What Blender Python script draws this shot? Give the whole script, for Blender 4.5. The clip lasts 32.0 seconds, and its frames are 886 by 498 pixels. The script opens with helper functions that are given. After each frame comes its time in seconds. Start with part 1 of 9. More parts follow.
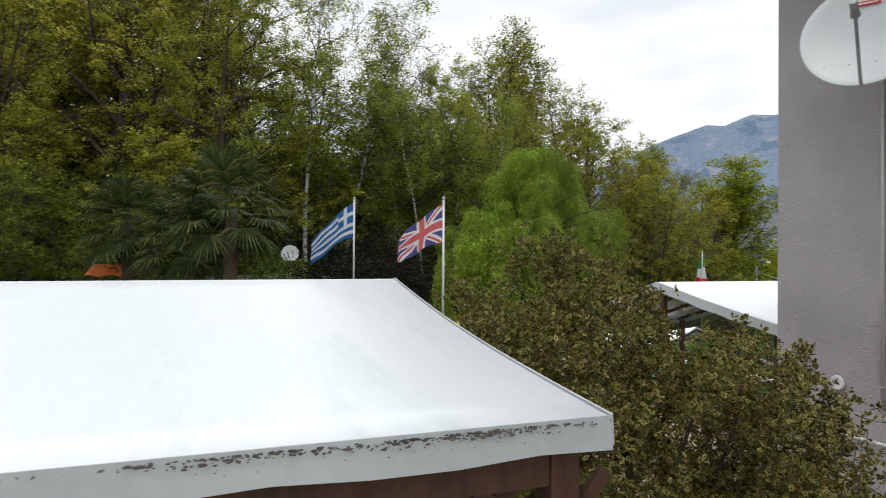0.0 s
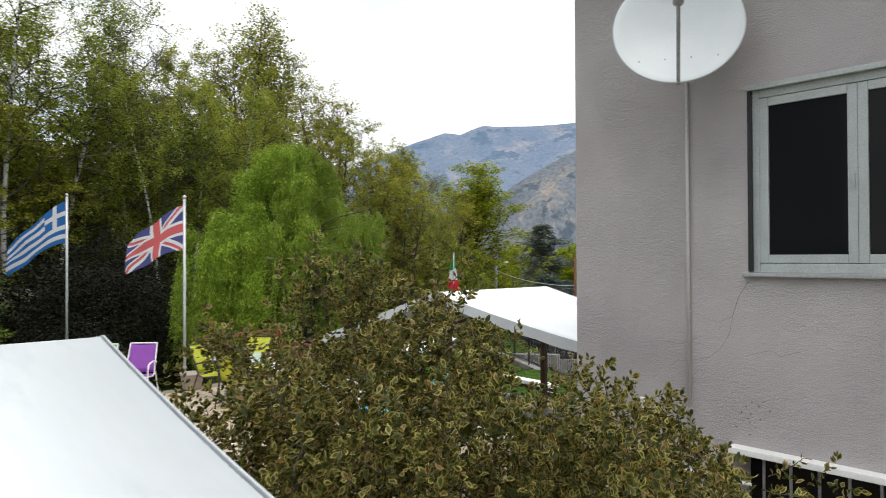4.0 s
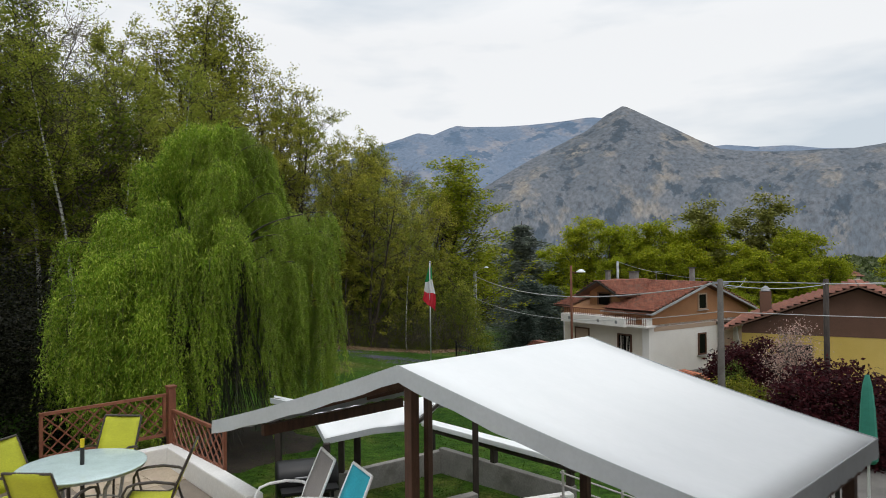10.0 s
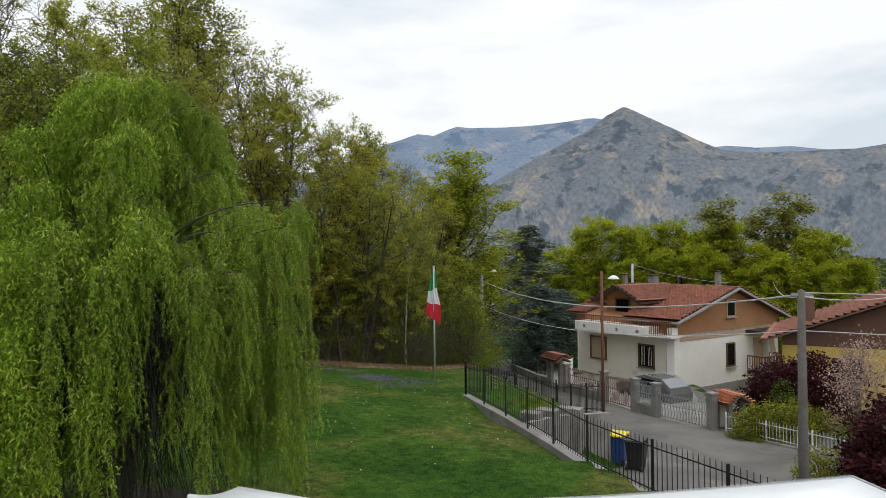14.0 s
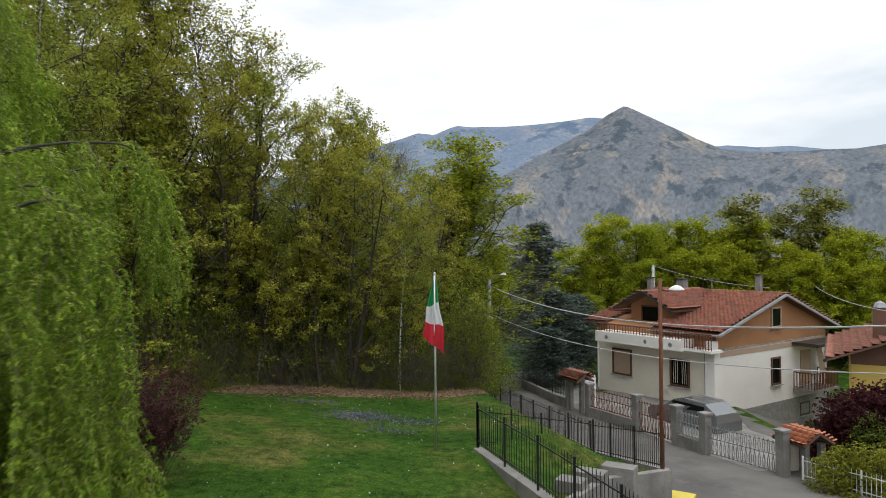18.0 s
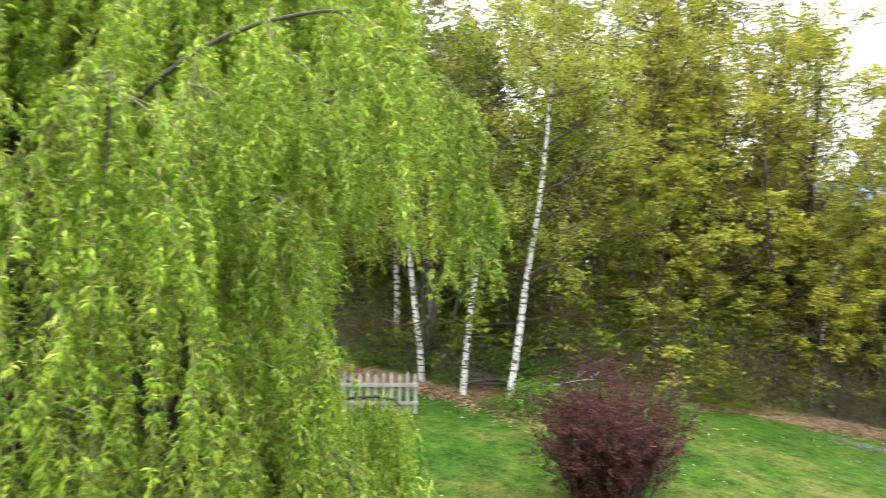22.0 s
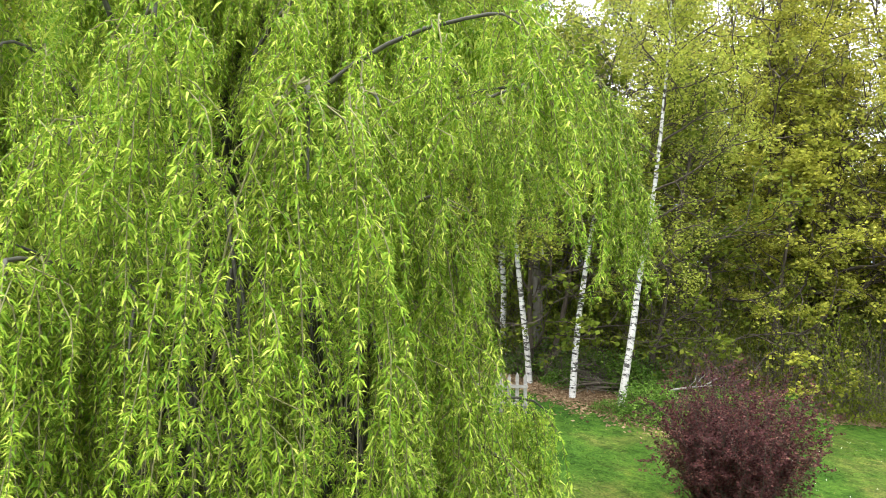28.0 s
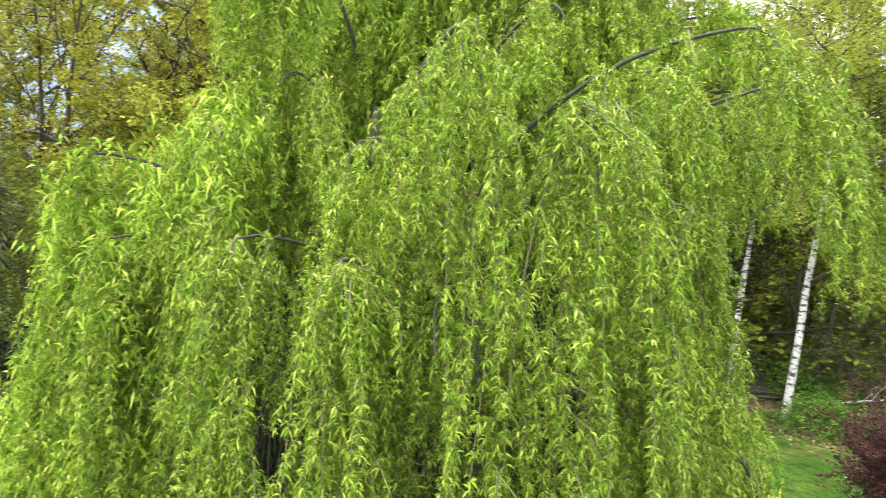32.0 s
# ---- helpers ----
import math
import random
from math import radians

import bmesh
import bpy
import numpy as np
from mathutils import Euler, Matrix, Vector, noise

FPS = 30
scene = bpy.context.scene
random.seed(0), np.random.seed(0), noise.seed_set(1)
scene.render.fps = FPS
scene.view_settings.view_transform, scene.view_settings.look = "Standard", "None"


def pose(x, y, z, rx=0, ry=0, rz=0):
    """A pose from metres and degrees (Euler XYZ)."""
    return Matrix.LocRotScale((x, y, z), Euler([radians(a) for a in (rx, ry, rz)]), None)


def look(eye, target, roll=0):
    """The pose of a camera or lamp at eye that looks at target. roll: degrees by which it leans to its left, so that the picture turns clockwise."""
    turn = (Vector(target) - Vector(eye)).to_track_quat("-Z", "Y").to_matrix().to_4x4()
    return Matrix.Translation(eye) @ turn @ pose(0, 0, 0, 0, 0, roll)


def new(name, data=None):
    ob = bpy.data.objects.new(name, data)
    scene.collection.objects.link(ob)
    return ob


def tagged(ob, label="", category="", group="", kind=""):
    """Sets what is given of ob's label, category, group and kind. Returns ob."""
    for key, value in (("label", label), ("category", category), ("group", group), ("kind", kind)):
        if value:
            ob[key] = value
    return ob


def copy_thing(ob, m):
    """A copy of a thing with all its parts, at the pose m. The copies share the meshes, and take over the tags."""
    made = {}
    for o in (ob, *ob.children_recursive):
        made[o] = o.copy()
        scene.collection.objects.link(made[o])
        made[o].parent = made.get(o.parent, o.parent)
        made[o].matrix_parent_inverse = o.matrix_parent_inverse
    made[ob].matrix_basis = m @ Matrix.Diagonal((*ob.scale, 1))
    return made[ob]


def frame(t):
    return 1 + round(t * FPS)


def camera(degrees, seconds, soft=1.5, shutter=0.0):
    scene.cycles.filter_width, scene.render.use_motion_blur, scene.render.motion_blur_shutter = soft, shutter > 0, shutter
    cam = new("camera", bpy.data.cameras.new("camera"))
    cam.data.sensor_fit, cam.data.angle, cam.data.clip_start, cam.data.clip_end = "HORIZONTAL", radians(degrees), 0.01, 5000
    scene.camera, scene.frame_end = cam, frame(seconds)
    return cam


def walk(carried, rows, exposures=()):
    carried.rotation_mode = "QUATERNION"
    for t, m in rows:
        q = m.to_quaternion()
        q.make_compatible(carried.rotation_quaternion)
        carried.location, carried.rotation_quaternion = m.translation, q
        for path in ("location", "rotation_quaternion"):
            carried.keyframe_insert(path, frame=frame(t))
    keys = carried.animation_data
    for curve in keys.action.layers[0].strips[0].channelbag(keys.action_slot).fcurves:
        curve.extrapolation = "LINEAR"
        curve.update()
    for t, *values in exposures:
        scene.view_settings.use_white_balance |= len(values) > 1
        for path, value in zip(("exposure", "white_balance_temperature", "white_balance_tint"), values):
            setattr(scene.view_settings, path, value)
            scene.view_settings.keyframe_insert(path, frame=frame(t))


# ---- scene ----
cam = camera(66.2, 32.0, soft=0.9, shutter=0.5)
PATH = [
    (0, (1.307, -5.382, 2.34), (0.451, -3.574, 2.356), 0.4),
    (0.5, (1.243, -5.26, 2.333), (0.474, -3.414, 2.351), 0.3),
    (1, (1.184, -5.15, 2.357), (0.449, -3.291, 2.375), 0.2),
    (1.5, (1.13, -5.034, 2.41), (0.43, -3.16, 2.429), 0.1),
    (2, (1.044, -4.872, 2.461), (0.357, -2.994, 2.48), 0.1),
    (2.5, (0.944, -4.683, 2.477), (0.338, -2.778, 2.498), 0.0),
    (3, (0.84, -4.473, 2.481), (0.356, -2.532, 2.501), -0.0),
    (3.5, (0.734, -4.266, 2.471), (0.425, -2.291, 2.491), -0.1),
    (4, (0.655, -4.071, 2.472), (0.503, -2.077, 2.491), -0.3),
    (4.5, (0.593, -3.823, 2.471), (0.491, -1.826, 2.491), -0.3),
    (6.5, (0.391, -2.556, 2.627), (0.321, -0.558, 2.645), -0.2),
    (7, (0.368, -2.119, 2.675), (0.296, -0.12, 2.694), -0.3),
    (7.5, (0.356, -1.687, 2.721), (0.283, 0.312, 2.74), -0.4),
    (8, (0.326, -1.219, 2.771), (0.251, 0.779, 2.789), -0.4),
    (8.5, (0.293, -0.745, 2.785), (0.219, 1.253, 2.805), -0.3),
    (9, (0.281, -0.277, 2.791), (0.207, 1.721, 2.811), -0.5),
    (9.5, (0.286, 0.213, 2.797), (0.211, 2.212, 2.817), -0.5),
    (10, (0.281, 0.745, 2.808), (0.206, 2.744, 2.827), -0.6),
    (10.5, (0.247, 1.291, 2.833), (0.173, 3.289, 2.852), -0.4),
    (11, (0.21, 1.754, 2.856), (0.136, 3.752, 2.876), -0.5),
    (11.5, (0.162, 2.226, 2.864), (0.086, 4.224, 2.884), -0.6),
    (12, (0.11, 2.752, 2.867), (0.033, 4.75, 2.887), -0.5),
    (12.5, (0.033, 3.292, 2.875), (-0.043, 5.291, 2.896), -0.5),
    (13, (-0.003, 3.852, 2.873), (-0.079, 5.85, 2.895), -0.6),
    (13.5, (-0.049, 4.477, 2.886), (-0.125, 6.476, 2.908), -0.6),
    (14, (-0.1, 5.163, 2.897), (-0.175, 7.161, 2.919), -0.6),
    (14.5, (-0.138, 5.87, 2.907), (-0.214, 7.869, 2.929), -0.6),
    (16.5, (-0.307, 8.811, 2.956), (-0.383, 10.809, 2.979), -0.7),
    (17, (-0.355, 9.585, 2.983), (-0.43, 11.583, 3.005), -0.6),
    (17.5, (-0.389, 10.352, 2.985), (-0.464, 12.35, 3.006), -0.6),
    (18, (-0.424, 11.138, 2.987), (-0.499, 13.137, 3.007), -0.5),
    (18.5, (-0.403, 12.095, 2.959), (-0.478, 14.093, 2.982), -0.8),
    (19, (-0.444, 12.997, 2.953), (-0.52, 14.996, 2.975), -0.7),
    (19.5, (-0.472, 13.843, 2.934), (-0.571, 15.841, 2.96), -0.8),
    (20, (-0.481, 14.356, 2.905), (-0.689, 16.345, 2.934), -0.8),
    (20.5, (-0.46, 14.448, 2.883), (-0.903, 16.398, 2.916), -0.4),
    (21, (-0.486, 14.448, 2.788), (-1.288, 16.28, 2.826), -0.0),
    (21.5, (-0.484, 14.421, 2.808), (-1.658, 16.04, 2.838), 0.1),
    (22, (-0.391, 14.353, 2.722), (-1.884, 15.682, 2.76), 0.5),
    (22.5, (-0.442, 14.342, 2.736), (-2.021, 15.569, 2.767), 1.0),
    (23, (-0.474, 14.331, 2.728), (-2.117, 15.472, 2.761), 0.8),
    (23.5, (-0.485, 14.317, 2.734), (-2.147, 15.429, 2.765), 1.0),
    (24, (-0.475, 14.304, 2.731), (-2.138, 15.415, 2.762), 1.0),
    (24.5, (-0.478, 14.301, 2.731), (-2.142, 15.411, 2.763), 1.0),
    (25, (-0.494, 14.28, 2.732), (-2.158, 15.388, 2.764), 1.0),
    (25.5, (-0.498, 14.253, 2.722), (-2.162, 15.36, 2.757), 0.8),
    (27.5, (-0.561, 14.166, 2.724), (-2.227, 15.273, 2.76), 0.7),
    (28, (-0.574, 14.115, 2.722), (-2.24, 15.221, 2.759), 0.6),
    (28.5, (-0.588, 14.037, 2.718), (-2.255, 15.142, 2.755), 0.7),
    (29, (-0.591, 13.951, 2.723), (-2.261, 15.051, 2.759), 0.7),
    (29.5, (-0.594, 13.876, 2.727), (-2.266, 14.972, 2.762), 0.8),
    (30, (-0.61, 13.808, 2.73), (-2.283, 14.904, 2.765), 0.8),
    (30.5, (-0.599, 13.695, 2.729), (-2.275, 14.786, 2.763), 0.9),
    (31, (-0.626, 13.554, 2.711), (-2.306, 14.638, 2.749), 0.7),
    (31.5, (-0.612, 13.499, 2.708), (-2.379, 14.435, 2.747), 0.8),
    (32, (-0.607, 13.49, 2.73), (-2.449, 14.267, 2.758), 1.3),
]
EXPOSURES = [(0.0, 0.05), (2.0, 0.1), (3.0, 0.17), (4.0, 0.3), (6.5, 0.33), (7.0, 0.25), (8.0, -0.16), (9.5, -0.18), (11.0, 0.0), (13.0, 0.0), (16.5, 0.1), (19.6, 0.2), (20.5, 0.4), (21.2, 0.9), (22.0, 2.0), (32.0, 2.0)]
walk(cam, [(t, look(eye, target, roll)) for t, eye, target, roll in PATH], EXPOSURES)

# ---- world, sun and exposure ----
world = bpy.data.worlds.new("overcast_sky")
scene.world = world
world.use_nodes = True
wn, wl = world.node_tree.nodes, world.node_tree.links
wn.clear()
sky = wn.new("ShaderNodeTexSky")
sky.sky_type, sky.sun_disc = "NISHITA", False
sky.sun_elevation, sky.sun_rotation = radians(68), radians(187)
sky.air_density, sky.dust_density = 1.2, 2.0
wco = wn.new("ShaderNodeTexCoord")
wmap = wn.new("ShaderNodeMapping")
wmap.inputs["Scale"].default_value = (1.6, 1.6, 6.0)
wmap.inputs["Location"].default_value = (0.3, 0.1, 0.4)
wl.new(wco.outputs["Generated"], wmap.inputs["Vector"])
wno = wn.new("ShaderNodeTexNoise")
wno.inputs["Scale"].default_value, wno.inputs["Detail"].default_value = 1.3, 5.0
wl.new(wmap.outputs[0], wno.inputs["Vector"])
wramp = wn.new("ShaderNodeValToRGB")
wramp.color_ramp.elements[0].position, wramp.color_ramp.elements[1].position = 0.36, 0.52
wl.new(wno.outputs["Fac"], wramp.inputs[0])
wclo = wn.new("ShaderNodeMix")
wclo.data_type = "RGBA"
wclo.inputs["A"].default_value = (6.9, 7.6, 8.3, 1)
wclo.inputs["B"].default_value = (10.0, 10.1, 10.2, 1)
wl.new(wramp.outputs["Color"], wclo.inputs["Factor"])
wmix = wn.new("ShaderNodeMix")
wmix.data_type = "RGBA"
wmix.inputs["Factor"].default_value = 0.9
wl.new(sky.outputs[0], wmix.inputs["A"])
wl.new(wclo.outputs["Result"], wmix.inputs["B"])
# an overcast sky is brightest overhead
wsep = wn.new("ShaderNodeSeparateXYZ")
wl.new(wco.outputs["Generated"], wsep.inputs[0])
wrise = wn.new("ShaderNodeMapRange")
for wkey, wval in (("From Min", 0.3), ("From Max", 1.0), ("To Min", 1.0), ("To Max", 1.6)):
    wrise.inputs[wkey].default_value = wval
wl.new(wsep.outputs[2], wrise.inputs["Value"])
wgrade = wn.new("ShaderNodeVectorMath")
wgrade.operation = "SCALE"
wl.new(wmix.outputs["Result"], wgrade.inputs[0])
wl.new(wrise.outputs["Result"], wgrade.inputs["Scale"])
wbg = wn.new("ShaderNodeBackground")
wbg.inputs["Strength"].default_value = 0.105
wl.new(wgrade.outputs[0], wbg.inputs["Color"])
wout = wn.new("ShaderNodeOutputWorld")
wl.new(wbg.outputs[0], wout.inputs["Surface"])

sun_data = bpy.data.lights.new("sun", "SUN")
sun_data.energy, sun_data.angle, sun_data.color = 0.6, radians(14), (1.0, 0.96, 0.9)
sun = new("sun", sun_data)
sun.matrix_world = look((3, -9, 22), (0, 0, 0))

# ---- materials ----


def nodes_of(name):
    m = bpy.data.materials.new(name)
    m.use_nodes = True
    nt = m.node_tree
    return m, nt.nodes, nt.links, nt.nodes["Principled BSDF"]


def ramp_node(n, stops):
    r = n.new("ShaderNodeValToRGB")
    while len(r.color_ramp.elements) < len(stops):
        r.color_ramp.elements.new(0.5)
    for e, (p, c) in zip(r.color_ramp.elements, stops):
        e.position, e.color = p, (*c, 1)
    return r


def noise_node(n, l, vec, scale, detail=5.0, rough=0.6):
    t = n.new("ShaderNodeTexNoise")
    t.inputs["Scale"].default_value, t.inputs["Detail"].default_value, t.inputs["Roughness"].default_value = scale, detail, rough
    l.new(vec, t.inputs["Vector"])
    return t


def mix_node(n, l, fac, a, b, mode="MIX"):
    m = n.new("ShaderNodeMix")
    m.data_type, m.blend_type = "RGBA", mode
    for sock, v in (("Factor", fac), ("A", a), ("B", b)):
        if isinstance(v, (int, float)):
            m.inputs[sock].default_value = v
        elif isinstance(v, tuple):
            m.inputs[sock].default_value = (*v, 1)
        else:
            l.new(v, m.inputs[sock])
    return m.outputs["Result"]


def surface(name, a, b, scale=3.0, fine=40.0, rough=0.7, bump=0.2, dist=0.01, metal=0.0, spots=None, vary=0.0, stretch=None, grain_amt=0.17):
    """Two colours mixed at a coarse scale, a fine grain over them, relief from the grain, and optional stains of a third colour."""
    m, n, l, p = nodes_of(name)
    co = n.new("ShaderNodeTexCoord").outputs["Object"]
    if stretch:
        mp = n.new("ShaderNodeMapping")
        mp.inputs["Scale"].default_value = stretch
        l.new(co, mp.inputs["Vector"])
        co = mp.outputs[0]
    big, small = noise_node(n, l, co, scale), noise_node(n, l, co, fine, 3.0)
    r = ramp_node(n, ((0.35, a), (0.65, b)))
    l.new(big.outputs["Fac"], r.inputs[0])
    grain = ramp_node(n, ((0.3, (1 - 1.2 * grain_amt,) * 3), (0.7, (1 + 0.7 * grain_amt,) * 3)))
    l.new(small.outputs["Fac"], grain.inputs[0])
    col = mix_node(n, l, 1.0, r.outputs["Color"], grain.outputs["Color"], "MULTIPLY")
    if spots:
        colour, sscale, lo, hi = spots
        st = noise_node(n, l, co, sscale, 6.0, 0.65)
        sr = ramp_node(n, ((lo, (0, 0, 0)), (hi, (1, 1, 1))))
        l.new(st.outputs["Fac"], sr.inputs[0])
        col = mix_node(n, l, sr.outputs["Color"], col, colour)
    if vary:
        info = n.new("ShaderNodeObjectInfo")
        vr = ramp_node(n, ((0.0, (1 - vary,) * 3), (1.0, (1 + vary,) * 3)))
        l.new(info.outputs["Random"], vr.inputs[0])
        col = mix_node(n, l, 1.0, col, vr.outputs["Color"], "MULTIPLY")
    l.new(col, p.inputs["Base Color"])
    p.inputs["Roughness"].default_value, p.inputs["Metallic"].default_value = rough, metal
    if bump:
        bp = n.new("ShaderNodeBump")
        bp.inputs["Strength"].default_value, bp.inputs["Distance"].default_value = bump, dist
        l.new(small.outputs["Fac"], bp.inputs["Height"])
        l.new(bp.outputs[0], p.inputs["Normal"])
    return m


def leafy(name, dark, light, pale, trans=0.45, rough=0.5, scale=0.6):
    """Foliage: a colour for each leaf between dark and light, a few pale ones, slow change over the crown, and light through the blades."""
    m, n, l, p = nodes_of(name)
    geo = n.new("ShaderNodeNewGeometry")
    r = ramp_node(n, ((0.0, dark), (0.75, light), (1.0, pale)))
    l.new(geo.outputs["Random Per Island"], r.inputs[0])
    co = n.new("ShaderNodeTexCoord").outputs["Object"]
    slow = noise_node(n, l, co, scale, 3.0)
    sr = ramp_node(n, ((0.3, (0.72, 0.74, 0.7)), (0.7, (1.2, 1.18, 1.1))))
    l.new(slow.outputs["Fac"], sr.inputs[0])
    col = mix_node(n, l, 1.0, r.outputs["Color"], sr.outputs["Color"], "MULTIPLY")
    info = n.new("ShaderNodeObjectInfo")
    vr = ramp_node(n, ((0.0, (0.85, 0.88, 0.85)), (1.0, (1.15, 1.1, 1.1))))
    l.new(info.outputs["Random"], vr.inputs[0])
    col = mix_node(n, l, 1.0, col, vr.outputs["Color"], "MULTIPLY")
    l.new(col, p.inputs["Base Color"])
    p.inputs["Roughness"].default_value, p.inputs["Specular IOR Level"].default_value = rough, 0.08
    tr = n.new("ShaderNodeBsdfTranslucent")
    l.new(col, tr.inputs["Color"])
    mx = n.new("ShaderNodeMixShader")
    mx.inputs[0].default_value = trans
    l.new(p.outputs[0], mx.inputs[1])
    l.new(tr.outputs[0], mx.inputs[2])
    l.new(mx.outputs[0], n["Material Output"].inputs["Surface"])
    return m


def plain(name, c, rough=0.5, metal=0.0):
    return surface(name, tuple(v * 0.93 for v in c), tuple(min(1, v * 1.05) for v in c), 6.0, 90.0, rough, 0.05, 0.002, metal)




def plaster_material():
    """Painted roughcast: fine level trowel texture, coarser relief only in patches, faint grey clouds."""
    m, n, l, p = nodes_of("painted_roughcast_plaster")
    co = n.new("ShaderNodeTexCoord").outputs["Object"]
    mp = n.new("ShaderNodeMapping")
    mp.inputs["Scale"].default_value = (1.0, 1.0, 2.0)
    l.new(co, mp.inputs["Vector"])
    cloud, patch = noise_node(n, l, co, 0.8, 4.0), noise_node(n, l, co, 1.3, 4.0, 0.6)
    fine, coarse = noise_node(n, l, mp.outputs[0], 85.0, 4.0, 0.65), noise_node(n, l, mp.outputs[0], 26.0, 5.0, 0.72)
    r = ramp_node(n, ((0.3, (0.41, 0.38, 0.38)), (0.5, (0.475, 0.44, 0.44)), (0.7, (0.52, 0.485, 0.485))))
    l.new(cloud.outputs["Fac"], r.inputs[0])
    g = ramp_node(n, ((0.3, (0.84, 0.84, 0.84)), (0.7, (1.1, 1.1, 1.1))))
    l.new(fine.outputs["Fac"], g.inputs[0])
    l.new(mix_node(n, l, 1.0, r.outputs["Color"], g.outputs["Color"], "MULTIPLY"), p.inputs["Base Color"])
    p.inputs["Roughness"].default_value = 0.9
    where = ramp_node(n, ((0.42, (0.12, 0.12, 0.12)), (0.66, (1, 1, 1))))
    l.new(patch.outputs["Fac"], where.inputs[0])
    rough = mix_node(n, l, 1.0, coarse.outputs["Color"], where.outputs["Color"], "MULTIPLY")
    b1, b2 = n.new("ShaderNodeBump"), n.new("ShaderNodeBump")
    b1.inputs["Strength"].default_value, b1.inputs["Distance"].default_value = 0.9, 0.009
    b2.inputs["Strength"].default_value, b2.inputs["Distance"].default_value = 1.0, 0.025
    l.new(fine.outputs["Fac"], b1.inputs["Height"])
    l.new(rough, b2.inputs["Height"])
    l.new(b1.outputs[0], b2.inputs["Normal"])
    l.new(b2.outputs[0], p.inputs["Normal"])
    return m


M_PLASTER = plaster_material()
M_CRACK = surface("dark_plaster_crack", (0.2, 0.185, 0.18), (0.3, 0.28, 0.275), 6.0, 60.0, 0.95, 0.1, 0.002)
# grey-blue spots: stains plus soft reflections of the rippled sheet, put in colour
M_PVC = surface("white_tarpaulin", (0.86, 0.885, 0.895), (0.89, 0.91, 0.92), 0.6, 25.0, 0.38, 0.02, 0.003, spots=((0.82, 0.85, 0.86), 0.75, 0.5, 0.7), stretch=(1, 0.35, 1), grain_amt=0.015)
M_PVCOLD = surface("stained_sheened_tarpaulin", (0.73, 0.765, 0.775), (0.79, 0.82, 0.83), 0.6, 25.0, 0.38, 0.02, 0.003, spots=((0.6, 0.645, 0.66), 0.9, 0.5, 0.62), stretch=(1.6, 0.28, 1), grain_amt=0.015)
M_MOULD = surface("black_mould", (0.09, 0.08, 0.07), (0.2, 0.185, 0.165), 6.0, 60.0, 0.9, 0.1, 0.002)
M_OLDPOLE = surface("weathered_pole", (0.1, 0.09, 0.08), (0.16, 0.145, 0.13), 2.0, 30.0, 0.9, 0.4, 0.006)
M_PAVING = surface("gravel_and_concrete_yard", (0.1, 0.094, 0.086), (0.17, 0.16, 0.146), 0.5, 45.0, 0.95, 0.5, 0.01, spots=((0.16, 0.15, 0.135), 0.6, 0.52, 0.75))
M_HEM = surface("tarpaulin_hem", (0.44, 0.465, 0.48), (0.52, 0.545, 0.56), 1.2, 30.0, 0.5, 0.05, 0.004, spots=((0.5, 0.52, 0.53), 2.0, 0.6, 0.75), grain_amt=0.04)
M_WOOD = surface("brown_stained_wood", (0.065, 0.028, 0.016), (0.115, 0.052, 0.03), 3.0, 40.0, 0.6, 0.3, 0.004, stretch=(6, 6, 1))
M_REDWOOD = surface("reddish_stained_wood", (0.17, 0.055, 0.03), (0.25, 0.09, 0.045), 3.0, 40.0, 0.6, 0.3, 0.004)
M_DARKWOOD = surface("dark_old_wood", (0.03, 0.022, 0.018), (0.06, 0.045, 0.036), 3.0, 40.0, 0.75, 0.4, 0.004, stretch=(6, 6, 1))
M_IRON = plain("black_iron", (0.022, 0.022, 0.024), 0.5, 0.3)
M_ALU = plain("aluminium_tube", (0.55, 0.55, 0.55), 0.4, 0.7)
M_GALV = surface("galvanised_steel", (0.3, 0.31, 0.32), (0.42, 0.43, 0.44), 4.0, 60.0, 0.5, 0.1, 0.002, 0.6)
M_RUST = surface("rusty_steel_pole", (0.13, 0.045, 0.025), (0.2, 0.075, 0.04), 4.0, 60.0, 0.8, 0.2, 0.003)
M_WHITEPAINT = plain("white_painted_metal", (0.78, 0.78, 0.77), 0.4)
M_DISH = surface("light_grey_enamel", (0.6, 0.63, 0.64), (0.66, 0.68, 0.69), 2.0, 60.0, 0.45, 0.02, 0.001, spots=((0.55, 0.57, 0.57), 2.0, 0.6, 0.8), grain_amt=0.02)
M_RED = plain("red_print", (0.55, 0.03, 0.04), 0.5)
M_CREAMPRINT = plain("white_print", (0.75, 0.72, 0.7), 0.5)
M_GREYPIPE = plain("grey_plastic_conduit", (0.52, 0.49, 0.48), 0.5)
M_WINFRAME = plain("grey_white_window_frame", (0.43, 0.46, 0.45), 0.4)
M_SILL = surface("grey_stone_sill", (0.3, 0.31, 0.31), (0.4, 0.41, 0.41), 3.0, 60.0, 0.6, 0.1, 0.003)
M_DARKROOM = plain("unlit_room_black", (0.012, 0.011, 0.011), 0.9)
M_LIME = plain("lime_mesh_fabric", (0.5, 0.52, 0.03), 0.65)
M_PURPLE = plain("purple_mesh_fabric", (0.23, 0.05, 0.34), 0.65)
M_GREENFAB = plain("green_mesh_fabric", (0.12, 0.42, 0.04), 0.65)
M_TURQ = plain("turquoise_mesh_fabric", (0.025, 0.36, 0.46), 0.65)
M_GREYFAB = plain("grey_mesh_fabric", (0.27, 0.25, 0.24), 0.65)
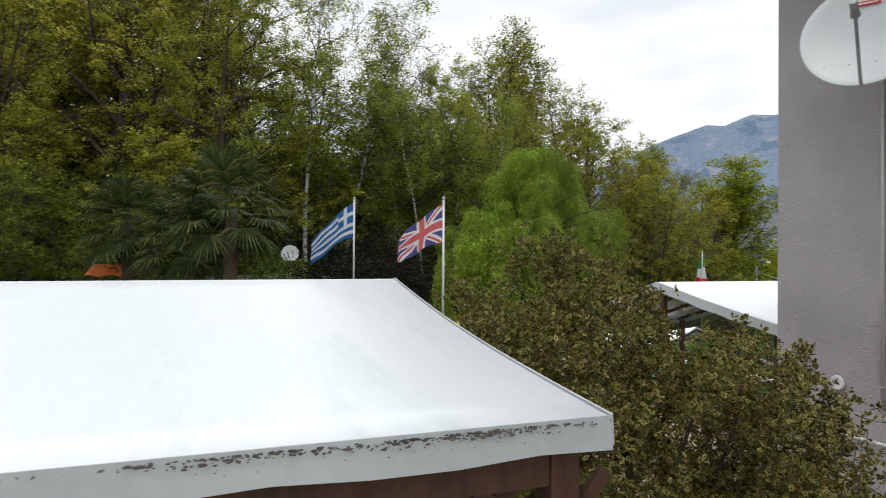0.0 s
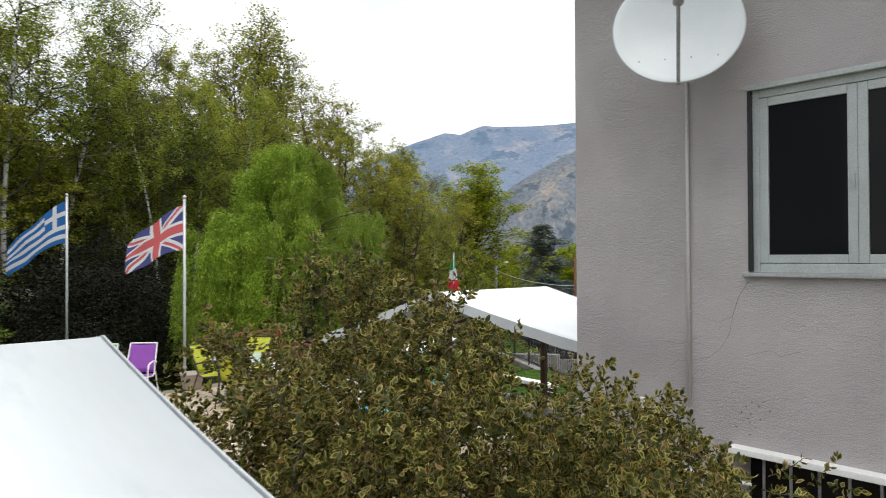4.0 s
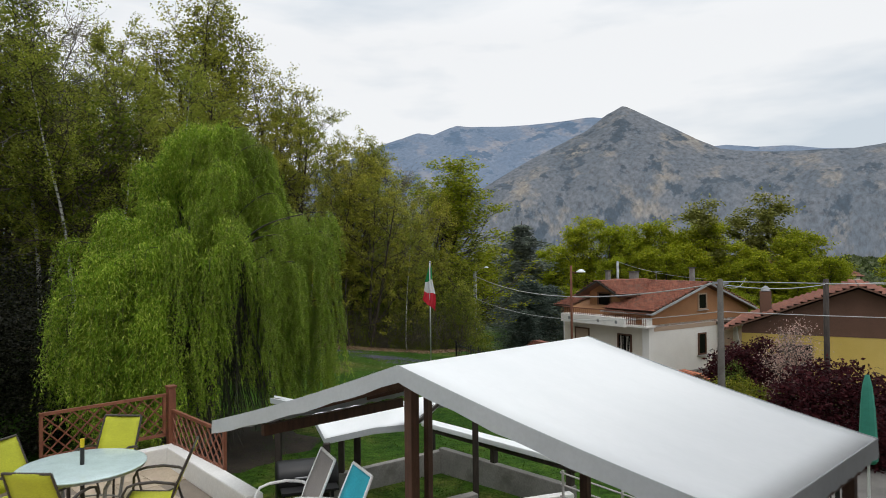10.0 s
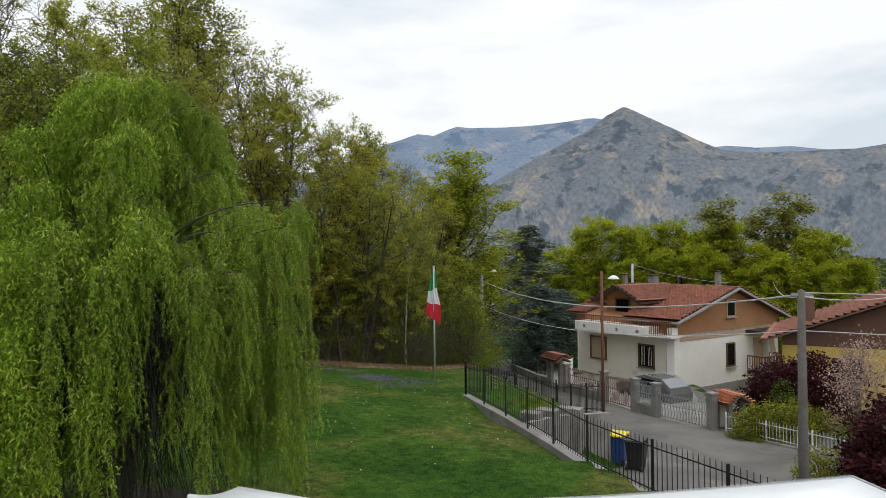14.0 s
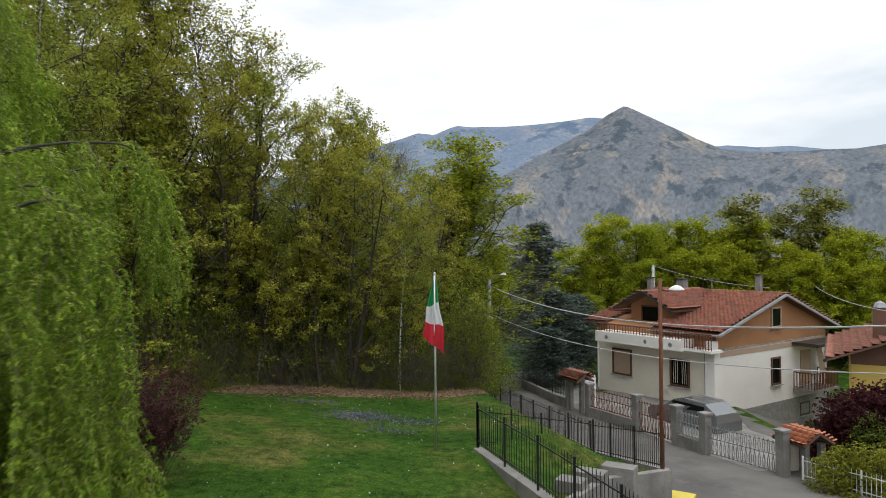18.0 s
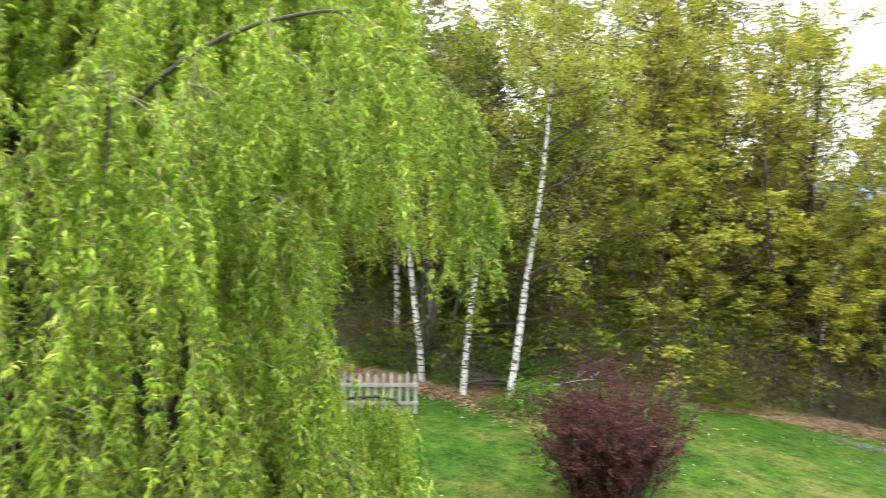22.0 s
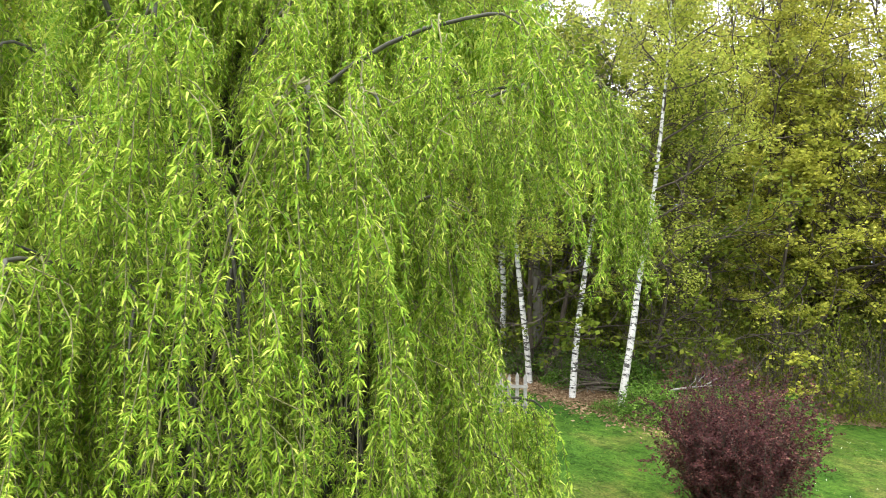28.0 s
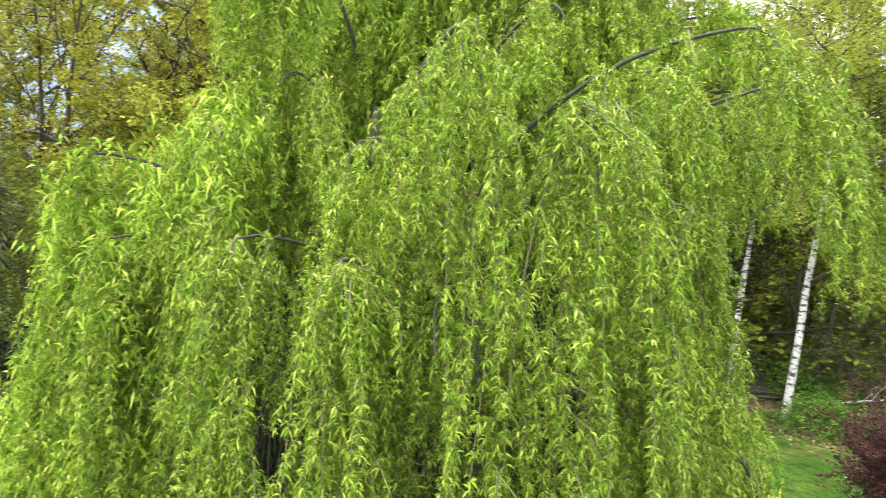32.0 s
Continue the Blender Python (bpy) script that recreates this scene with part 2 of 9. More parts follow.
M_BROWNTUBE = plain("brown_metal_tube", (0.06, 0.05, 0.042), 0.4, 0.3)
M_TABLEGLASS = plain("frosted_glass_top", (0.55, 0.68, 0.68), 0.12)
M_TILE = surface("beige_terrace_tile", (0.46, 0.37, 0.27), (0.56, 0.46, 0.34), 2.0, 50.0, 0.6, 0.15, 0.003, spots=((0.33, 0.27, 0.2), 2.5, 0.6, 0.8), vary=0.09)
M_GROUT = plain("tile_grout", (0.25, 0.21, 0.17), 0.9)
M_WHITEWALL = surface("whitewashed_wall", (0.76, 0.755, 0.73), (0.83, 0.825, 0.8), 1.5, 35.0, 0.85, 0.3, 0.006, spots=((0.6, 0.58, 0.55), 5.0, 0.66, 0.85), grain_amt=0.06)
M_CONCRETE = surface("weathered_concrete", (0.18, 0.172, 0.16), (0.29, 0.277, 0.258), 1.2, 30.0, 0.9, 0.4, 0.006, spots=((0.13, 0.12, 0.105), 1.8, 0.55, 0.75))
M_ASPHALT = surface("worn_asphalt", (0.085, 0.08, 0.075), (0.145, 0.136, 0.126), 0.5, 60.0, 0.9, 0.4, 0.006, spots=((0.21, 0.195, 0.175), 0.35, 0.55, 0.7))
M_TARP = surface("black_plastic_sheet", (0.006, 0.006, 0.007), (0.016, 0.016, 0.018), 2.0, 12.0, 0.5, 0.5, 0.02)
M_BLACK = plain("black_plastic", (0.015, 0.015, 0.016), 0.45)
M_YELLOWPL = plain("yellow_plastic", (0.7, 0.55, 0.02), 0.4)
M_BLUEPL = plain("blue_plastic", (0.03, 0.08, 0.28), 0.45)
M_ORANGE = plain("orange_cloth", (0.6, 0.14, 0.02), 0.8)
M_TERRACOTTA = plain("pot_clay", (0.42, 0.36, 0.31), 0.8)
M_ROOF = surface("red_clay_roof_tile", (0.2, 0.068, 0.044), (0.36, 0.14, 0.09), 2.6, 9.0, 0.85, 0.3, 0.005, spots=((0.17, 0.1, 0.075), 2.2, 0.5, 0.7), vary=0.2, grain_amt=0.3)
M_ROOFNEW = surface("bright_clay_roof_tile", (0.5, 0.15, 0.07), (0.58, 0.2, 0.1), 2.0, 40.0, 0.8, 0.2, 0.005, vary=0.12)
M_ORANGEWALL = surface("ochre_house_paint", (0.34, 0.165, 0.075), (0.41, 0.205, 0.095), 0.6, 30.0, 0.9, 0.2, 0.004)
M_CREAMWALL = surface("cream_house_paint", (0.72, 0.66, 0.56), (0.82, 0.76, 0.65), 0.5, 30.0, 0.9, 0.2, 0.004, spots=((0.45, 0.41, 0.35), 0.5, 0.6, 0.8))
M_WHITEHOUSE = surface("white_house_paint", (0.8, 0.775, 0.73), (0.87, 0.85, 0.81), 0.5, 30.0, 0.9, 0.2, 0.004, spots=((0.5, 0.47, 0.42), 0.6, 0.6, 0.8))
M_YELLOWWALL = surface("yellow_house_paint", (0.6, 0.43, 0.1), (0.68, 0.5, 0.14), 0.5, 30.0, 0.9, 0.2, 0.004)
M_BROWNWALL = surface("brown_house_paint", (0.13, 0.07, 0.045), (0.17, 0.09, 0.06), 0.6, 30.0, 0.9, 0.2, 0.004)
M_STONE = surface("grey_rubble_stone", (0.2, 0.195, 0.185), (0.32, 0.31, 0.29), 6.0, 25.0, 0.9, 0.8, 0.02)
M_SHUTTER = plain("brown_wood_shutter", (0.12, 0.055, 0.03), 0.6)
M_BLIND = plain("beige_roller_blind", (0.45, 0.33, 0.24), 0.7)
M_CARPAINT = plain("silver_car_paint", (0.24, 0.25, 0.26), 0.25, 0.6)
M_TYRE = plain("rubber", (0.02, 0.02, 0.02), 0.85)
M_CABLE = plain("grey_cable", (0.5, 0.5, 0.5), 0.7)
M_BARK = surface("rough_brown_bark", (0.045, 0.034, 0.024), (0.085, 0.066, 0.048), 2.0, 14.0, 0.95, 0.8, 0.03, stretch=(1, 1, 0.3))
M_GREYBARK = surface("grey_bark", (0.11, 0.1, 0.085), (0.17, 0.155, 0.135), 2.0, 14.0, 0.95, 0.7, 0.03, stretch=(1, 1, 0.3))
M_BIRCH = surface("white_birch_bark", (0.46, 0.445, 0.42), (0.6, 0.58, 0.55), 2.0, 30.0, 0.8, 0.2, 0.01, spots=((0.05, 0.045, 0.04), 3.6, 0.5, 0.57), stretch=(1, 1, 3.4))
M_WILLOWBARK = surface("grey_brown_willow_bark", (0.035, 0.034, 0.024), (0.075, 0.072, 0.05), 2.0, 30.0, 0.9, 0.4, 0.01)
M_SCRUB = surface("grey_brown_scrub_twigs", (0.09, 0.075, 0.055), (0.17, 0.145, 0.11), 3.0, 20.0, 0.95, 0.2, 0.005)
M_TWIG = plain("olive_twig", (0.16, 0.15, 0.06), 0.8)
M_PICKET = surface("weathered_picket_wood", (0.2, 0.19, 0.17), (0.3, 0.285, 0.26), 3.0, 30.0, 0.9, 0.3, 0.004)
M_DEADWOOD = plain("bleached_dead_wood", (0.38, 0.36, 0.33), 0.9)
M_PALMBARK = surface("fibrous_palm_trunk", (0.07, 0.05, 0.032), (0.12, 0.09, 0.06), 3.0, 20.0, 0.95, 0.8, 0.03)

L_WILLOW = leafy("willow_leaves", (0.1, 0.215, 0.018), (0.32, 0.45, 0.044), (0.56, 0.62, 0.14), 0.24, 0.55, 0.5)
L_OAK = leafy("young_oak_leaves", (0.21, 0.225, 0.034), (0.42, 0.425, 0.062), (0.56, 0.53, 0.11), 0.42)
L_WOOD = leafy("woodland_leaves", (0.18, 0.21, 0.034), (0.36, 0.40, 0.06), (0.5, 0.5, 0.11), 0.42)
# darker copy of the woodland leaves, with the wood's shade in its colour
L_DARKWOOD = leafy("shade_darkened_woodland_leaves", (0.085, 0.12, 0.016), (0.18, 0.23, 0.028), (0.28, 0.30, 0.045), 0.48)
L_BIRCH = leafy("birch_leaves", (0.2, 0.25, 0.04), (0.37, 0.42, 0.07), (0.52, 0.53, 0.12), 0.54)
L_BRIGHT = leafy("fresh_green_leaves", (0.2, 0.26, 0.016), (0.36, 0.40, 0.025), (0.48, 0.47, 0.05), 0.5)
L_PALE = leafy("pale_budding_twigs", (0.2, 0.17, 0.1), (0.3, 0.27, 0.17), (0.36, 0.32, 0.2), 0.4)
# distance haze is mixed into the next three leaf colours
L_CONIFER = leafy("haze_paled_conifer_needles", (0.1, 0.125, 0.11), (0.2, 0.24, 0.215), (0.28, 0.31, 0.27), 0.4)
L_OLIVE = leafy("olive_valley_leaves", (0.15, 0.165, 0.045), (0.29, 0.3, 0.075), (0.4, 0.39, 0.13), 0.4)
L_VALLEY = leafy("hazy_valley_woods", (0.06, 0.078, 0.035), (0.105, 0.125, 0.055), (0.15, 0.165, 0.08), 0.3)
L_SPRUCE = leafy("blue_spruce_needles", (0.05, 0.075, 0.066), (0.11, 0.15, 0.132), (0.18, 0.22, 0.19), 0.35)
L_MAROON = leafy("maroon_leaves", (0.055, 0.02, 0.024), (0.125, 0.045, 0.05), (0.26, 0.12, 0.105), 0.38)
L_DEEPRED = leafy("dark_red_maple_leaves", (0.03, 0.008, 0.012), (0.075, 0.018, 0.025), (0.11, 0.03, 0.035), 0.4)
L_BLOSSOM = leafy("pink_blossom", (0.42, 0.27, 0.25), (0.58, 0.42, 0.38), (0.7, 0.58, 0.52), 0.5)
L_RUSSET = leafy("russet_buds", (0.13, 0.06, 0.03), (0.2, 0.1, 0.05), (0.26, 0.15, 0.08), 0.4)
L_PALM = leafy("palm_fronds", (0.03, 0.052, 0.02), (0.085, 0.115, 0.045), (0.34, 0.28, 0.1), 0.22, 0.4)
# dark evergreen leaves taken almost to black for the wood's inner shade
L_DARKHEDGE = leafy("shade_blackened_evergreen_leaves", (0.008, 0.009, 0.006), (0.014, 0.016, 0.009), (0.026, 0.026, 0.014), 0.1)
L_HEDGE = leafy("garden_shrub_leaves", (0.1, 0.13, 0.016), (0.24, 0.26, 0.03), (0.4, 0.36, 0.06), 0.45)
L_GRASS = leafy("grass_blades", (0.055, 0.118, 0.018), (0.085, 0.15, 0.026), (0.15, 0.17, 0.05), 0.35, 0.7, 0.35)
L_LITTER = leafy("fallen_leaves", (0.14, 0.09, 0.055), (0.26, 0.18, 0.12), (0.36, 0.27, 0.19), 0.2, 0.8)
L_BRAMBLE = leafy("low_undergrowth_leaves", (0.06, 0.1, 0.02), (0.14, 0.2, 0.036), (0.24, 0.28, 0.065), 0.4)


def variegated():
    """Glossy evergreen leaves: dark green blades with a cream-yellow margin, told by the leaf's own coordinates."""
    m, n, l, p = nodes_of("variegated_evergreen_leaves")
    at = n.new("ShaderNodeAttribute")
    at.attribute_name = "edge"
    geo = n.new("ShaderNodeNewGeometry")
    green = ramp_node(n, ((0.0, (0.025, 0.04, 0.01)), (0.7, (0.06, 0.08, 0.02)), (1.0, (0.11, 0.09, 0.03))))
    cream = ramp_node(n, ((0.0, (0.06, 0.07, 0.016)), (0.4, (0.18, 0.155, 0.034)), (0.8, (0.46, 0.39, 0.1)), (1.0, (0.26, 0.13, 0.05))))
    l.new(geo.outputs["Random Per Island"], green.inputs[0])
    l.new(geo.outputs["Random Per Island"], cream.inputs[0])
    st = ramp_node(n, ((0.45, (0, 0, 0)), (0.8, (1, 1, 1))))
    l.new(at.outputs["Fac"], st.inputs[0])
    col = mix_node(n, l, st.outputs["Color"], green.outputs["Color"], cream.outputs["Color"])
    l.new(col, p.inputs["Base Color"])
    p.inputs["Roughness"].default_value, p.inputs["Specular IOR Level"].default_value = 0.5, 0.25
    tr = n.new("ShaderNodeBsdfTranslucent")
    l.new(col, tr.inputs["Color"])
    mx = n.new("ShaderNodeMixShader")
    mx.inputs[0].default_value = 0.25
    l.new(p.outputs[0], mx.inputs[1])
    l.new(tr.outputs[0], mx.inputs[2])
    l.new(mx.outputs[0], n["Material Output"].inputs["Surface"])
    return m


L_VARIEG = variegated()


def lawn_material():
    m, n, l, p = nodes_of("spring_lawn")
    co = n.new("ShaderNodeTexCoord").outputs["Object"]
    big, mid, small = noise_node(n, l, co, 0.3, 6.0, 0.65), noise_node(n, l, co, 0.9, 6.0, 0.7), noise_node(n, l, co, 22.0, 3.0)
    r = ramp_node(n, ((0.36, (0.036, 0.092, 0.012)), (0.5, (0.06, 0.12, 0.017)), (0.57, (0.105, 0.134, 0.03)), (0.65, (0.16, 0.152, 0.052)), (0.74, (0.08, 0.12, 0.02))))
    l.new(big.outputs["Fac"], r.inputs[0])
    r2 = ramp_node(n, ((0.35, (0.75, 0.8, 0.7)), (0.6, (1.1, 1.1, 1.05)), (0.75, (1.35, 1.2, 1.0))))
    l.new(mid.outputs["Fac"], r2.inputs[0])
    col = mix_node(n, l, 1.0, r.outputs["Color"], r2.outputs["Color"], "MULTIPLY")
    r3 = ramp_node(n, ((0.3, (0.5, 0.52, 0.5)), (0.5, (0.86, 0.88, 0.84)), (0.72, (1.25, 1.22, 1.2))))
    l.new(small.outputs["Fac"], r3.inputs[0])
    col = mix_node(n, l, 1.0, col, r3.outputs["Color"], "MULTIPLY")
    clump = noise_node(n, l, co, 3.6, 7.0, 0.75)
    r4 = ramp_node(n, ((0.38, (0.5, 0.56, 0.5)), (0.5, (0.92, 0.95, 0.9)), (0.63, (1.28, 1.16, 1.1))))
    l.new(clump.outputs["Fac"], r4.inputs[0])
    col = mix_node(n, l, 1.0, col, r4.outputs["Color"], "MULTIPLY")
    l.new(col, p.inputs["Base Color"])
    p.inputs["Roughness"].default_value, p.inputs["Specular IOR Level"].default_value = 0.95, 0.08
    bp = n.new("ShaderNodeBump")
    bp.inputs["Strength"].default_value, bp.inputs["Distance"].default_value = 1.0, 0.06
    l.new(small.outputs["Fac"], bp.inputs["Height"])
    l.new(bp.outputs[0], p.inputs["Normal"])
    return m


M_LAWN = lawn_material()
M_WOODFLOOR = surface("woodland_floor", (0.13, 0.085, 0.055), (0.22, 0.15, 0.1), 0.8, 18.0, 0.95, 0.6, 0.04, spots=((0.08, 0.11, 0.03), 0.4, 0.52, 0.68))


def mountain_material(name, dark, mid, pale, bare, rocky):
    """Hillside: leafless woods, darker streaks down the slope for conifers and painted relief shading, pale clearings.
    """
    m, n, l, p = nodes_of(name)
    co = n.new("ShaderNodeTexCoord").outputs["Object"]
    # along the range (by bearing, in metres) and up the slope, so that the patches run down the fall line
    sep, round_, comb = n.new("ShaderNodeSeparateXYZ"), n.new("ShaderNodeMath"), n.new("ShaderNodeCombineXYZ")
    round_.operation = "ARCTAN2"
    l.new(co, sep.inputs[0])
    l.new(sep.outputs[0], round_.inputs[0])
    l.new(sep.outputs[1], round_.inputs[1])
    l.new(round_.outputs[0], comb.inputs[0])
    l.new(sep.outputs[2], comb.inputs[2])
    mp = n.new("ShaderNodeMapping")
    mp.inputs["Scale"].default_value = (2000.0, 1.0, 0.9)
    mp.inputs["Rotation"].default_value = (0.0, 0.6, 0.0)
    l.new(comb.outputs[0], mp.inputs["Vector"])
    a, b, c, d = (noise_node(n, l, mp.outputs[0], q, 9.0, 0.66) for q in (0.004, 0.013, 0.08, 0.0075))
    r = ramp_node(n, ((0.36, mid), (0.5, pale), (0.62, mid)))
    l.new(a.outputs["Fac"], r.inputs[0])
    tan = ramp_node(n, ((0.53, (0, 0, 0)), (0.66, (1, 1, 1))))
    l.new(d.outputs["Fac"], tan.inputs[0])
    col = mix_node(n, l, tan.outputs["Color"], r.outputs["Color"], bare)
    r2 = ramp_node(n, ((0.42, (0.95, 0.95, 0.95)), (0.465, (0, 0, 0))))
    l.new(b.outputs["Fac"], r2.inputs[0])
    col = mix_node(n, l, r2.outputs["Color"], col, dark)
    r3 = ramp_node(n, ((0.35, (1 - rocky,) * 3), (0.65, (1 + rocky,) * 3)))
    l.new(c.outputs["Fac"], r3.inputs[0])
    col = mix_node(n, l, 1.0, col, r3.outputs["Color"], "MULTIPLY")
    l.new(col, p.inputs["Base Color"])
    p.inputs["Roughness"].default_value = 1.0
    return m


# air haze is mixed into both base colours, bluer and paler for the far range
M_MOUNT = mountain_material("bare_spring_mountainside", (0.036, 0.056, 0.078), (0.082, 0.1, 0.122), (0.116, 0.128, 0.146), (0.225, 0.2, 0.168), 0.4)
M_MOUNTFAR = mountain_material("haze_blue_mountainside", (0.085, 0.135, 0.205), (0.125, 0.175, 0.25), (0.155, 0.2, 0.27), (0.28, 0.27, 0.285), 0.15)


def glass_material():
    m, n, l, p = nodes_of("window_glass")
    # opaque near-black: the dark behind the pane is in its colour
    p.inputs["Base Color"].default_value = (0.009, 0.009, 0.009, 1)
    p.inputs["Roughness"].default_value = 0.04
    p.inputs["Specular IOR Level"].default_value = 0.12
    return m


M_GLASS = glass_material()


def flag_material(kind):
    """Printed cloth: the pattern is laid out over the cloth's own width (u, from the pole) and height (v)."""
    m, n, l, p = nodes_of("flag_cloth_" + kind)
    at = n.new("ShaderNodeUVMap")
    sep = n.new("ShaderNodeSeparateXYZ")
    l.new(at.outputs[0], sep.inputs[0])
    u, v = sep.outputs[0], sep.outputs[1]

    def op(name, a, b=None, c=None):
        q = n.new("ShaderNodeMath")
        q.operation = name
        for k, s in enumerate((a, b, c)):
            if s is None:
                continue
            if isinstance(s, (int, float)):
                q.inputs[k].default_value = s
            else:
                l.new(s, q.inputs[k])
        return q.outputs[0]

    def near(x, at_, half):
        return op("LESS_THAN", op("ABSOLUTE", op("SUBTRACT", x, at_)), half)

    white, blue, red, green = (0.72, 0.72, 0.74), (0.02, 0.14, 0.42), (0.62, 0.03, 0.05), (0.02, 0.27, 0.08)
    if kind == "three_stripes":
        col = mix_node(n, l, op("GREATER_THAN", u, 0.333), green, white)
        col = mix_node(n, l, op("GREATER_THAN", u, 0.667), col, red)
    elif kind == "nine_stripes_and_cross":
        stripe = op("MODULO", op("FLOOR", op("MULTIPLY", op("SUBTRACT", 1.0, v), 9.0)), 2.0)
        col = mix_node(n, l, stripe, blue, white)
        canton = op("MULTIPLY", op("LESS_THAN", u, 0.37), op("GREATER_THAN", v, 0.444))
        cross = op("MAXIMUM", near(u, 0.185, 0.037), near(v, 0.722, 0.0556))
        col = mix_node(n, l, canton, col, mix_node(n, l, cross, blue, white))
    else:
        navy, red = (0.07, 0.075, 0.24), (0.62, 0.12, 0.13)
        d1, d2 = op("SUBTRACT", u, v), op("SUBTRACT", op("ADD", u, v), 1.0)
        col = mix_node(n, l, op("MAXIMUM", near(d1, 0.0, 0.11), near(d2, 0.0, 0.11)), navy, white)
        col = mix_node(n, l, op("MAXIMUM", near(d1, 0.02, 0.04), near(d2, 0.02, 0.04)), col, red)
        col = mix_node(n, l, op("MAXIMUM", near(u, 0.5, 0.1), near(v, 0.5, 0.165)), col, white)
        col = mix_node(n, l, op("MAXIMUM", near(u, 0.5, 0.06), near(v, 0.5, 0.1)), col, red)
    l.new(col, p.inputs["Base Color"])
    p.inputs["Roughness"].default_value = 0.8
    tr = n.new("ShaderNodeBsdfTranslucent")
    l.new(col, tr.inputs["Color"])
    mx = n.new("ShaderNodeMixShader")
    mx.inputs[0].default_value = 0.35
    l.new(p.outputs[0], mx.inputs[1])
    l.new(tr.outputs[0], mx.inputs[2])
    l.new(mx.outputs[0], n["Material Output"].inputs["Surface"])
    return m


# ---- building blocks ----


def thing(name, loc, rz, label, category, group="", kind=""):
    """An Empty at the base of a thing, turned by rz degrees."""
    ob = new(name)
    ob.empty_display_size = 0.2
    ob.location, ob.rotation_euler = loc, (0, 0, radians(rz))
    return tagged(ob, label, category, group, kind)


def part(name, bm, material, parent=None, label="", smooth=False):
    """Links a bmesh (or a ready mesh) as one mesh object under its thing."""
    if isinstance(bm, bpy.types.Mesh):
        me = bm
    else:
        me = bpy.data.meshes.new(name)
        bm.normal_update()
        bm.to_mesh(me)
        bm.free()
    me.materials.clear()
    me.materials.append(material)
    if smooth:
        me.polygons.foreach_set("use_smooth", np.ones(len(me.polygons), bool))
    ob = new(name, me)
    ob.parent = parent
    if label:
        ob["label"] = label
    return ob


def mesh_np(name, verts, faces):
    """A mesh from an array of points and an array of faces with equal numbers of corners."""
    verts, faces = np.asarray(verts, np.float32), np.asarray(faces, np.int32)
    me = bpy.data.meshes.new(name)
    me.vertices.add(len(verts))
    me.vertices.foreach_set("co", verts.ravel())
    k = faces.shape[1]
    me.loops.add(faces.size)
    me.loops.foreach_set("vertex_index", faces.ravel())
    me.polygons.add(len(faces))
    me.polygons.foreach_set("loop_start", np.arange(len(faces), dtype=np.int32) * k)
    me.update(calc_edges=True)
    return me


def box(bm, c, s, rz=0.0, m=None, bevel=0.0):
    """A box with centre c and sizes s, turned by rz degrees about z; m places it further."""
    mat = Matrix.Translation(c) @ Matrix.Rotation(radians(rz), 4, "Z") @ Matrix.Diagonal((*s, 1))
    if m is not None:
        mat = m @ mat
    made = bmesh.ops.create_cube(bm, size=1.0, matrix=mat)["verts"]
    if bevel:
        edges = list({e for v in made for e in v.link_edges})
        bmesh.ops.bevel(bm, geom=edges, offset=bevel, segments=2, affect="EDGES", profile=0.6)
    return bm


def boxes(*items, bevel=0.0):
    bm = bmesh.new()
    for c, s in items:
        box(bm, c, s, bevel=bevel)
    return bm


def tube(bm, pts, r0, r1=None, n=8, caps=True):
    """A round tube along points, with radius r0 at the start and r1 at the end."""
    pts = [Vector(p) for p in pts]
    r1 = r0 if r1 is None else r1
    rings = []
    for i, p in enumerate(pts):
        d = (pts[min(i + 1, len(pts) - 1)] - pts[max(i - 1, 0)]).normalized()
        a = d.orthogonal().normalized() if i == 0 else (rings_a - d * rings_a.dot(d)).normalized()
        rings_a = a
        b = d.cross(a)
        r = r0 + (r1 - r0) * i / max(1, len(pts) - 1)
        rings.append([bm.verts.new(p + (a * math.cos(2 * math.pi * k / n) + b * math.sin(2 * math.pi * k / n)) * r) for k in range(n)])
    for q, w in zip(rings, rings[1:]):
        for k in range(n):
            bm.faces.new((q[k], q[(k + 1) % n], w[(k + 1) % n], w[k]))
    if caps:
        bm.faces.new(rings[0][::-1])
        bm.faces.new(rings[-1])
    return bm


def tubes(*lines, r=0.012, n=8):
    bm = bmesh.new()
    for pts in lines:
        tube(bm, pts, r, r, n)
    return bm


def lathe(bm, profile, n=24, m=None):
    """A body turned about z from (radius, height) pairs."""
    rings = []
    for r, z in profile:
        ring = []
        for k in range(n):
            v = Vector((r * math.cos(2 * math.pi * k / n), r * math.sin(2 * math.pi * k / n), z))
            ring.append(bm.verts.new(m @ v if m is not None else v))
        rings.append(ring)
    for q, w in zip(rings, rings[1:]):
        for k in range(n):
            bm.faces.new((q[k], q[(k + 1) % n], w[(k + 1) % n], w[k]))
    bm.faces.new(rings[0][::-1])
    bm.faces.new(rings[-1])
    return bm


def sheet(bm, grid, thick=0.0):
    """A sheet through rows of points; with a thickness it is closed below."""
    vs = [[bm.verts.new(p) for p in row] for row in grid]
    made = [bm.faces.new((vs[i][j], vs[i][j + 1], vs[i + 1][j + 1], vs[i + 1][j])) for i in range(len(vs) - 1) for j in range(len(vs[0]) - 1)]
    if thick:
        bmesh.ops.recalc_face_normals(bm, faces=made)
        bmesh.ops.solidify(bm, geom=made, thickness=thick)
    return bm


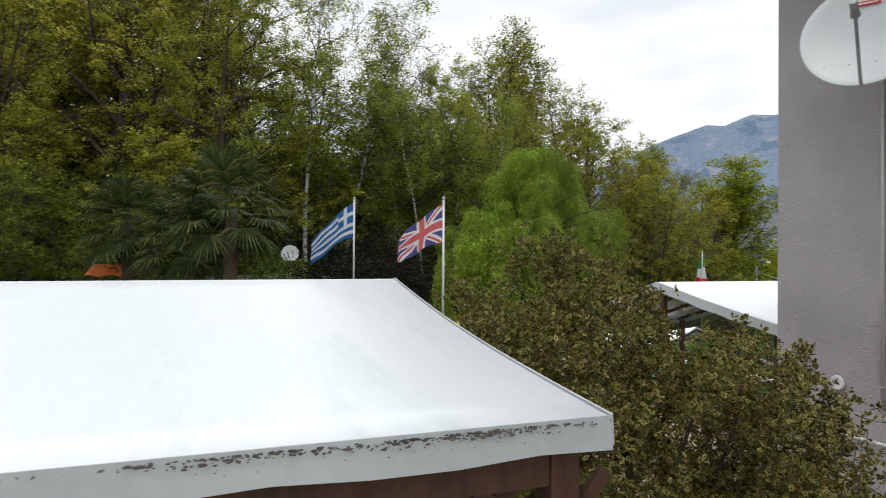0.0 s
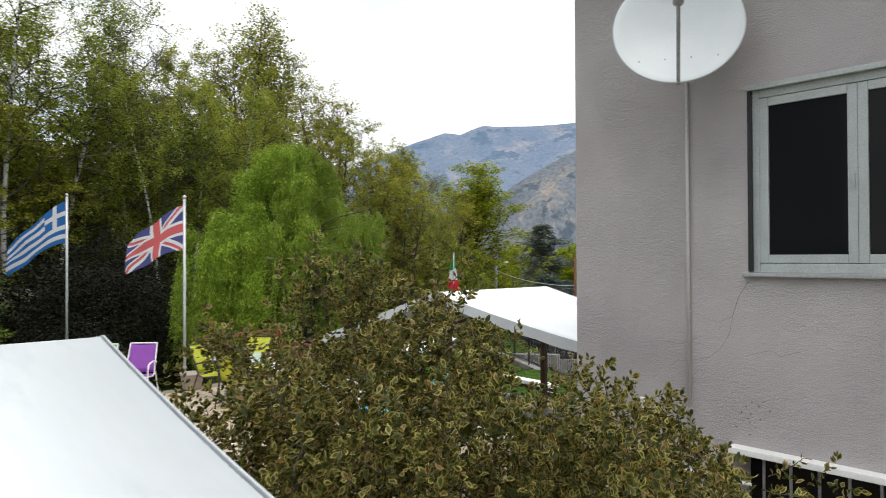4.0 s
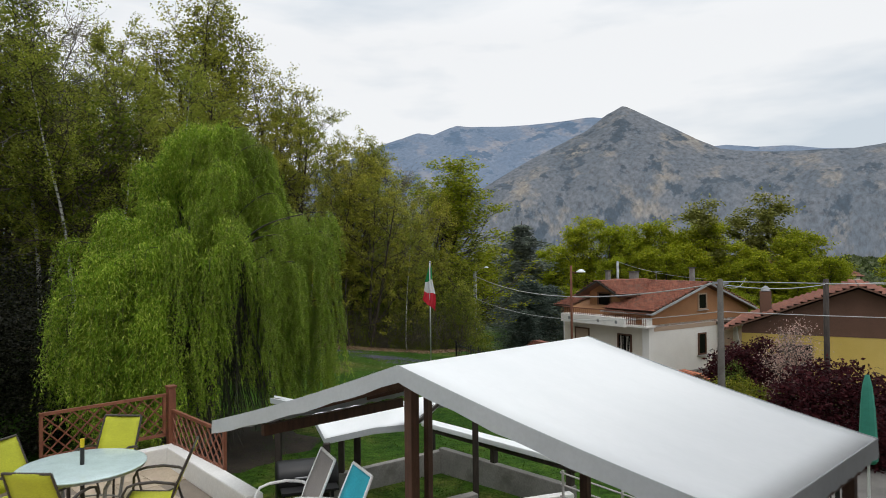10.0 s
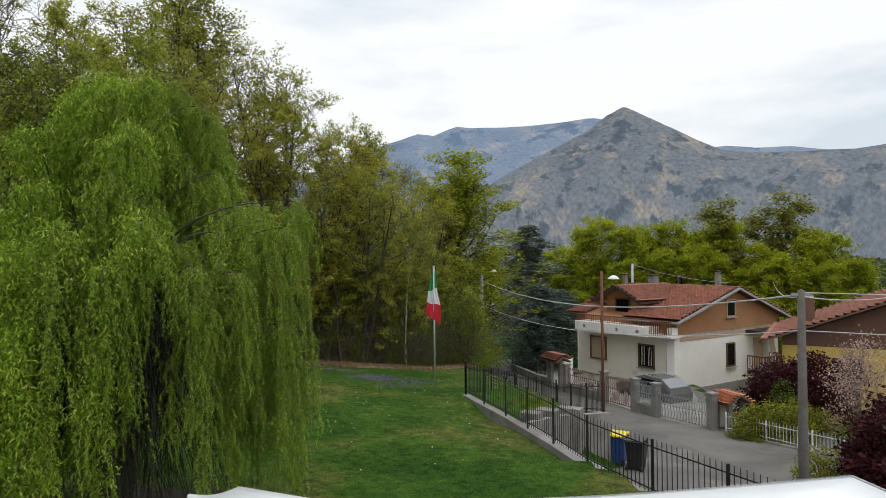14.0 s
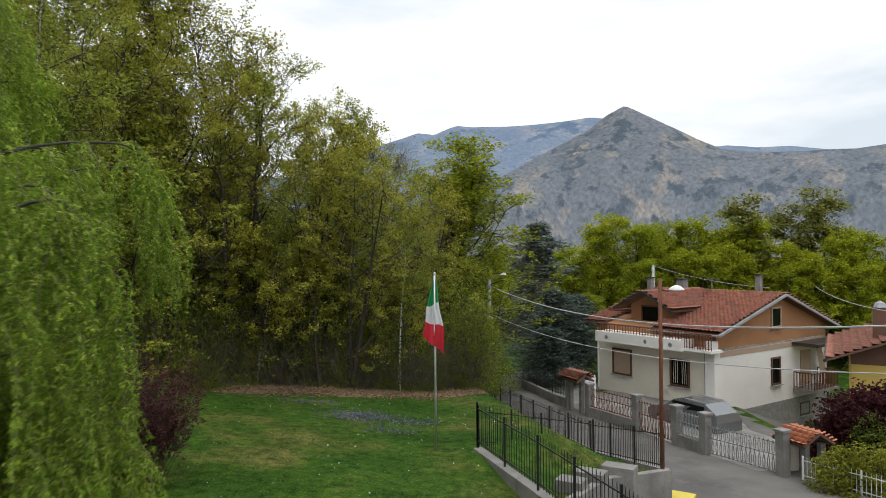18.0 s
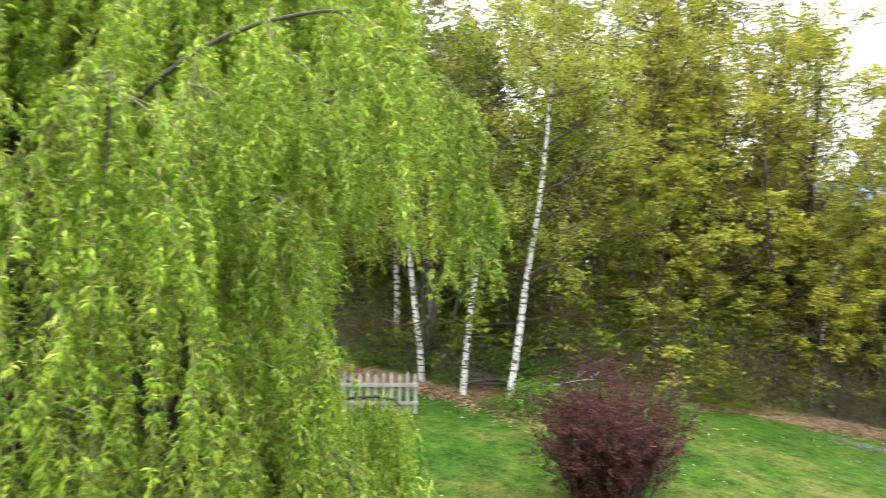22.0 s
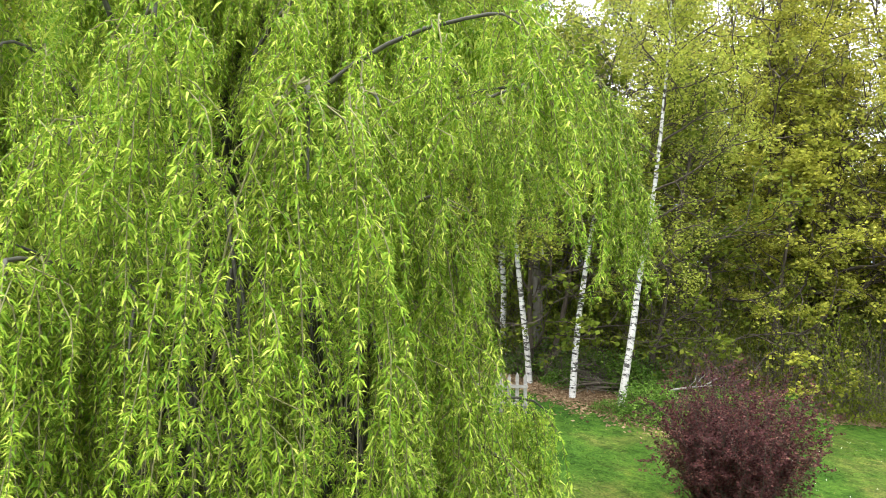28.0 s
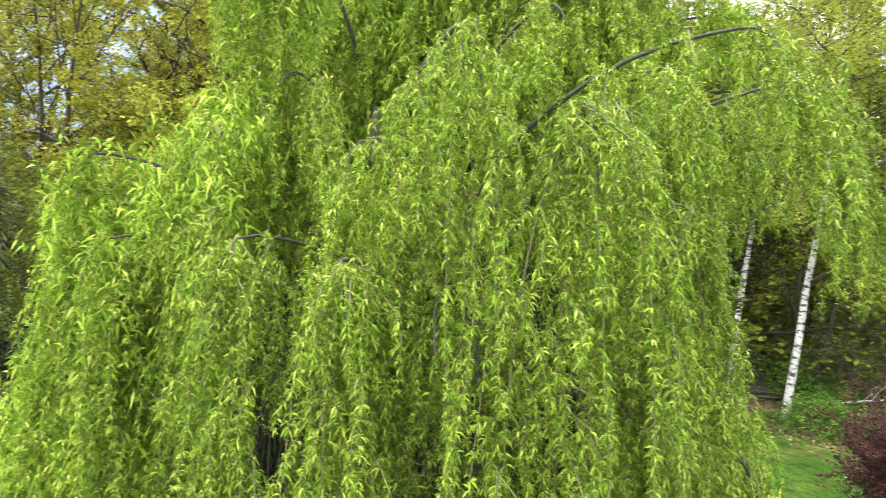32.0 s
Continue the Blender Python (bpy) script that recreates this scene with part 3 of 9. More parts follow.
def slab(poly, z0, z1):
    """A flat body over a polygon of (x, y) between two heights."""
    bm = bmesh.new()
    lo, hi = [bm.verts.new((x, y, z0)) for x, y in poly], [bm.verts.new((x, y, z1)) for x, y in poly]
    bm.faces.new(hi)
    bm.faces.new(lo[::-1])
    k = len(poly)
    for i in range(k):
        bm.faces.new((lo[i], lo[(i + 1) % k], hi[(i + 1) % k], hi[i]))
    bmesh.ops.recalc_face_normals(bm, faces=bm.faces[:])
    return bm


def smoothstep(a, b, x):
    t = np.clip((x - a) / (b - a), 0, 1)
    return t * t * (3 - 2 * t)


EDGE_Y = (-50, 10, 14, 18, 20, 22.2, 24.6, 27.5, 28.8, 34, 47.7, 54, 60, 90)
EDGE_X = (12, 7.4, 5.3, 3.45, 2.65, 2.05, 1.3, 2.6, 4.45, 3.57, 0.6, 0.3, 0.3, 0.3)


def road_z(y):
    return np.interp(y, (-50, 12, 20, 28.7, 41, 54, 80, 140, 4000), (-3.4, -3.6, -3.9, -4.35, -5.2, -5.5, -6.8, -8.0, -8.0))


def ground_z(x, y):
    """The lie of the land: a lawn that rises to the woods on one side and ends over a wall at the lower road on the other."""
    x, y = np.asarray(x, float), np.asarray(y, float)
    lawn = np.interp(y, (-60, 6, 12, 28, 40, 60, 120, 4000), (-1.3, -1.3, -1.38, -1.72, -2.6, -4.6, -8.0, -8.0))
    lawn = lawn + 0.085 * np.clip(-x - 2, 0, 40) * smoothstep(9, 20, y) * (1 - smoothstep(60, 140, y))
    edge = np.interp(y, EDGE_Y, EDGE_X)
    brink = np.interp(y, (24, 28.8, 34, 40, 47.7, 54, 80), (-1.85, -2.55, -3.6, -4.15, -4.8, -5.4, -6.8))
    lawn = lawn + (np.minimum(brink, lawn) - lawn) * smoothstep(-2.7, -0.3, x - edge) * (y > 20)
    w = smoothstep(0.0, 0.5, x - edge - 0.1)
    low = road_z(y) - 0.38 * np.clip(x - 14, 0, 5) * smoothstep(36, 44, y) * (1 - smoothstep(80, 140, y))
    z = lawn * (1 - w) + low * w
    return z + 0.03 * np.sin(x * 0.9 + 1.3) * np.sin(y * 0.7) * (1 - w)


def leaf_quads(centres, size, rng, width=0.5, updown=0.5, flat=0.6):
    """A kite-shaped blade of its own at each centre, turned at random."""
    k = len(centres)
    d = rng.normal(size=(k, 3))
    d[:, 2] *= updown
    d /= np.linalg.norm(d, axis=1)[:, None]
    r = rng.normal(size=(k, 3)) * np.array([flat, flat, 1.0])
    s = np.cross(d, r)
    s /= np.linalg.norm(s, axis=1)[:, None] + 1e-9
    ln = (size * rng.uniform(0.7, 1.3, k))[:, None]
    a, b = centres - d * ln * 0.5, centres + d * ln * 0.5
    mid = centres + d * ln * 0.05
    v = np.stack([a, mid + s * ln * width * 0.5, b, mid - s * ln * width * 0.5], 1).reshape(-1, 3)
    f = np.arange(4 * k, dtype=np.int32).reshape(-1, 4)
    return v, f


class Wood:
    """Collects tapered limbs as one mesh."""

    def __init__(self, sides=6):
        self.v, self.f, self.n, self.sides = [], [], 0, sides

    def limb(self, pts, r0, r1):
        pts = np.asarray(pts, float)
        k, m = self.sides, len(pts)
        d = np.gradient(pts, axis=0)
        d /= np.linalg.norm(d, axis=1)[:, None] + 1e-9
        ref = np.array([0.31, 0.95, 0.1]) if abs(d[0][2]) > 0.8 else np.array([0.05, 0.02, 1.0])
        a = np.cross(d, ref)
        a /= np.linalg.norm(a, axis=1)[:, None] + 1e-9
        b = np.cross(d, a)
        r = np.linspace(r0, r1, m)[:, None, None]
        ang = np.arange(k) * 2 * np.pi / k
        ring = pts[:, None] + r * (a[:, None] * np.cos(ang)[None, :, None] + b[:, None] * np.sin(ang)[None, :, None])
        self.v.append(ring.reshape(-1, 3))
        i, j = np.meshgrid(np.arange(m - 1), np.arange(k), indexing="ij")
        q = np.stack([i * k + j, i * k + (j + 1) % k, (i + 1) * k + (j + 1) % k, (i + 1) * k + j], -1).reshape(-1, 4)
        self.f.append(q + self.n)
        self.n += m * k

    def mesh(self, name):
        return mesh_np(name, np.concatenate(self.v), np.concatenate(self.f))


def bent(rng, start, way, length, steps, wander, lift):
    """Points of a limb that wanders and bends up (lift > 0) or down."""
    p, d = np.array(start, float), np.array(way, float)
    out = [p.copy()]
    for _ in range(steps):
        d = d + rng.normal(size=3) * wander + np.array([0, 0, lift])
        d /= np.linalg.norm(d)
        p = p + d * length / steps
        out.append(p.copy())
    return np.array(out)


def tree_meshes(seed, height, spread, base, leaves, leaf, trunk_r, limbs=16, lean=0.0, droop=0.0, spire=0.5, clump=0.2, forks=1, sweep=0.0):
    """Trunk, boughs and crown of a broad-leaved tree. base: where the crown begins, as a share of the height; spire: 0 for a round crown, 1 for a narrow top; clump: how loosely the leaves sit round their twigs; sweep: how steeply the boughs rise."""
    rng = np.random.default_rng(seed)
    stem, wood, fine, tips, share = Wood(7), Wood(4), Wood(3), [], []
    for fork in range(forks):
        way = np.array([rng.normal() * lean, rng.normal() * lean, 1.0])
        tall = 1.0 if fork == 0 else rng.uniform(0.84, 0.97)
        tr = bent(rng, (rng.normal() * 0.1 * (forks - 1), rng.normal() * 0.1 * (forks - 1), -0.3), way / np.linalg.norm(way), (height * 0.97 + 0.3) * tall, 10, 0.045, 0.03)
        stem.limb(tr, trunk_r, trunk_r * 0.08)
        seg = np.linspace(0, 1, len(tr))
        for k in range(limbs):
            h = base + (0.99 - base) * (k + rng.uniform(0, 1)) / limbs
            p = np.array([np.interp(h, seg, tr[:, c]) for c in range(3)])
            rel = (h - base) / (1 - base)
            round_top = math.sin(math.pi * (0.22 + 0.72 * rel)) ** 0.7
            narrow = (1 - rel) ** 0.8 + 0.06
            ln = spread * (round_top * (1 - min(1, spire)) + narrow * min(1, spire)) * rng.uniform(0.55, 1.25) + 0.25
            az = k * 2.4 + rng.uniform(-0.6, 0.6)
            up = rng.uniform(0.3, 0.9) + 0.7 * rel + sweep
            way = np.array([math.cos(az), math.sin(az), up])
            way /= np.linalg.norm(way)
            line = bent(rng, p, way, ln * (1 + 0.3 * sweep), 7, 0.16, 0.05 - droop)
            r = trunk_r * (0.42 - 0.3 * rel) * min(1, ln / spread + 0.3)
            wood.limb(line, r, r * 0.15)
            for j in range(6):
                q = line[2 + j if j < 5 else 7]
                sway = way * 0.8 + rng.normal(size=3) * 0.75
                sub = bent(rng, q, sway / np.linalg.norm(sway), max(0.5, ln * rng.uniform(0.28, 0.55)), 4, 0.25, 0.06 - droop * 1.4)
                wood.limb(sub, r * 0.35 + 0.006, 0.006)
                full = 0.45 + 0.55 * rng.random() if sweep else rng.random()
                for _ in range(5):
                    sway = sub[-1] - sub[0] + rng.normal(size=3) * 0.45 * np.linalg.norm(sub[-1] - sub[0])
                    sway /= np.linalg.norm(sway) + 1e-9
                    twig = bent(rng, sub[rng.integers(1, 5)], sway, rng.uniform(0.35, 0.9), 3, 0.2, 0.05 - droop * 2.5)
                    fine.limb(twig, 0.009, 0.003)
                    thick = full * rng.random() ** (0.7 if sweep else 1.3)
                    tips += [twig[1], twig[2], twig[3], 0.5 * (twig[2] + twig[3])]
                    share += [thick * 0.5, thick, thick, thick]
    tips, share = np.array(tips), np.array(share) + 0.004
    pick = tips[rng.choice(len(tips), leaves, p=share / share.sum())]
    off = rng.normal(size=(leaves, 3)) * np.array([clump, clump, clump * 0.6])
    if droop:
        off[:, 2] -= np.abs(rng.normal(size=leaves)) * droop * 3
    v, f = leaf_quads(pick + off, leaf, rng, 0.68)
    wood.v, wood.f = wood.v + fine.v, wood.f + [q + wood.n for q in fine.f]
    return stem.mesh("trunk"), wood.mesh("boughs"), mesh_np("crown", v, f)


def tree(name, meshes, loc, scale, rz, bark, leaf, label, group=""):
    ob = thing(name, loc, rz, label, "tree", group)
    ob.scale = scale if isinstance(scale, tuple) else (scale,) * 3
    part("trunk", meshes[0], bark, ob, smooth=True)
    if len(meshes) == 3:
        tagged(part("bough", meshes[1], M_BARK if bark is M_BIRCH else bark, ob, smooth=True), kind="stuff")
    part("crown", meshes[-1], leaf, ob)
    return ob


def shrub_mesh(seed, rx, ry, h, leaves, leaf, hollow=0.55, lumps=9, width=0.5):
    """Leaves over a lumpy dome, thickest at its skin."""
    rng = np.random.default_rng(seed)
    d = rng.normal(size=(leaves, 3))
    d[:, 2] = np.abs(d[:, 2]) * 0.9 - 0.12
    d /= np.linalg.norm(d, axis=1)[:, None]
    way = rng.normal(size=(lumps, 3))
    way[:, 2] = np.abs(way[:, 2])
    way /= np.linalg.norm(way, axis=1)[:, None]
    bulge = 0.8 + 0.28 * np.max(np.clip((d @ way.T - 0.6) / 0.4, 0, 1), axis=1)
    r = bulge * (hollow + (1.02 - hollow) * rng.random(leaves) ** 0.45) + rng.normal(size=leaves) * 0.03
    p = d * r[:, None] * np.array([rx, ry, h])
    p[:, 2] = np.maximum(p[:, 2], 0.03)
    return p, rng

# ---- land, road and mountains ----
SITE = 46.8
E1, E2 = Vector((0.684, 0.729, 0)), Vector((0.729, -0.684, 0))


def graded(lo, hi, fine_lo, fine_hi, step, grow=1.22):
    xs = list(np.arange(fine_lo, fine_hi + step, step))
    s = step
    while xs[-1] < hi:
        s *= grow
        xs.append(xs[-1] + s)
    s = step
    while xs[0] > lo:
        s *= grow
        xs.insert(0, xs[0] - s)
    return np.array(xs)


gx, gy = graded(-4200, 4200, -26, 24, 0.5), graded(-3000, 4300, -10, 70, 0.5)
GX, GY = np.meshgrid(gx, gy, indexing="ij")
GZ = ground_z(GX, GY)
gi, gj = np.meshgrid(np.arange(len(gx) - 1), np.arange(len(gy) - 1), indexing="ij")
k = len(gy)
gf = np.stack([gi * k + gj, (gi + 1) * k + gj, (gi + 1) * k + gj + 1, gi * k + gj + 1], -1).reshape(-1, 4)
ground = part("ground", mesh_np("ground", np.stack([GX, GY, GZ], -1).reshape(-1, 3), gf), M_LAWN, smooth=True)
tagged(ground, "green spring lawn with mown and yellowed patches", "ground", kind="structure")

WOOD_EDGE = [(-60, 6), (-40, 13), (-28, 19), (-20, 23.5), (-14.5, 26), (-11.5, 29), (-9, 34.5), (-3, 36.8), (0.2, 38.5), (0.6, 47), (-1, 60)]


def edge_y(x):
    xs, ys = zip(*WOOD_EDGE[:9])
    return np.interp(x, xs, ys)


# the floor of the woods: one sheet along the edge of the lawn
rows = []
for x in np.arange(-60, 0.4, 1.0):
    e = edge_y(x) - 0.5 + 0.5 * math.sin(x * 1.7) + 0.3 * math.sin(x * 3.1)
    rows.append([(x, e + d, float(ground_z(x, e + d)) + 0.012 + 0.02 * min(d, 1)) for d in (0, 0.5, 1.5, 3, 6, 10, 16, 24, 34)])
tagged(part("woodland_ground", sheet(bmesh.new(), rows), M_WOODFLOOR, smooth=True), "brown leaf-strewn ground under the trees", "ground", kind="structure")

ROAD_MID = [(13.5, 8.0), (9.6, 16.0), (6.6, 22.0), (6.3, 27.5), (6.5, 30.0), (5.9, 34.0), (4.9, 38.5), (4.0, 43.0), (2.9, 48.0), (2.2, 52.5), (2.2, 57.0), (3.4, 61.5), (6.5, 66.0)]
ROAD_HALF = [3.0, 3.1, 3.3, 3.0, 2.1, 2.1, 1.9, 1.7, 1.6, 1.5, 1.5, 1.5, 1.5]
rows = []
for i in range(len(ROAD_MID)):
    a, b = Vector(ROAD_MID[max(0, i - 1)]), Vector(ROAD_MID[min(len(ROAD_MID) - 1, i + 1)])
    t = (b - a).normalized()
    nrm, c = Vector((t.y, -t.x)), Vector(ROAD_MID[i])
    row = []
    for s in np.linspace(-1, 1, 7):
        q = c + nrm * s * ROAD_HALF[i]
        row.append((q.x, q.y, float(road_z(q.y)) + 0.03 + 0.02 * (1 - s * s)))
    rows.append(row)
tagged(part("road", sheet(bmesh.new(), rows), M_ASPHALT, smooth=True), "narrow worn grey asphalt lane going downhill", "road", kind="structure")


def range_mesh(skyline, far, foot, foot_z, cols, rows_n, seed, rough):
    """A mountain range as a slope from its foot to a ridge: skyline gives (azimuth in degrees from +y, slope of sight) from near the origin."""
    az = np.linspace(skyline[0][0], skyline[-1][0], cols)
    top = np.interp(az, [a for a, _ in skyline], [e for _, e in skyline]) * far
    verts = []
    for i, a in enumerate(az):
        d = np.array([math.sin(radians(a)), math.cos(radians(a))])
        lat = radians(a) * far
        for j in range(rows_n + 1):
            s = j / rows_n
            dist = foot + (far - foot) * s
            x, y = d * dist
            spur = noise.fractal((lat * 0.0018 + seed, dist * 0.00025, seed * 1.7), 1.0, 2.1, 6)
            fine = noise.fractal((lat * 0.006, dist * 0.0006 + seed, 3.1), 0.9, 2.1, 5)
            z = foot_z + (top[i] - foot_z) * s ** 1.12 + (spur * rough + fine * rough * 0.55) * math.sin(math.pi * min(1, s * 1.0)) ** 0.8 + fine * rough * 0.10 * s
            verts.append((x, y, z))
        x, y = d * (far + 500)
        verts.append((x, y, foot_z))
    k = rows_n + 2
    i, j = np.meshgrid(np.arange(cols - 1), np.arange(k - 1), indexing="ij")
    f = np.stack([i * k + j, (i + 1) * k + j, (i + 1) * k + j + 1, i * k + j + 1], -1).reshape(-1, 4)
    return mesh_np("mountain", verts, f)


SKY_MAIN = [(-2, 0.03), (0.0, 0.08), (1.53, 0.1027), (3.82, 0.1258), (7.37, 0.1579), (9.91, 0.1785), (11.48, 0.1993), (12.88, 0.2117), (14.83, 0.1928), (16.89, 0.1739), (18.32, 0.1587), (20.16, 0.1421),
            (22, 0.137), (24.5, 0.134), (27.16, 0.1325), (29.11, 0.1315), (30.76, 0.1335), (33, 0.14), (40, 0.14), (60, 0.13), (90, 0.12)]
SKY_FAR = [(-120, 0.3), (-100, 0.36), (-85, 0.34), (-60, 0.2), (-40, 0.13), (-25, 0.1), (-15, 0.115), (-11.0, 0.131), (-8.87, 0.1518), (-6.92, 0.1651), (-4.14, 0.181), (-2.83, 0.178), (-1.02, 0.192),
           (0.61, 0.1886), (5.15, 0.1899), (7.4, 0.1929), (10.24, 0.1978), (12.5, 0.19), (19, 0.147), (20.58, 0.1468), (22.5, 0.1417), (25.01, 0.1408), (27.16, 0.133), (40, 0.12)]
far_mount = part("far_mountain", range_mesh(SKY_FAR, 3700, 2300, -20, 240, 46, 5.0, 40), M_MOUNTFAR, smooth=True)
tagged(far_mount, "distant mountain ridge tinted blue for haze, with pale clearings", "mountain", kind="structure")
main_mount = part("mountain", range_mesh(SKY_MAIN, 2600, 900, -8, 300, 70, 2.0, 38), M_MOUNT, smooth=True)
tagged(main_mount, "grey-brown leafless mountain with dark patches of trees and slope shade", "mountain", kind="structure")

# ---- the hotel wall, terrace and gazebos ----
CORNER = Vector((1.43, 2.48, 0))


def wall_local(bm_items, name, material, label="", parent=None, bevel=0.0):
    bm = boxes(*bm_items, bevel=bevel)
    return part(name, bm, material, parent, label)


hotel = thing("wall_hotel", CORNER, SITE, "rendered pinkish-grey wall of a two-storey building", "wall", kind="structure")
# local x runs into the building, local -y along the wall that faces the terrace
W0, W1, WZ0, WZ1 = -1.63, -3.12, 2.327, 3.744
wall_bits = [((0.15, -0.75, 2.1), (0.3, 1.5, 7.0)), ((0.15, -1.565, 3.27), (0.3, 0.13, 4.66)), ((0.15, -2.375, 4.672), (0.3, 1.49, 1.856)), ((0.15, -2.375, 1.634), (0.3, 1.49, 1.386)),
             ((0.15, -7.06, 3.27), (0.3, 7.88, 4.66)), ((0.15, -6.25, -0.65), (0.3, 9.5, 1.5))]
wall_local(wall_bits, "wall", M_PLASTER, parent=hotel)
wall_local([((4.15, 0.0 - 0.15, 2.1), (7.7, 0.3, 7.0)), ((7.85, -5.65, 2.1), (0.3, 10.7, 7.0)), ((4.0, -10.85, 2.1), (7.4, 0.3, 7.0))], "outer_wall", M_PLASTER, parent=hotel)
# roof is out of view; its overhang is added to shade the wall's top
wall_local([((3.7, -5.4, 5.68), (9.0, 12.2, 0.16))], "unseen_flat_roof", M_CONCRETE, parent=hotel)
# near-black sheet behind the openings stands for the unlit rooms
wall_local([((0.5, -5.5, 0.5), (0.06, 9.6, 5.0))], "unlit_room_backing", M_DARKROOM, parent=hotel)

# window with its roller-shutter guides
window = thing("window_hotel", CORNER, SITE, "grey-white two-leaf window, shutter up, dark inside", "window", kind="structure")
wy, wm = -2.375, (WZ0 + WZ1) / 2
wall_local([((0.09, W0 - 0.035, wm), (0.1, 0.07, 1.417)), ((0.09, W1 + 0.035, wm), (0.1, 0.07, 1.417)), ((0.09, wy, WZ1 - 0.035), (0.1, 1.35, 0.07)), ((0.09, wy, WZ0 + 0.035), (0.1, 1.35, 0.07))], "window_frame", M_WINFRAME, parent=window, bevel=0.006)
for s in (-1, 1):
    c = wy + s * 0.338
    leaf = wall_local([((0.07, c - 0.305, wm), (0.05, 0.065, 1.27)), ((0.07, c + 0.305, wm), (0.05, 0.065, 1.27)), ((0.07, c, WZ1 - 0.105), (0.05, 0.545, 0.065)), ((0.07, c, WZ0 + 0.105), (0.05, 0.545, 0.065))], "casement", M_WINFRAME, parent=window, bevel=0.006)
    wall_local([((0.07, c, wm), (0.012, 0.56, 1.16))], "pane", M_GLASS, parent=leaf)
# black strips: shutter guides with the reveal's shadow put into their colour
wall_local([((0.012, W0 - 0.012, wm), (0.04, 0.024, 1.4)), ((0.012, W1 + 0.012, wm), (0.04, 0.024, 1.4))], "guide_and_reveal_shadow", M_BLACK, parent=window)
wall_local([((0.002, wy, WZ1 + 0.008), (0.035, 1.52, 0.04))], "shutter_lip", M_WINFRAME, parent=window, bevel=0.006)
wall_local([((0.045, wy, WZ0 - 0.016), (0.2, 1.55, 0.028))], "window_sill", M_SILL, parent=window, bevel=0.006)
wall_local([((0.03, wy + 0.02, wm - 0.05), (0.015, 0.012, 0.1))], "window_handle", M_WINFRAME, parent=window)

# barred opening below the wall
grille = thing("window_low", CORNER, SITE, "low barred opening under a white concrete lip", "window", kind="structure")
wall_local([((-0.03, -3.6, 0.955), (0.16, 4.2, 0.05))], "lintel", M_WHITEWALL, parent=grille, bevel=0.008)
for i in range(16):
    part("bar", tubes([(0.12, -1.68 - i * 0.2, 0.1), (0.12, -1.68 - i * 0.2, 0.93)], r=0.012), M_GALV, grille)

# satellite dish on its wall arm
def dish(loc, rz, tilt, width, label):
    d = thing("satellite_dish", loc, rz, label, "satellite dish")
    m = Matrix.Rotation(radians(90 - tilt), 4, "X")
    bm = bmesh.new()
    prof = [(0.001, 0.0)] + [(0.5 * s, 0.10 * s * s) for s in (0.15, 0.3, 0.45, 0.6, 0.75, 0.9, 1.0)] + [(0.515, 0.095), (0.5, 0.078), (0.4, 0.045), (0.2, 0.002), (0.001, -0.015)]
    lathe(bm, [(r * width, z * width) for r, z in prof], 48, m)
    bowl = part("reflector", bm, M_DISH, d, smooth=True)
    bm = bmesh.new()
    tube(bm, [m @ Vector((0, -0.5 * width, 0.06)), m @ Vector((0, -0.49 * width, 0.12)), m @ Vector((0, -0.07 * width, 0.55 * width))], 0.014, 0.014)
    part("feed_arm", bm, M_GALV, d)
    bm = bmesh.new()
    lathe(bm, [(0.02, -0.09), (0.03, -0.08), (0.03, 0.0), (0.038, 0.03), (0.038, 0.05), (0.02, 0.055)], 16, Matrix.Translation(m @ Vector((0, -0.06 * width, 0.57 * width))) @ m @ Matrix.Rotation(radians(160), 4, "X"))
    part("receiver", bm, M_GALV, d, smooth=True)
    for sx in (-0.3, 0.3, -0.1, 0.1):
        bm = bmesh.new()
        lathe(bm, [(0.006, 0), (0.006, 0.006), (0.002, 0.007)], 8, m @ Matrix.Translation((sx * width, -0.28 * width, 0.1 * (0.8 ** 2) * width + 0.005)))
        part("bolt", bm, M_GALV, d)
    return d, m


wall_dish, dm = dish((2.06, 1.24, 4.17), -14, 15, 0.93, "large light-grey satellite dish on a wall arm")
bm = bmesh.new()
box(bm, (0, 0.3, 0.049), (0.22, 0.042, 0.004), m=dm)
badge = part("badge", bm, M_RED, wall_dish, "red maker's badge")
bm = bmesh.new()
box(bm, (0, 0.3, 0.053), (0.17, 0.012, 0.003), m=dm)
part("badge_lettering", bm, M_CREAMPRINT, badge)
part("wall_arm", tubes([(0, 0.02, 0.0), (0, 0.2, -0.06), (0.12, 0.62, -0.06)], r=0.024), M_GALV, wall_dish)

conduit = thing("cable_conduit", CORNER + E2 * 1.14 - E1 * 0.02, SITE, "grey plastic cable conduit down the wall", "pipe")
part("pipe", tubes([(0, 0, 0.97), (0, 0, 3.98)], r=0.014), M_GREYPIPE, conduit, smooth=True)
for z in (1.2, 2.0, 2.8, 3.6):
    part("clip", boxes(((0.004, 0, z), (0.036, 0.036, 0.012))), M_GREYPIPE, conduit)

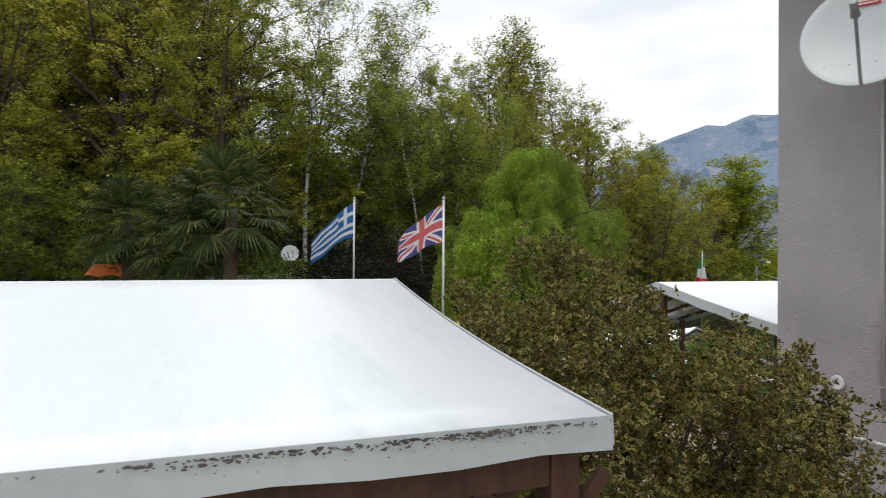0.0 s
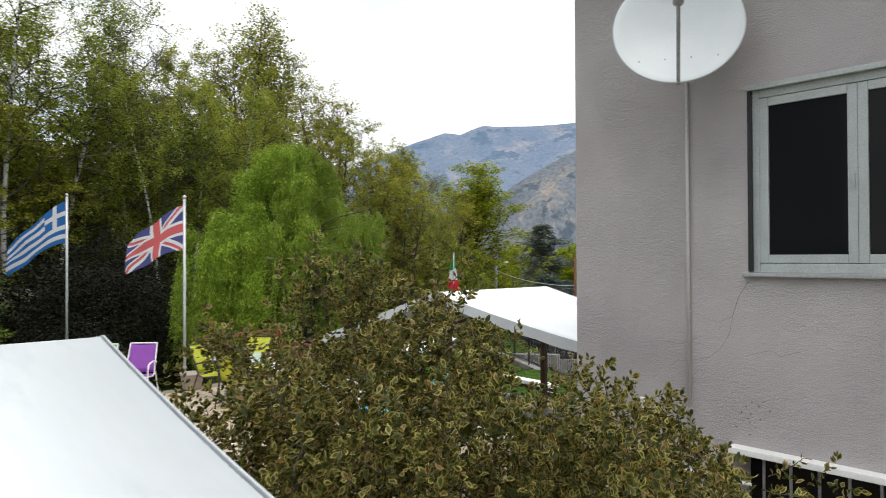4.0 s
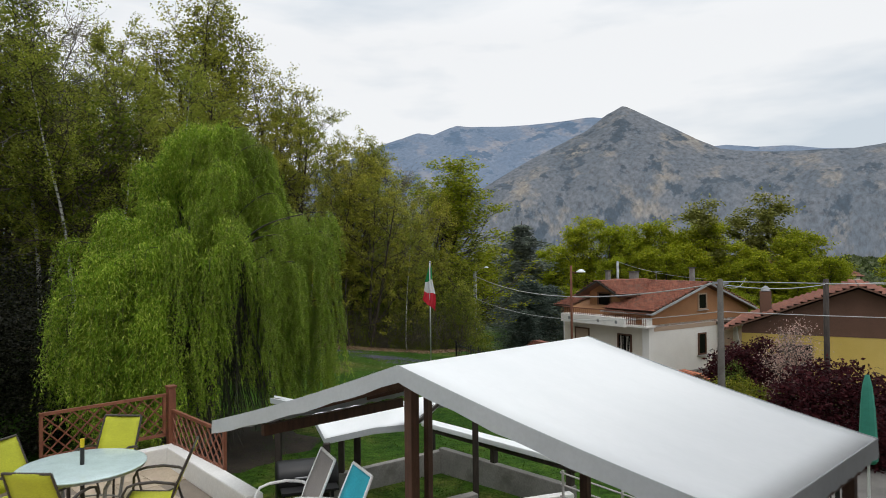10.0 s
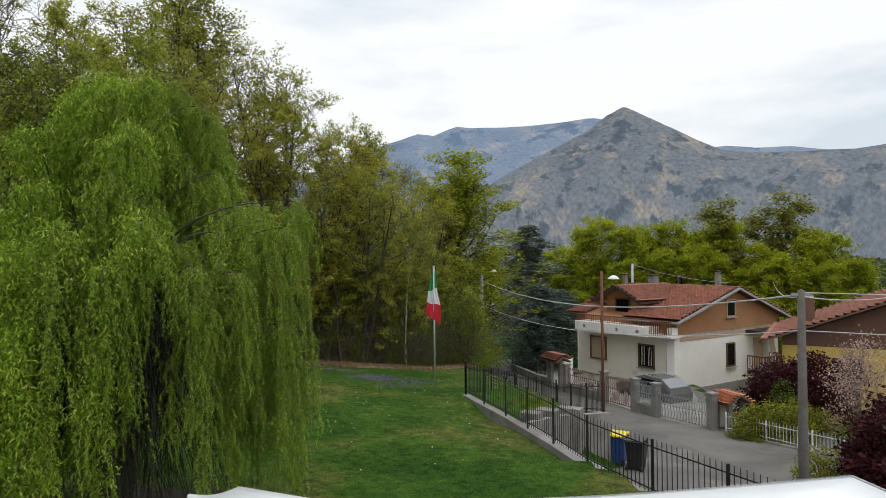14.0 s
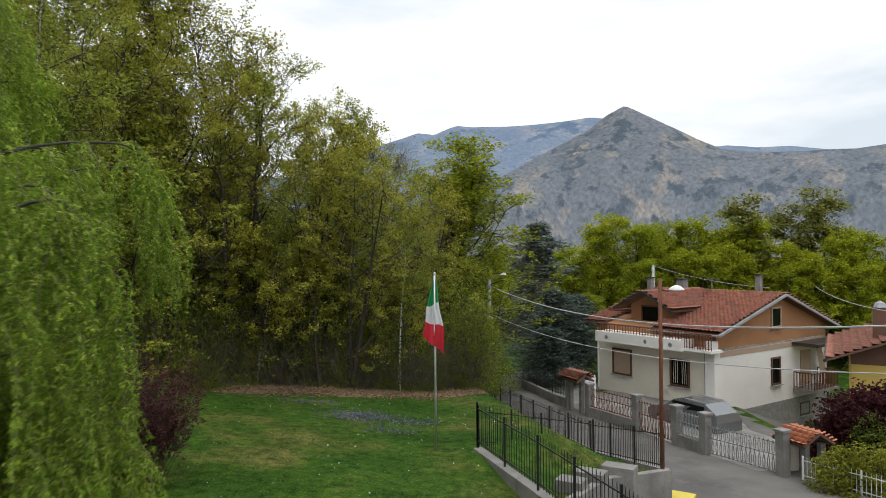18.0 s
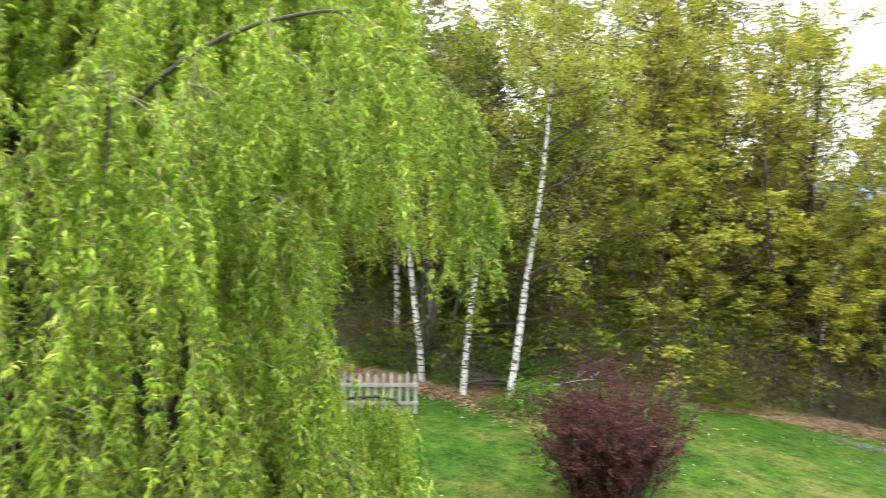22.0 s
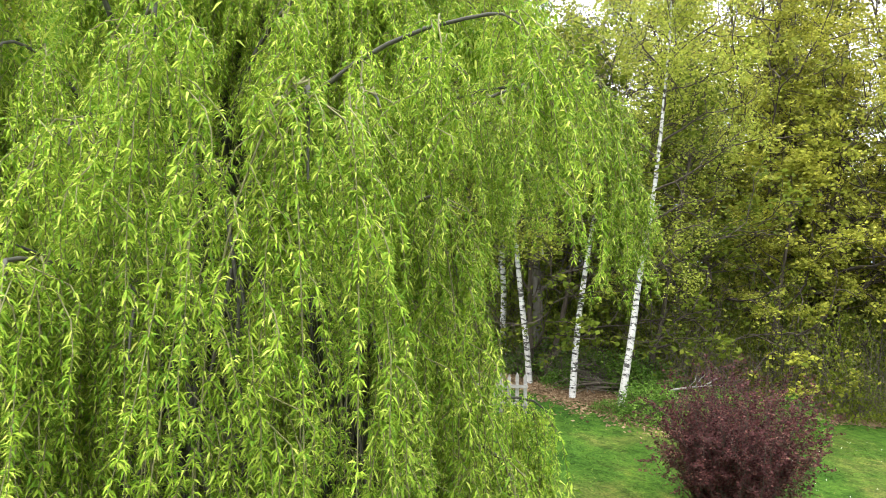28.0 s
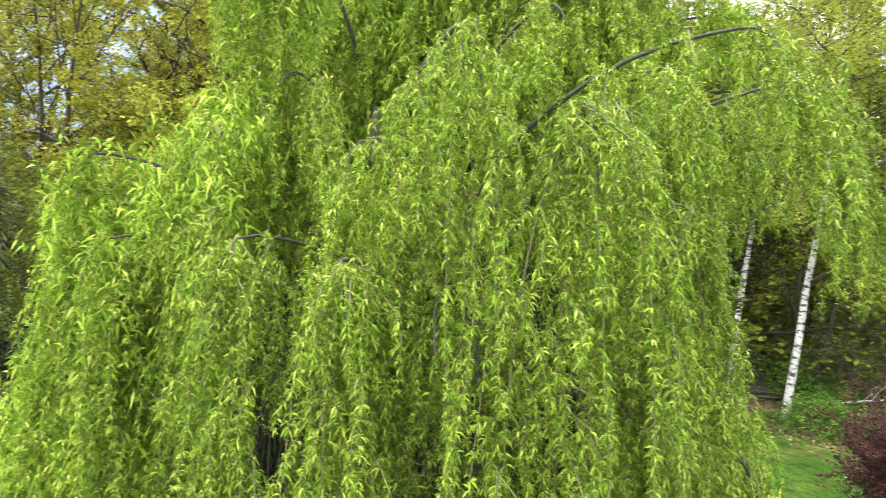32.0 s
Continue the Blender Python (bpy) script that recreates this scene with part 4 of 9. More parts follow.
for line in ([(-1.63, 2.26), (-1.55, 2.14), (-1.5, 1.98), (-1.47, 1.83), (-1.4, 1.72), (-1.31, 1.64), (-1.17, 1.6), (-1.02, 1.58), (-0.95, 1.5)], [(-1.5, 1.98), (-1.4, 1.93), (-1.27, 1.95)], [(-2.0, 1.75), (-1.86, 1.7), (-1.79, 1.74), (-1.6, 1.68)], [(-1.2, 1.78), (-1.05, 1.72), (-0.9, 1.74)]):
    bm = bmesh.new()
    tube(bm, [(0.0, y, z) for y, z in line], 0.0028, 0.0016, 4)
    part("plaster_crack", bm, M_CRACK, hotel)
rng = np.random.default_rng(88)
bm = bmesh.new()
for i in range(26):
    y, z, r = -1.62 + rng.normal() * 0.12, 1.24 + rng.normal() * 0.07, rng.uniform(0.002, 0.008)
    bm.faces.new([bm.verts.new((-0.0025, y + r * 1.5 * math.cos(a) * rng.uniform(0.6, 1.2), z + r * math.sin(a) * rng.uniform(0.6, 1.2))) for a in np.linspace(0, 2 * math.pi, 9, endpoint=False)])
part("damp_stain", bm, M_CRACK, hotel)

vent = thing("wall_vent", CORNER + E2 * 0.7 + Vector((0, 0, 1.16)) - E1 * 0.01, SITE, "round white plastic wall vent", "vent")
vm = Matrix.Rotation(radians(-90), 4, "Y")
part("rim", lathe(bmesh.new(), [(0.045, 0), (0.07, 0.0), (0.07, 0.018), (0.05, 0.024), (0.045, 0.02)], 24, vm), M_WHITEPAINT, vent, smooth=True)
for i in range(6):
    part("slat", boxes(((-0.016, 0, -0.035 + i * 0.014), (0.012, 0.09, 0.006))), M_WHITEPAINT, vent)
part("wall_pipe", tubes([(-0.03, 0.55, -0.46), (-0.03, -0.95, -0.46)], r=0.014), M_WHITEPAINT, vent)

# terrace
TERRACE = [(-11, -9), (-11, 2.0), (-8.3, 4.6), (-6.9, 6.2), (-6.06, 7.4), (-5.63, 8.02), (-5.06, 8.5), (-4.75, 9.0), (-3.95, 10.0), (-2.1, 8.1), (-0.4, 6.4), (0.9, 4.9), (1.42, 2.49), (9.0, -5.6), (7, -9)]
terrace = part("terrace", slab(TERRACE, -1.6, -0.012), M_GROUT)
tagged(terrace, "raised terrace paved with beige stone tiles", "terrace", kind="structure")


def inside(x, y, poly):
    hit = False
    for (x0, y0), (x1, y1) in zip(poly, poly[1:] + poly[:1]):
        if (y0 > y) != (y1 > y) and x < (x1 - x0) * (y - y0) / (y1 - y0) + x0:
            hit = not hit
    return hit


def low_wall(name, a, b, z0, z1, thick, material, label):
    a, b = Vector((*a, 0)), Vector((*b, 0))
    d = b - a
    ang = math.degrees(math.atan2(d.y, d.x))
    ob = part(name, box(bmesh.new(), (d.length / 2, 0, (z1 - z0) / 2), (d.length, thick, z1 - z0), bevel=0.02), material)
    ob.location, ob.rotation_euler = (a.x, a.y, z0), (0, 0, radians(ang))
    return tagged(ob, label, "wall", kind="structure")


low_wall("parapet", (-4.55, 9.25), (-3.8, 10.02), -0.02, 0.24, 0.18, M_WHITEWALL, "low whitewashed terrace parapet")
low_wall("parapet", (-3.78, 9.92), (-2.05, 8.02), -0.02, 0.25, 0.2, M_WHITEWALL, "low whitewashed terrace parapet")
low_wall("kerb", (-2.12, 8.12), (-0.4, 6.42), -0.3, 0.09, 0.2, M_WHITEWALL, "whitewashed kerb along the terrace edge")
low_wall("kerb", (-0.42, 6.4), (0.9, 4.92), -0.3, 0.09, 0.2, M_WHITEWALL, "whitewashed kerb along the terrace edge")


def lattice(a, b, z0, z1, zb1, label):
    """A wooden trellis panel between two points; its top runs from z1 at a to zb1 at b."""
    a, b = Vector((*a, 0)), Vector((*b, 0))
    d = b - a
    ln = d.length
    ob = thing("trellis", (a.x, a.y, 0), math.degrees(math.atan2(d.y, d.x)), label, "trellis", "garden trellis")
    top = lambda s: z1 + (zb1 - z1) * s / ln
    for p, q in (((0, z0), (ln, z0)), ((0, z1), (ln, zb1)), ((0.02, z0), (0.02, z1)), ((ln - 0.02, z0), (ln - 0.02, zb1))):
        bm = bmesh.new()
        tube(bm, [(p[0], 0, p[1]), (q[0], 0, q[1])], 0.027, 0.027, 4)
        part("rail", bm, M_REDWOOD, ob)
    step = 0.17
    for side in (1, -1):
        s = -2.0
        while s < ln + 2.0:
            pts = []
            for k in range(41):
                t = k / 40
                x, z = s + side * t * 1.2, z0 + t * 1.2
                if 0 <= x <= ln and z <= top(x):
                    pts.append((x, 0.008 * side, z))
            if len(pts) > 2:
                bm = bmesh.new()
                tube(bm, [pts[0], pts[-1]], 0.011, 0.011, 4)
                part("slat", bm, M_REDWOOD, ob)
            s += step
    return ob


lattice((-5.04, 8.96), (-3.95, 10.06), 0.36, 0.89, 0.91, "reddish wooden trellis on the terrace parapet")
lattice((-3.84, 10.04), (-2.68, 8.87), 0.25, 0.70, 0.70, "reddish wooden trellis on the terrace parapet")
post = thing("trellis_post", (-3.9, 10.12, -1.3), SITE, "square reddish wooden trellis post", "post")
part("shaft", box(bmesh.new(), (0, 0, 1.15), (0.1, 0.1, 2.3), bevel=0.008), M_REDWOOD, post)
part("cap", box(bmesh.new(), (0, 0, 2.315), (0.125, 0.125, 0.03), bevel=0.008), M_REDWOOD, post)


def mould_flecks(line, out, hem, seed):
    """Small irregular flecks of mould, thickest in patches along the upper edge of a hem."""
    rng = np.random.default_rng(seed)
    pts = np.array([tuple(p) for p in line])
    n = 2600
    s = rng.random(n * 3)
    s = s[rng.random(n * 3) < np.clip(0.5 + 0.5 * np.sin(s * 23 + 1) * np.sin(s * 61 + seed), 0.1, 1)][:n]
    k = len(s)
    at = np.stack([np.interp(s, np.linspace(0, 1, len(pts)), pts[:, c]) for c in range(3)], 1)
    down = np.minimum(np.abs(rng.normal(size=k)) * 0.1 + 0.02 + 0.35 * (rng.random(k) < 0.06) * rng.random(k), 0.95) * hem
    along = pts[-1] - pts[0]
    along /= np.linalg.norm(along)
    size = rng.uniform(0.0008, 0.0024, k) * (1 + 1.2 * (down < 0.25 * hem) * rng.random(k))
    bm = bmesh.new()
    for p, d, r in zip(at, down, size):
        c = p + np.array(out) * 0.0215 - np.array([0, 0, d])
        wide, ph = rng.uniform(1.0, 2.6), rng.uniform(0, 6)
        bm.faces.new([bm.verts.new(c + along * r * wide * math.cos(a) * rng.uniform(0.6, 1.2) + np.array([0, 0, 1]) * r * math.sin(a) * rng.uniform(0.6, 1.2) + along * r * 0.5 * math.sin(a + ph)) for a in np.linspace(0, 2 * math.pi, 6, endpoint=False)])
    return bm


def gable_canopy(name, ridge_a, ridge_b, eave_l, eave_r, hem, sag, label, cloth=M_PVC, hem_mat=M_HEM, posts=(), wood=M_WOOD, base=-1.38, lattice_drop=0.0):
    """A tarpaulin over a pitched timber frame. eave_l, eave_r: (run along, out, drop) of the eave's first corner from the ridge's first end."""
    a, b = Vector(ridge_a), Vector(ridge_b)
    run = Vector((b.x - a.x, b.y - a.y, 0))
    ln = run.length
    ob = thing(name, (a.x, a.y, base), math.degrees(math.atan2(run.y, run.x)), label, "gazebo")
    za = a.z - base

    def at(s, t):
        # s along the ridge, t across from one eave (-1) over the ridge (0) to the other (1)
        k, out, drop = eave_l if t > 0 else eave_r
        w = abs(t)
        dip = sag * math.sin(math.pi * w) * (0.8 + 0.2 * math.cos(s / ln * math.pi * 4))
        return Vector((s + k * w * (1 - 2 * s / ln), t * out, za - drop * w - dip))

    grid = [[at(s, t) for t in np.linspace(-1, 1, 25)] for s in np.linspace(0, ln, 13)]
    part("tarpaulin", sheet(bmesh.new(), grid, 0.006), cloth, ob, smooth=True)

    def hem_part(line, mat, out):
        rows = [[p + out * 0.012 + Vector((0, 0, 0.006)) for p in line], [p + out * 0.018 + Vector((0, 0, -hem + 0.008 * math.sin(i * 1.9))) for i, p in enumerate(line)]]
        part("hem", sheet(bmesh.new(), rows, 0.006), mat, ob)

    for ts in (np.linspace(-1, 0, 15), np.linspace(0, 1, 15)):
        hem_part([at(0, t) for t in ts], M_HEM, Vector((-1, 0, 0)))
        hem_part([at(ln, t) for t in ts], M_HEM, Vector((1, 0, 0)))
    for side in (-1, 1):
        line = [at(s, side) for s in np.linspace(0, ln, 41)]
        hem_part(line, M_HEM, Vector((0, side, 0)))
        if hem_mat is not M_HEM:
            out = Vector((0, side, 0))
            part("mould", mould_flecks(line, out, hem, 5 if side > 0 else 6), hem_mat, ob)
    part("ridge_beam", box(bmesh.new(), (ln / 2, 0, za - 0.14), (ln - 0.16, 0.07, 0.14)), wood, ob)
    for side, (k, out, drop) in ((1, eave_l), (-1, eave_r)):
        part("eave_beam", box(bmesh.new(), (ln / 2, side * (out - 0.1), za - drop - hem - 0.045), (ln - 2 * abs(k) - 0.1, 0.07, 0.12)), wood, ob)
        for s in np.linspace(0.16, ln - 0.16, 4):
            line = [at(s, side * t) - Vector((0, 0, 0.07)) for t in np.linspace(0.02, 0.96, 7)]
            bm = bmesh.new()
            tube(bm, line, 0.04, 0.04, 4)
            part("rafter", bm, wood, ob)
    if lattice_drop:
        for side, (k, out, drop) in ((1, eave_l), (-1, eave_r)):
            z1 = za - drop - hem - 0.10
            for i in range(int((ln - 0.4) / 0.3)):
                for lean in (-1, 1):
                    m = pose(0.3 + i * 0.3, side * (out - 0.1) + lean * 0.012, z1 - lattice_drop / 2, 0, lean * 45, 0)
                    part("lattice_slat", box(bmesh.new(), (0, 0, 0), (0.045, 0.02, lattice_drop * 1.41), m=m), wood, ob)
            part("lattice_rail", box(bmesh.new(), (ln / 2, side * (out - 0.1), z1 - lattice_drop), (ln - 0.4, 0.05, 0.06)), wood, ob)
    for s, t in posts:
        p = at(s * ln, t)
        h = p.z - 0.1
        part("post", box(bmesh.new(), (p.x, p.y, h / 2), (0.09, 0.09, h), bevel=0.008), wood, ob)
    return ob


gable_canopy("gazebo", (-0.30, 6.30, 1.91), (1.57, 8.22, 1.91), (-0.25, 2.9, 0.90), (0.18, 2.77, 0.56), 0.14, 0.03, "open timber gazebo under a white tarpaulin roof",
             posts=((0.05, 0.0), (0.97, 0.0), (0.05, -0.94), (0.96, -0.94), (0.96, 0.94)))
gable_canopy("gazebo", (-0.74, -1.76, 2.19), (-7.0, -8.45, 2.19), (0.16, 2.44, 0.28), (0.16, 2.44, 0.28), 0.085, 0.035, "timber gazebo with a stained, sheen-streaked white tarpaulin and mouldy hem",
             cloth=M_PVCOLD, hem_mat=M_MOULD, posts=((0.012, 0.96), (0.012, -0.96), (0.5, 0.96), (0.5, -0.96)), base=0.0, lattice_drop=0.42)
# trellis under the eave of the bar gazebo
for s0, s1 in ((0.12, 1.7), (1.75, 3.4), (3.45, 5.1)):
    p = Vector((-0.74, -1.76, 0)) + E2 * 2.40 - E1 * s0
    q = Vector((-0.74, -1.76, 0)) + E2 * 2.40 - E1 * s1
    lattice((p.x, p.y), (q.x, q.y), 0.95, 1.64, 1.64, "reddish wooden trellis below the gazebo eave")

# sagging small canopy in the lower yard
def loose_canopy():
    ob = thing("small_canopy", (-1.0, 11.4, -1.38), 0, "small sagging white canopy on dark posts", "canopy")
    o = Vector((-1.0, 11.4, -1.38))
    ridge = [Vector((-0.09, 11.05, 0.74)), Vector((-0.8, 11.22, 0.56)), Vector((-1.46, 11.37, 0.42)), Vector((-2.3, 11.7, 0.44)), Vector((-3.0, 12.06, 0.49))]
    near = [Vector((-0.56, 10.05, 0.50)), Vector((-1.1, 10.5, 0.34)), Vector((-1.95, 11.1, 0.02)), Vector((-2.34, 11.62, 0.42)), Vector((-3.05, 11.97, 0.47))]
    far = [Vector((0.40, 12.05, 0.42)), Vector((-0.4, 12.3, 0.3)), Vector((-1.2, 12.5, 0.2)), Vector((-2.0, 12.8, 0.2)), Vector((-2.8, 13.0, 0.25))]
    grid = []
    for n_, r, f in zip(near, ridge, far):
        row = []
        for t in np.linspace(-1, 1, 13):
            p = r.lerp(n_, -t) if t < 0 else r.lerp(f, t)
            row.append(p - o - Vector((0, 0, 0.05 * math.sin(math.pi * abs(t)))))
        grid.append(row)
    part("tarpaulin", sheet(bmesh.new(), grid, 0.006), M_PVC, ob, smooth=True)
    for line in (grid[0], [g[0] for g in grid], [g[-1] for g in grid]):
        part("hem", sheet(bmesh.new(), [line, [p - Vector((0, 0, 0.09)) for p in line]], 0.005), M_HEM, ob)
    for x, y, z in ((-0.5, 10.2, 0.42), (-1.9, 11.0, -0.02), (-1.5, 11.4, 0.36), (0.36, 11.9, 0.36), (-2.95, 12.1, 0.42), (-2.0, 12.7, 0.12)):
        part("post", box(bmesh.new(), (x - o.x, y - o.y, (z - o.z) / 2), (0.1, 0.1, z - o.z), bevel=0.01), M_DARKWOOD, ob)
    part("ridge_beam", tubes([grid[0][6] - Vector((0, 0, 0.06)), grid[2][6] - Vector((0, 0, 0.06)), grid[4][6] - Vector((0, 0, 0.06))], r=0.04, n=4), M_DARKWOOD, ob)
    part("gable_beam", tubes([grid[0][0] - Vector((0, 0, 0.07)), grid[0][6] - Vector((0, 0, 0.07)), grid[0][12] - Vector((0, 0, 0.07))], r=0.035, n=4), M_DARKWOOD, ob)


loose_canopy()

# low shelter with a white-covered beam, and the block walls of the yard
shelter = thing("low_shelter", (-0.56, 14.4, -1.42), math.degrees(math.atan2(-2.6, 2.56)), "low dark timber frame with a white-covered beam", "shelter")
part("beam_cover", box(bmesh.new(), (1.8, 0, 0.86), (3.75, 0.26, 0.10), bevel=0.02), M_PVC, shelter)
part("beam", box(bmesh.new(), (1.8, 0, 0.76), (3.7, 0.12, 0.09)), M_DARKWOOD, shelter)
for s in (0.1, 1.8, 3.5):
    part("post", box(bmesh.new(), (s, 0, 0.36), (0.1, 0.1, 0.72)), M_DARKWOOD, shelter)
low_wall("yard_wall", (-0.9, 10.4), (0.35, 11.3), -1.4, -0.86, 0.16, M_CONCRETE, "low grey block wall in the yard")
low_wall("yard_wall", (-0.3, 14.1), (1.95, 11.85), -1.45, -0.95, 0.14, M_CONCRETE, "low grey block wall in the yard")
low_wall("yard_wall", (0.5, 11.2), (1.9, 11.78), -1.45, -1.02, 0.16, M_WHITEWALL, "low whitewashed block wall in the yard")
low_wall("yard_wall", (-2.6, 12.2), (-0.3, 14.1), -1.45, -1.0, 0.14, M_CONCRETE, "low grey block wall in the yard")
tagged(part("yard_paving", slab([(-2.3, 8.2), (0.9, 5.0), (3.6, 7.4), (0.4, 11.1), (-1.2, 10.2)], -1.6, -1.33), M_CONCRETE), "grey concrete paving of the lower yard", "paving", kind="structure")

# covered tub
tub = thing("covered_tub", (1.25, 7.55, -1.33), SITE, "large square tub under a black plastic sheet", "hot tub")
rng = np.random.default_rng(3)
grid = []
for s in np.linspace(-1, 1, 25):
    row = []
    for t in np.linspace(-1, 1, 25):
        e = max(abs(s), abs(t))
        z = 1.12 + 0.05 * noise.fractal((s * 2.2, t * 2.2, 0.3), 1.0, 2.0, 4) if e < 0.86 else 1.1 - (e - 0.86) / 0.14 * 1.05
        row.append((s * 1.0, t * 1.05, z))
    grid.append(row)
part("sheet_cover", sheet(bmesh.new(), grid), M_TARP, tub, smooth=True)

rail = thing("white_rail_fence", (1.66, 11.3, -1.45), math.degrees(math.atan2(-3.8, 2.94)), "pale grey metal rail fence with five bars", "fence")
for z in (0.18, 0.36, 0.54, 0.72, 0.9):
    part("bar", tubes([(0, 0, z), (4.8, 0, z)], r=0.014, n=6), M_GREYPIPE, rail)
for s in (0.05, 1.2, 2.4, 3.6, 4.75):
    part("post", boxes(((s, 0, 0.47), (0.03, 0.03, 0.95))), M_GREYPIPE, rail)

box_ = thing("utility_box", (3.95, 10.0, -1.5), SITE, "grey concrete utility box with a round white lid", "utility box")
part("body", box(bmesh.new(), (0, 0, 0.3), (0.42, 0.42, 0.6), bevel=0.02), M_CONCRETE, box_)
part("lid", lathe(bmesh.new(), [(0.08, 0.6), (0.11, 0.61), (0.11, 0.66), (0.08, 0.68)], 20), M_WHITEPAINT, box_, "round white lid", smooth=True)

grill = thing("barbecue", (-2.15, 10.75, -1.36), 20, "black barrel barbecue with a closed lid", "barbecue")
bm = bmesh.new()
lathe(bm, [(0.02, -0.45), (0.24, -0.44), (0.26, -0.4), (0.26, 0.4), (0.24, 0.44), (0.02, 0.45)], 20, Matrix.Translation((0, 0, 0.92)) @ Matrix.Rotation(radians(90), 4, "Y"))
part("barrel", bm, M_BLACK, grill, smooth=True)
part("shelf", box(bmesh.new(), (0.0, -0.4, 0.86), (0.8, 0.26, 0.03)), M_BLACK, grill)
for sx, sy in ((-0.35, -0.2), (0.35, -0.2), (-0.35, 0.2), (0.35, 0.2)):
    part("leg", boxes(((sx, sy, 0.4), (0.04, 0.04, 0.8))), M_BLACK, grill)
part("handle", tubes([(-0.2, -0.3, 1.0), (0.2, -0.3, 1.0)], r=0.014), M_GALV, grill)

# ---- terrace furniture ----
def chair_frame(ob, tube_mat, fabric, recline):
    """Stacking garden chair: bent tube sides, sling seat and back. It faces local -y."""
    back_top = Vector((0, 0.32 + recline, 0.93))
    for s in (-1, 1):
        x = s * 0.27
        part("leg", tubes([(x, -0.25, 0), (x, -0.24, 0.3), (x, -0.23, 0.55), (x, -0.19, 0.62), (x, -0.1, 0.645)], r=0.013), tube_mat, ob)
        part("armrest", tubes([(x, -0.1, 0.645), (x, 0.06, 0.65), (x, 0.21, 0.62), (x * 0.93, 0.25, 0.6)], r=0.015), tube_mat, ob)
        part("leg", tubes([(x, 0.34, 0), (x * 0.97, 0.22, 0.36), (x * 0.93, 0.2, 0.44)], r=0.013), tube_mat, ob)
        part("side_rail", tubes([(x * 0.9, -0.25, 0.42), (x * 0.9, 0.1, 0.385), (x * 0.9, 0.19, 0.42), (x * 0.88, 0.25, 0.6), (x * 0.84, back_top.y, back_top.z)], r=0.013), tube_mat, ob)
    part("top_rail", tubes([(-0.227, back_top.y, back_top.z), (0.227, back_top.y, back_top.z)], r=0.013), tube_mat, ob)
    part("front_rail", tubes([(-0.243, -0.25, 0.42), (0.243, -0.25, 0.42)], r=0.013), tube_mat, ob)
    seat = [[(x, y, z - 0.012 * (1 - (x / 0.24) ** 2)) for x in np.linspace(-0.24, 0.24, 7)] for y, z in ((-0.25, 0.425), (-0.2, 0.42), (0.0, 0.4), (0.12, 0.39), (0.185, 0.42))]
    part("seat", sheet(bmesh.new(), seat, 0.006), fabric, ob, smooth=True)
    back = []
    for t in np.linspace(0, 1, 7):
        y, z = 0.195 + (back_top.y - 0.195) * t ** 1.1, 0.44 + (back_top.z - 0.44) * t
        back.append([(x, y + 0.02 * (1 - (x / 0.225) ** 2), z) for x in np.linspace(-0.228, 0.228, 7)])
    part("backrest", sheet(bmesh.new(), back, 0.006), fabric, ob, smooth=True)
    return ob


def chair(loc, facing, tube_mat, fabric, label, group="terrace chairs"):
    ob = thing("garden_chair", (loc[0], loc[1], 0.0), facing, label, "chair", group)
    return chair_frame(ob, tube_mat, fabric, 0.08)


LIME = "lime-green mesh garden chair with a dark tube frame"
lime = chair((-3.6, 6.98), 178, M_BROWNTUBE, M_LIME, LIME, "chairs round the table")
for x, y, rz in ((-4.24, 7.56, 78), (-2.9, 7.46, -74), (-3.9, 8.36, -4)):
    c = copy_thing(lime, pose(x, y, 0, 0, 0, rz))
    c["label"] = LIME
chair((-5.56, 7.3), 10, M_WHITEPAINT, M_PURPLE, "purple mesh garden chair with a white tube frame")
chair((-6.2, 7.1), 6, M_WHITEPAINT, M_GREENFAB, "green mesh garden chair with a white tube frame")
chair((-1.43, 7.0), -62, M_WHITEPAINT, M_GREYFAB, "grey mesh garden chair with a white tube frame")
chair((-1.02, 6.52), -60, M_WHITEPAINT, M_TURQ, "turquoise mesh garden chair with a white tube frame")

table = thing("round_table", (-3.66, 7.52, 0), 12, "round frosted-glass garden table with splayed dark legs", "table")
part("tabletop", lathe(bmesh.new(), [(0.02, 0.755), (0.56, 0.755), (0.585, 0.76), (0.59, 0.768), (0.585, 0.776), (0.56, 0.78), (0.02, 0.78)], 56), M_TABLEGLASS, table, smooth=True)
part("rim", lathe(bmesh.new(), [(0.55, 0.735), (0.575, 0.735), (0.575, 0.754), (0.55, 0.754)], 56), M_GALV, table)
for kx, ky in ((1, 1), (1, -1), (-1, 1), (-1, -1)):
    part("leg", tubes([(kx * 0.36, ky * 0.36, 0), (kx * 0.27, ky * 0.27, 0.3), (kx * 0.3, ky * 0.3, 0.6), (kx * 0.38, ky * 0.38, 0.74)], r=0.018), M_GALV, table)
part("ring", tubes([(0.27 * math.sqrt(2) * math.cos(a), 0.27 * math.sqrt(2) * math.sin(a), 0.3) for a in np.linspace(0, 2 * math.pi, 25)], r=0.009), M_GALV, table)
table.scale = (1.03, 1.03, 0.93)
stand = thing("parasol_stand", (-3.66, 7.52, 0), 0, "round parasol foot with a short black pole", "parasol stand")
part("foot", lathe(bmesh.new(), [(0.02, 0.0), (0.24, 0.0), (0.26, 0.03), (0.24, 0.08), (0.1, 0.12), (0.04, 0.13)], 28), M_CONCRETE, stand, smooth=True)
part("pole", tubes([(0, 0, 0.1), (0, 0, 0.9)], r=0.022), M_BLACK, stand)
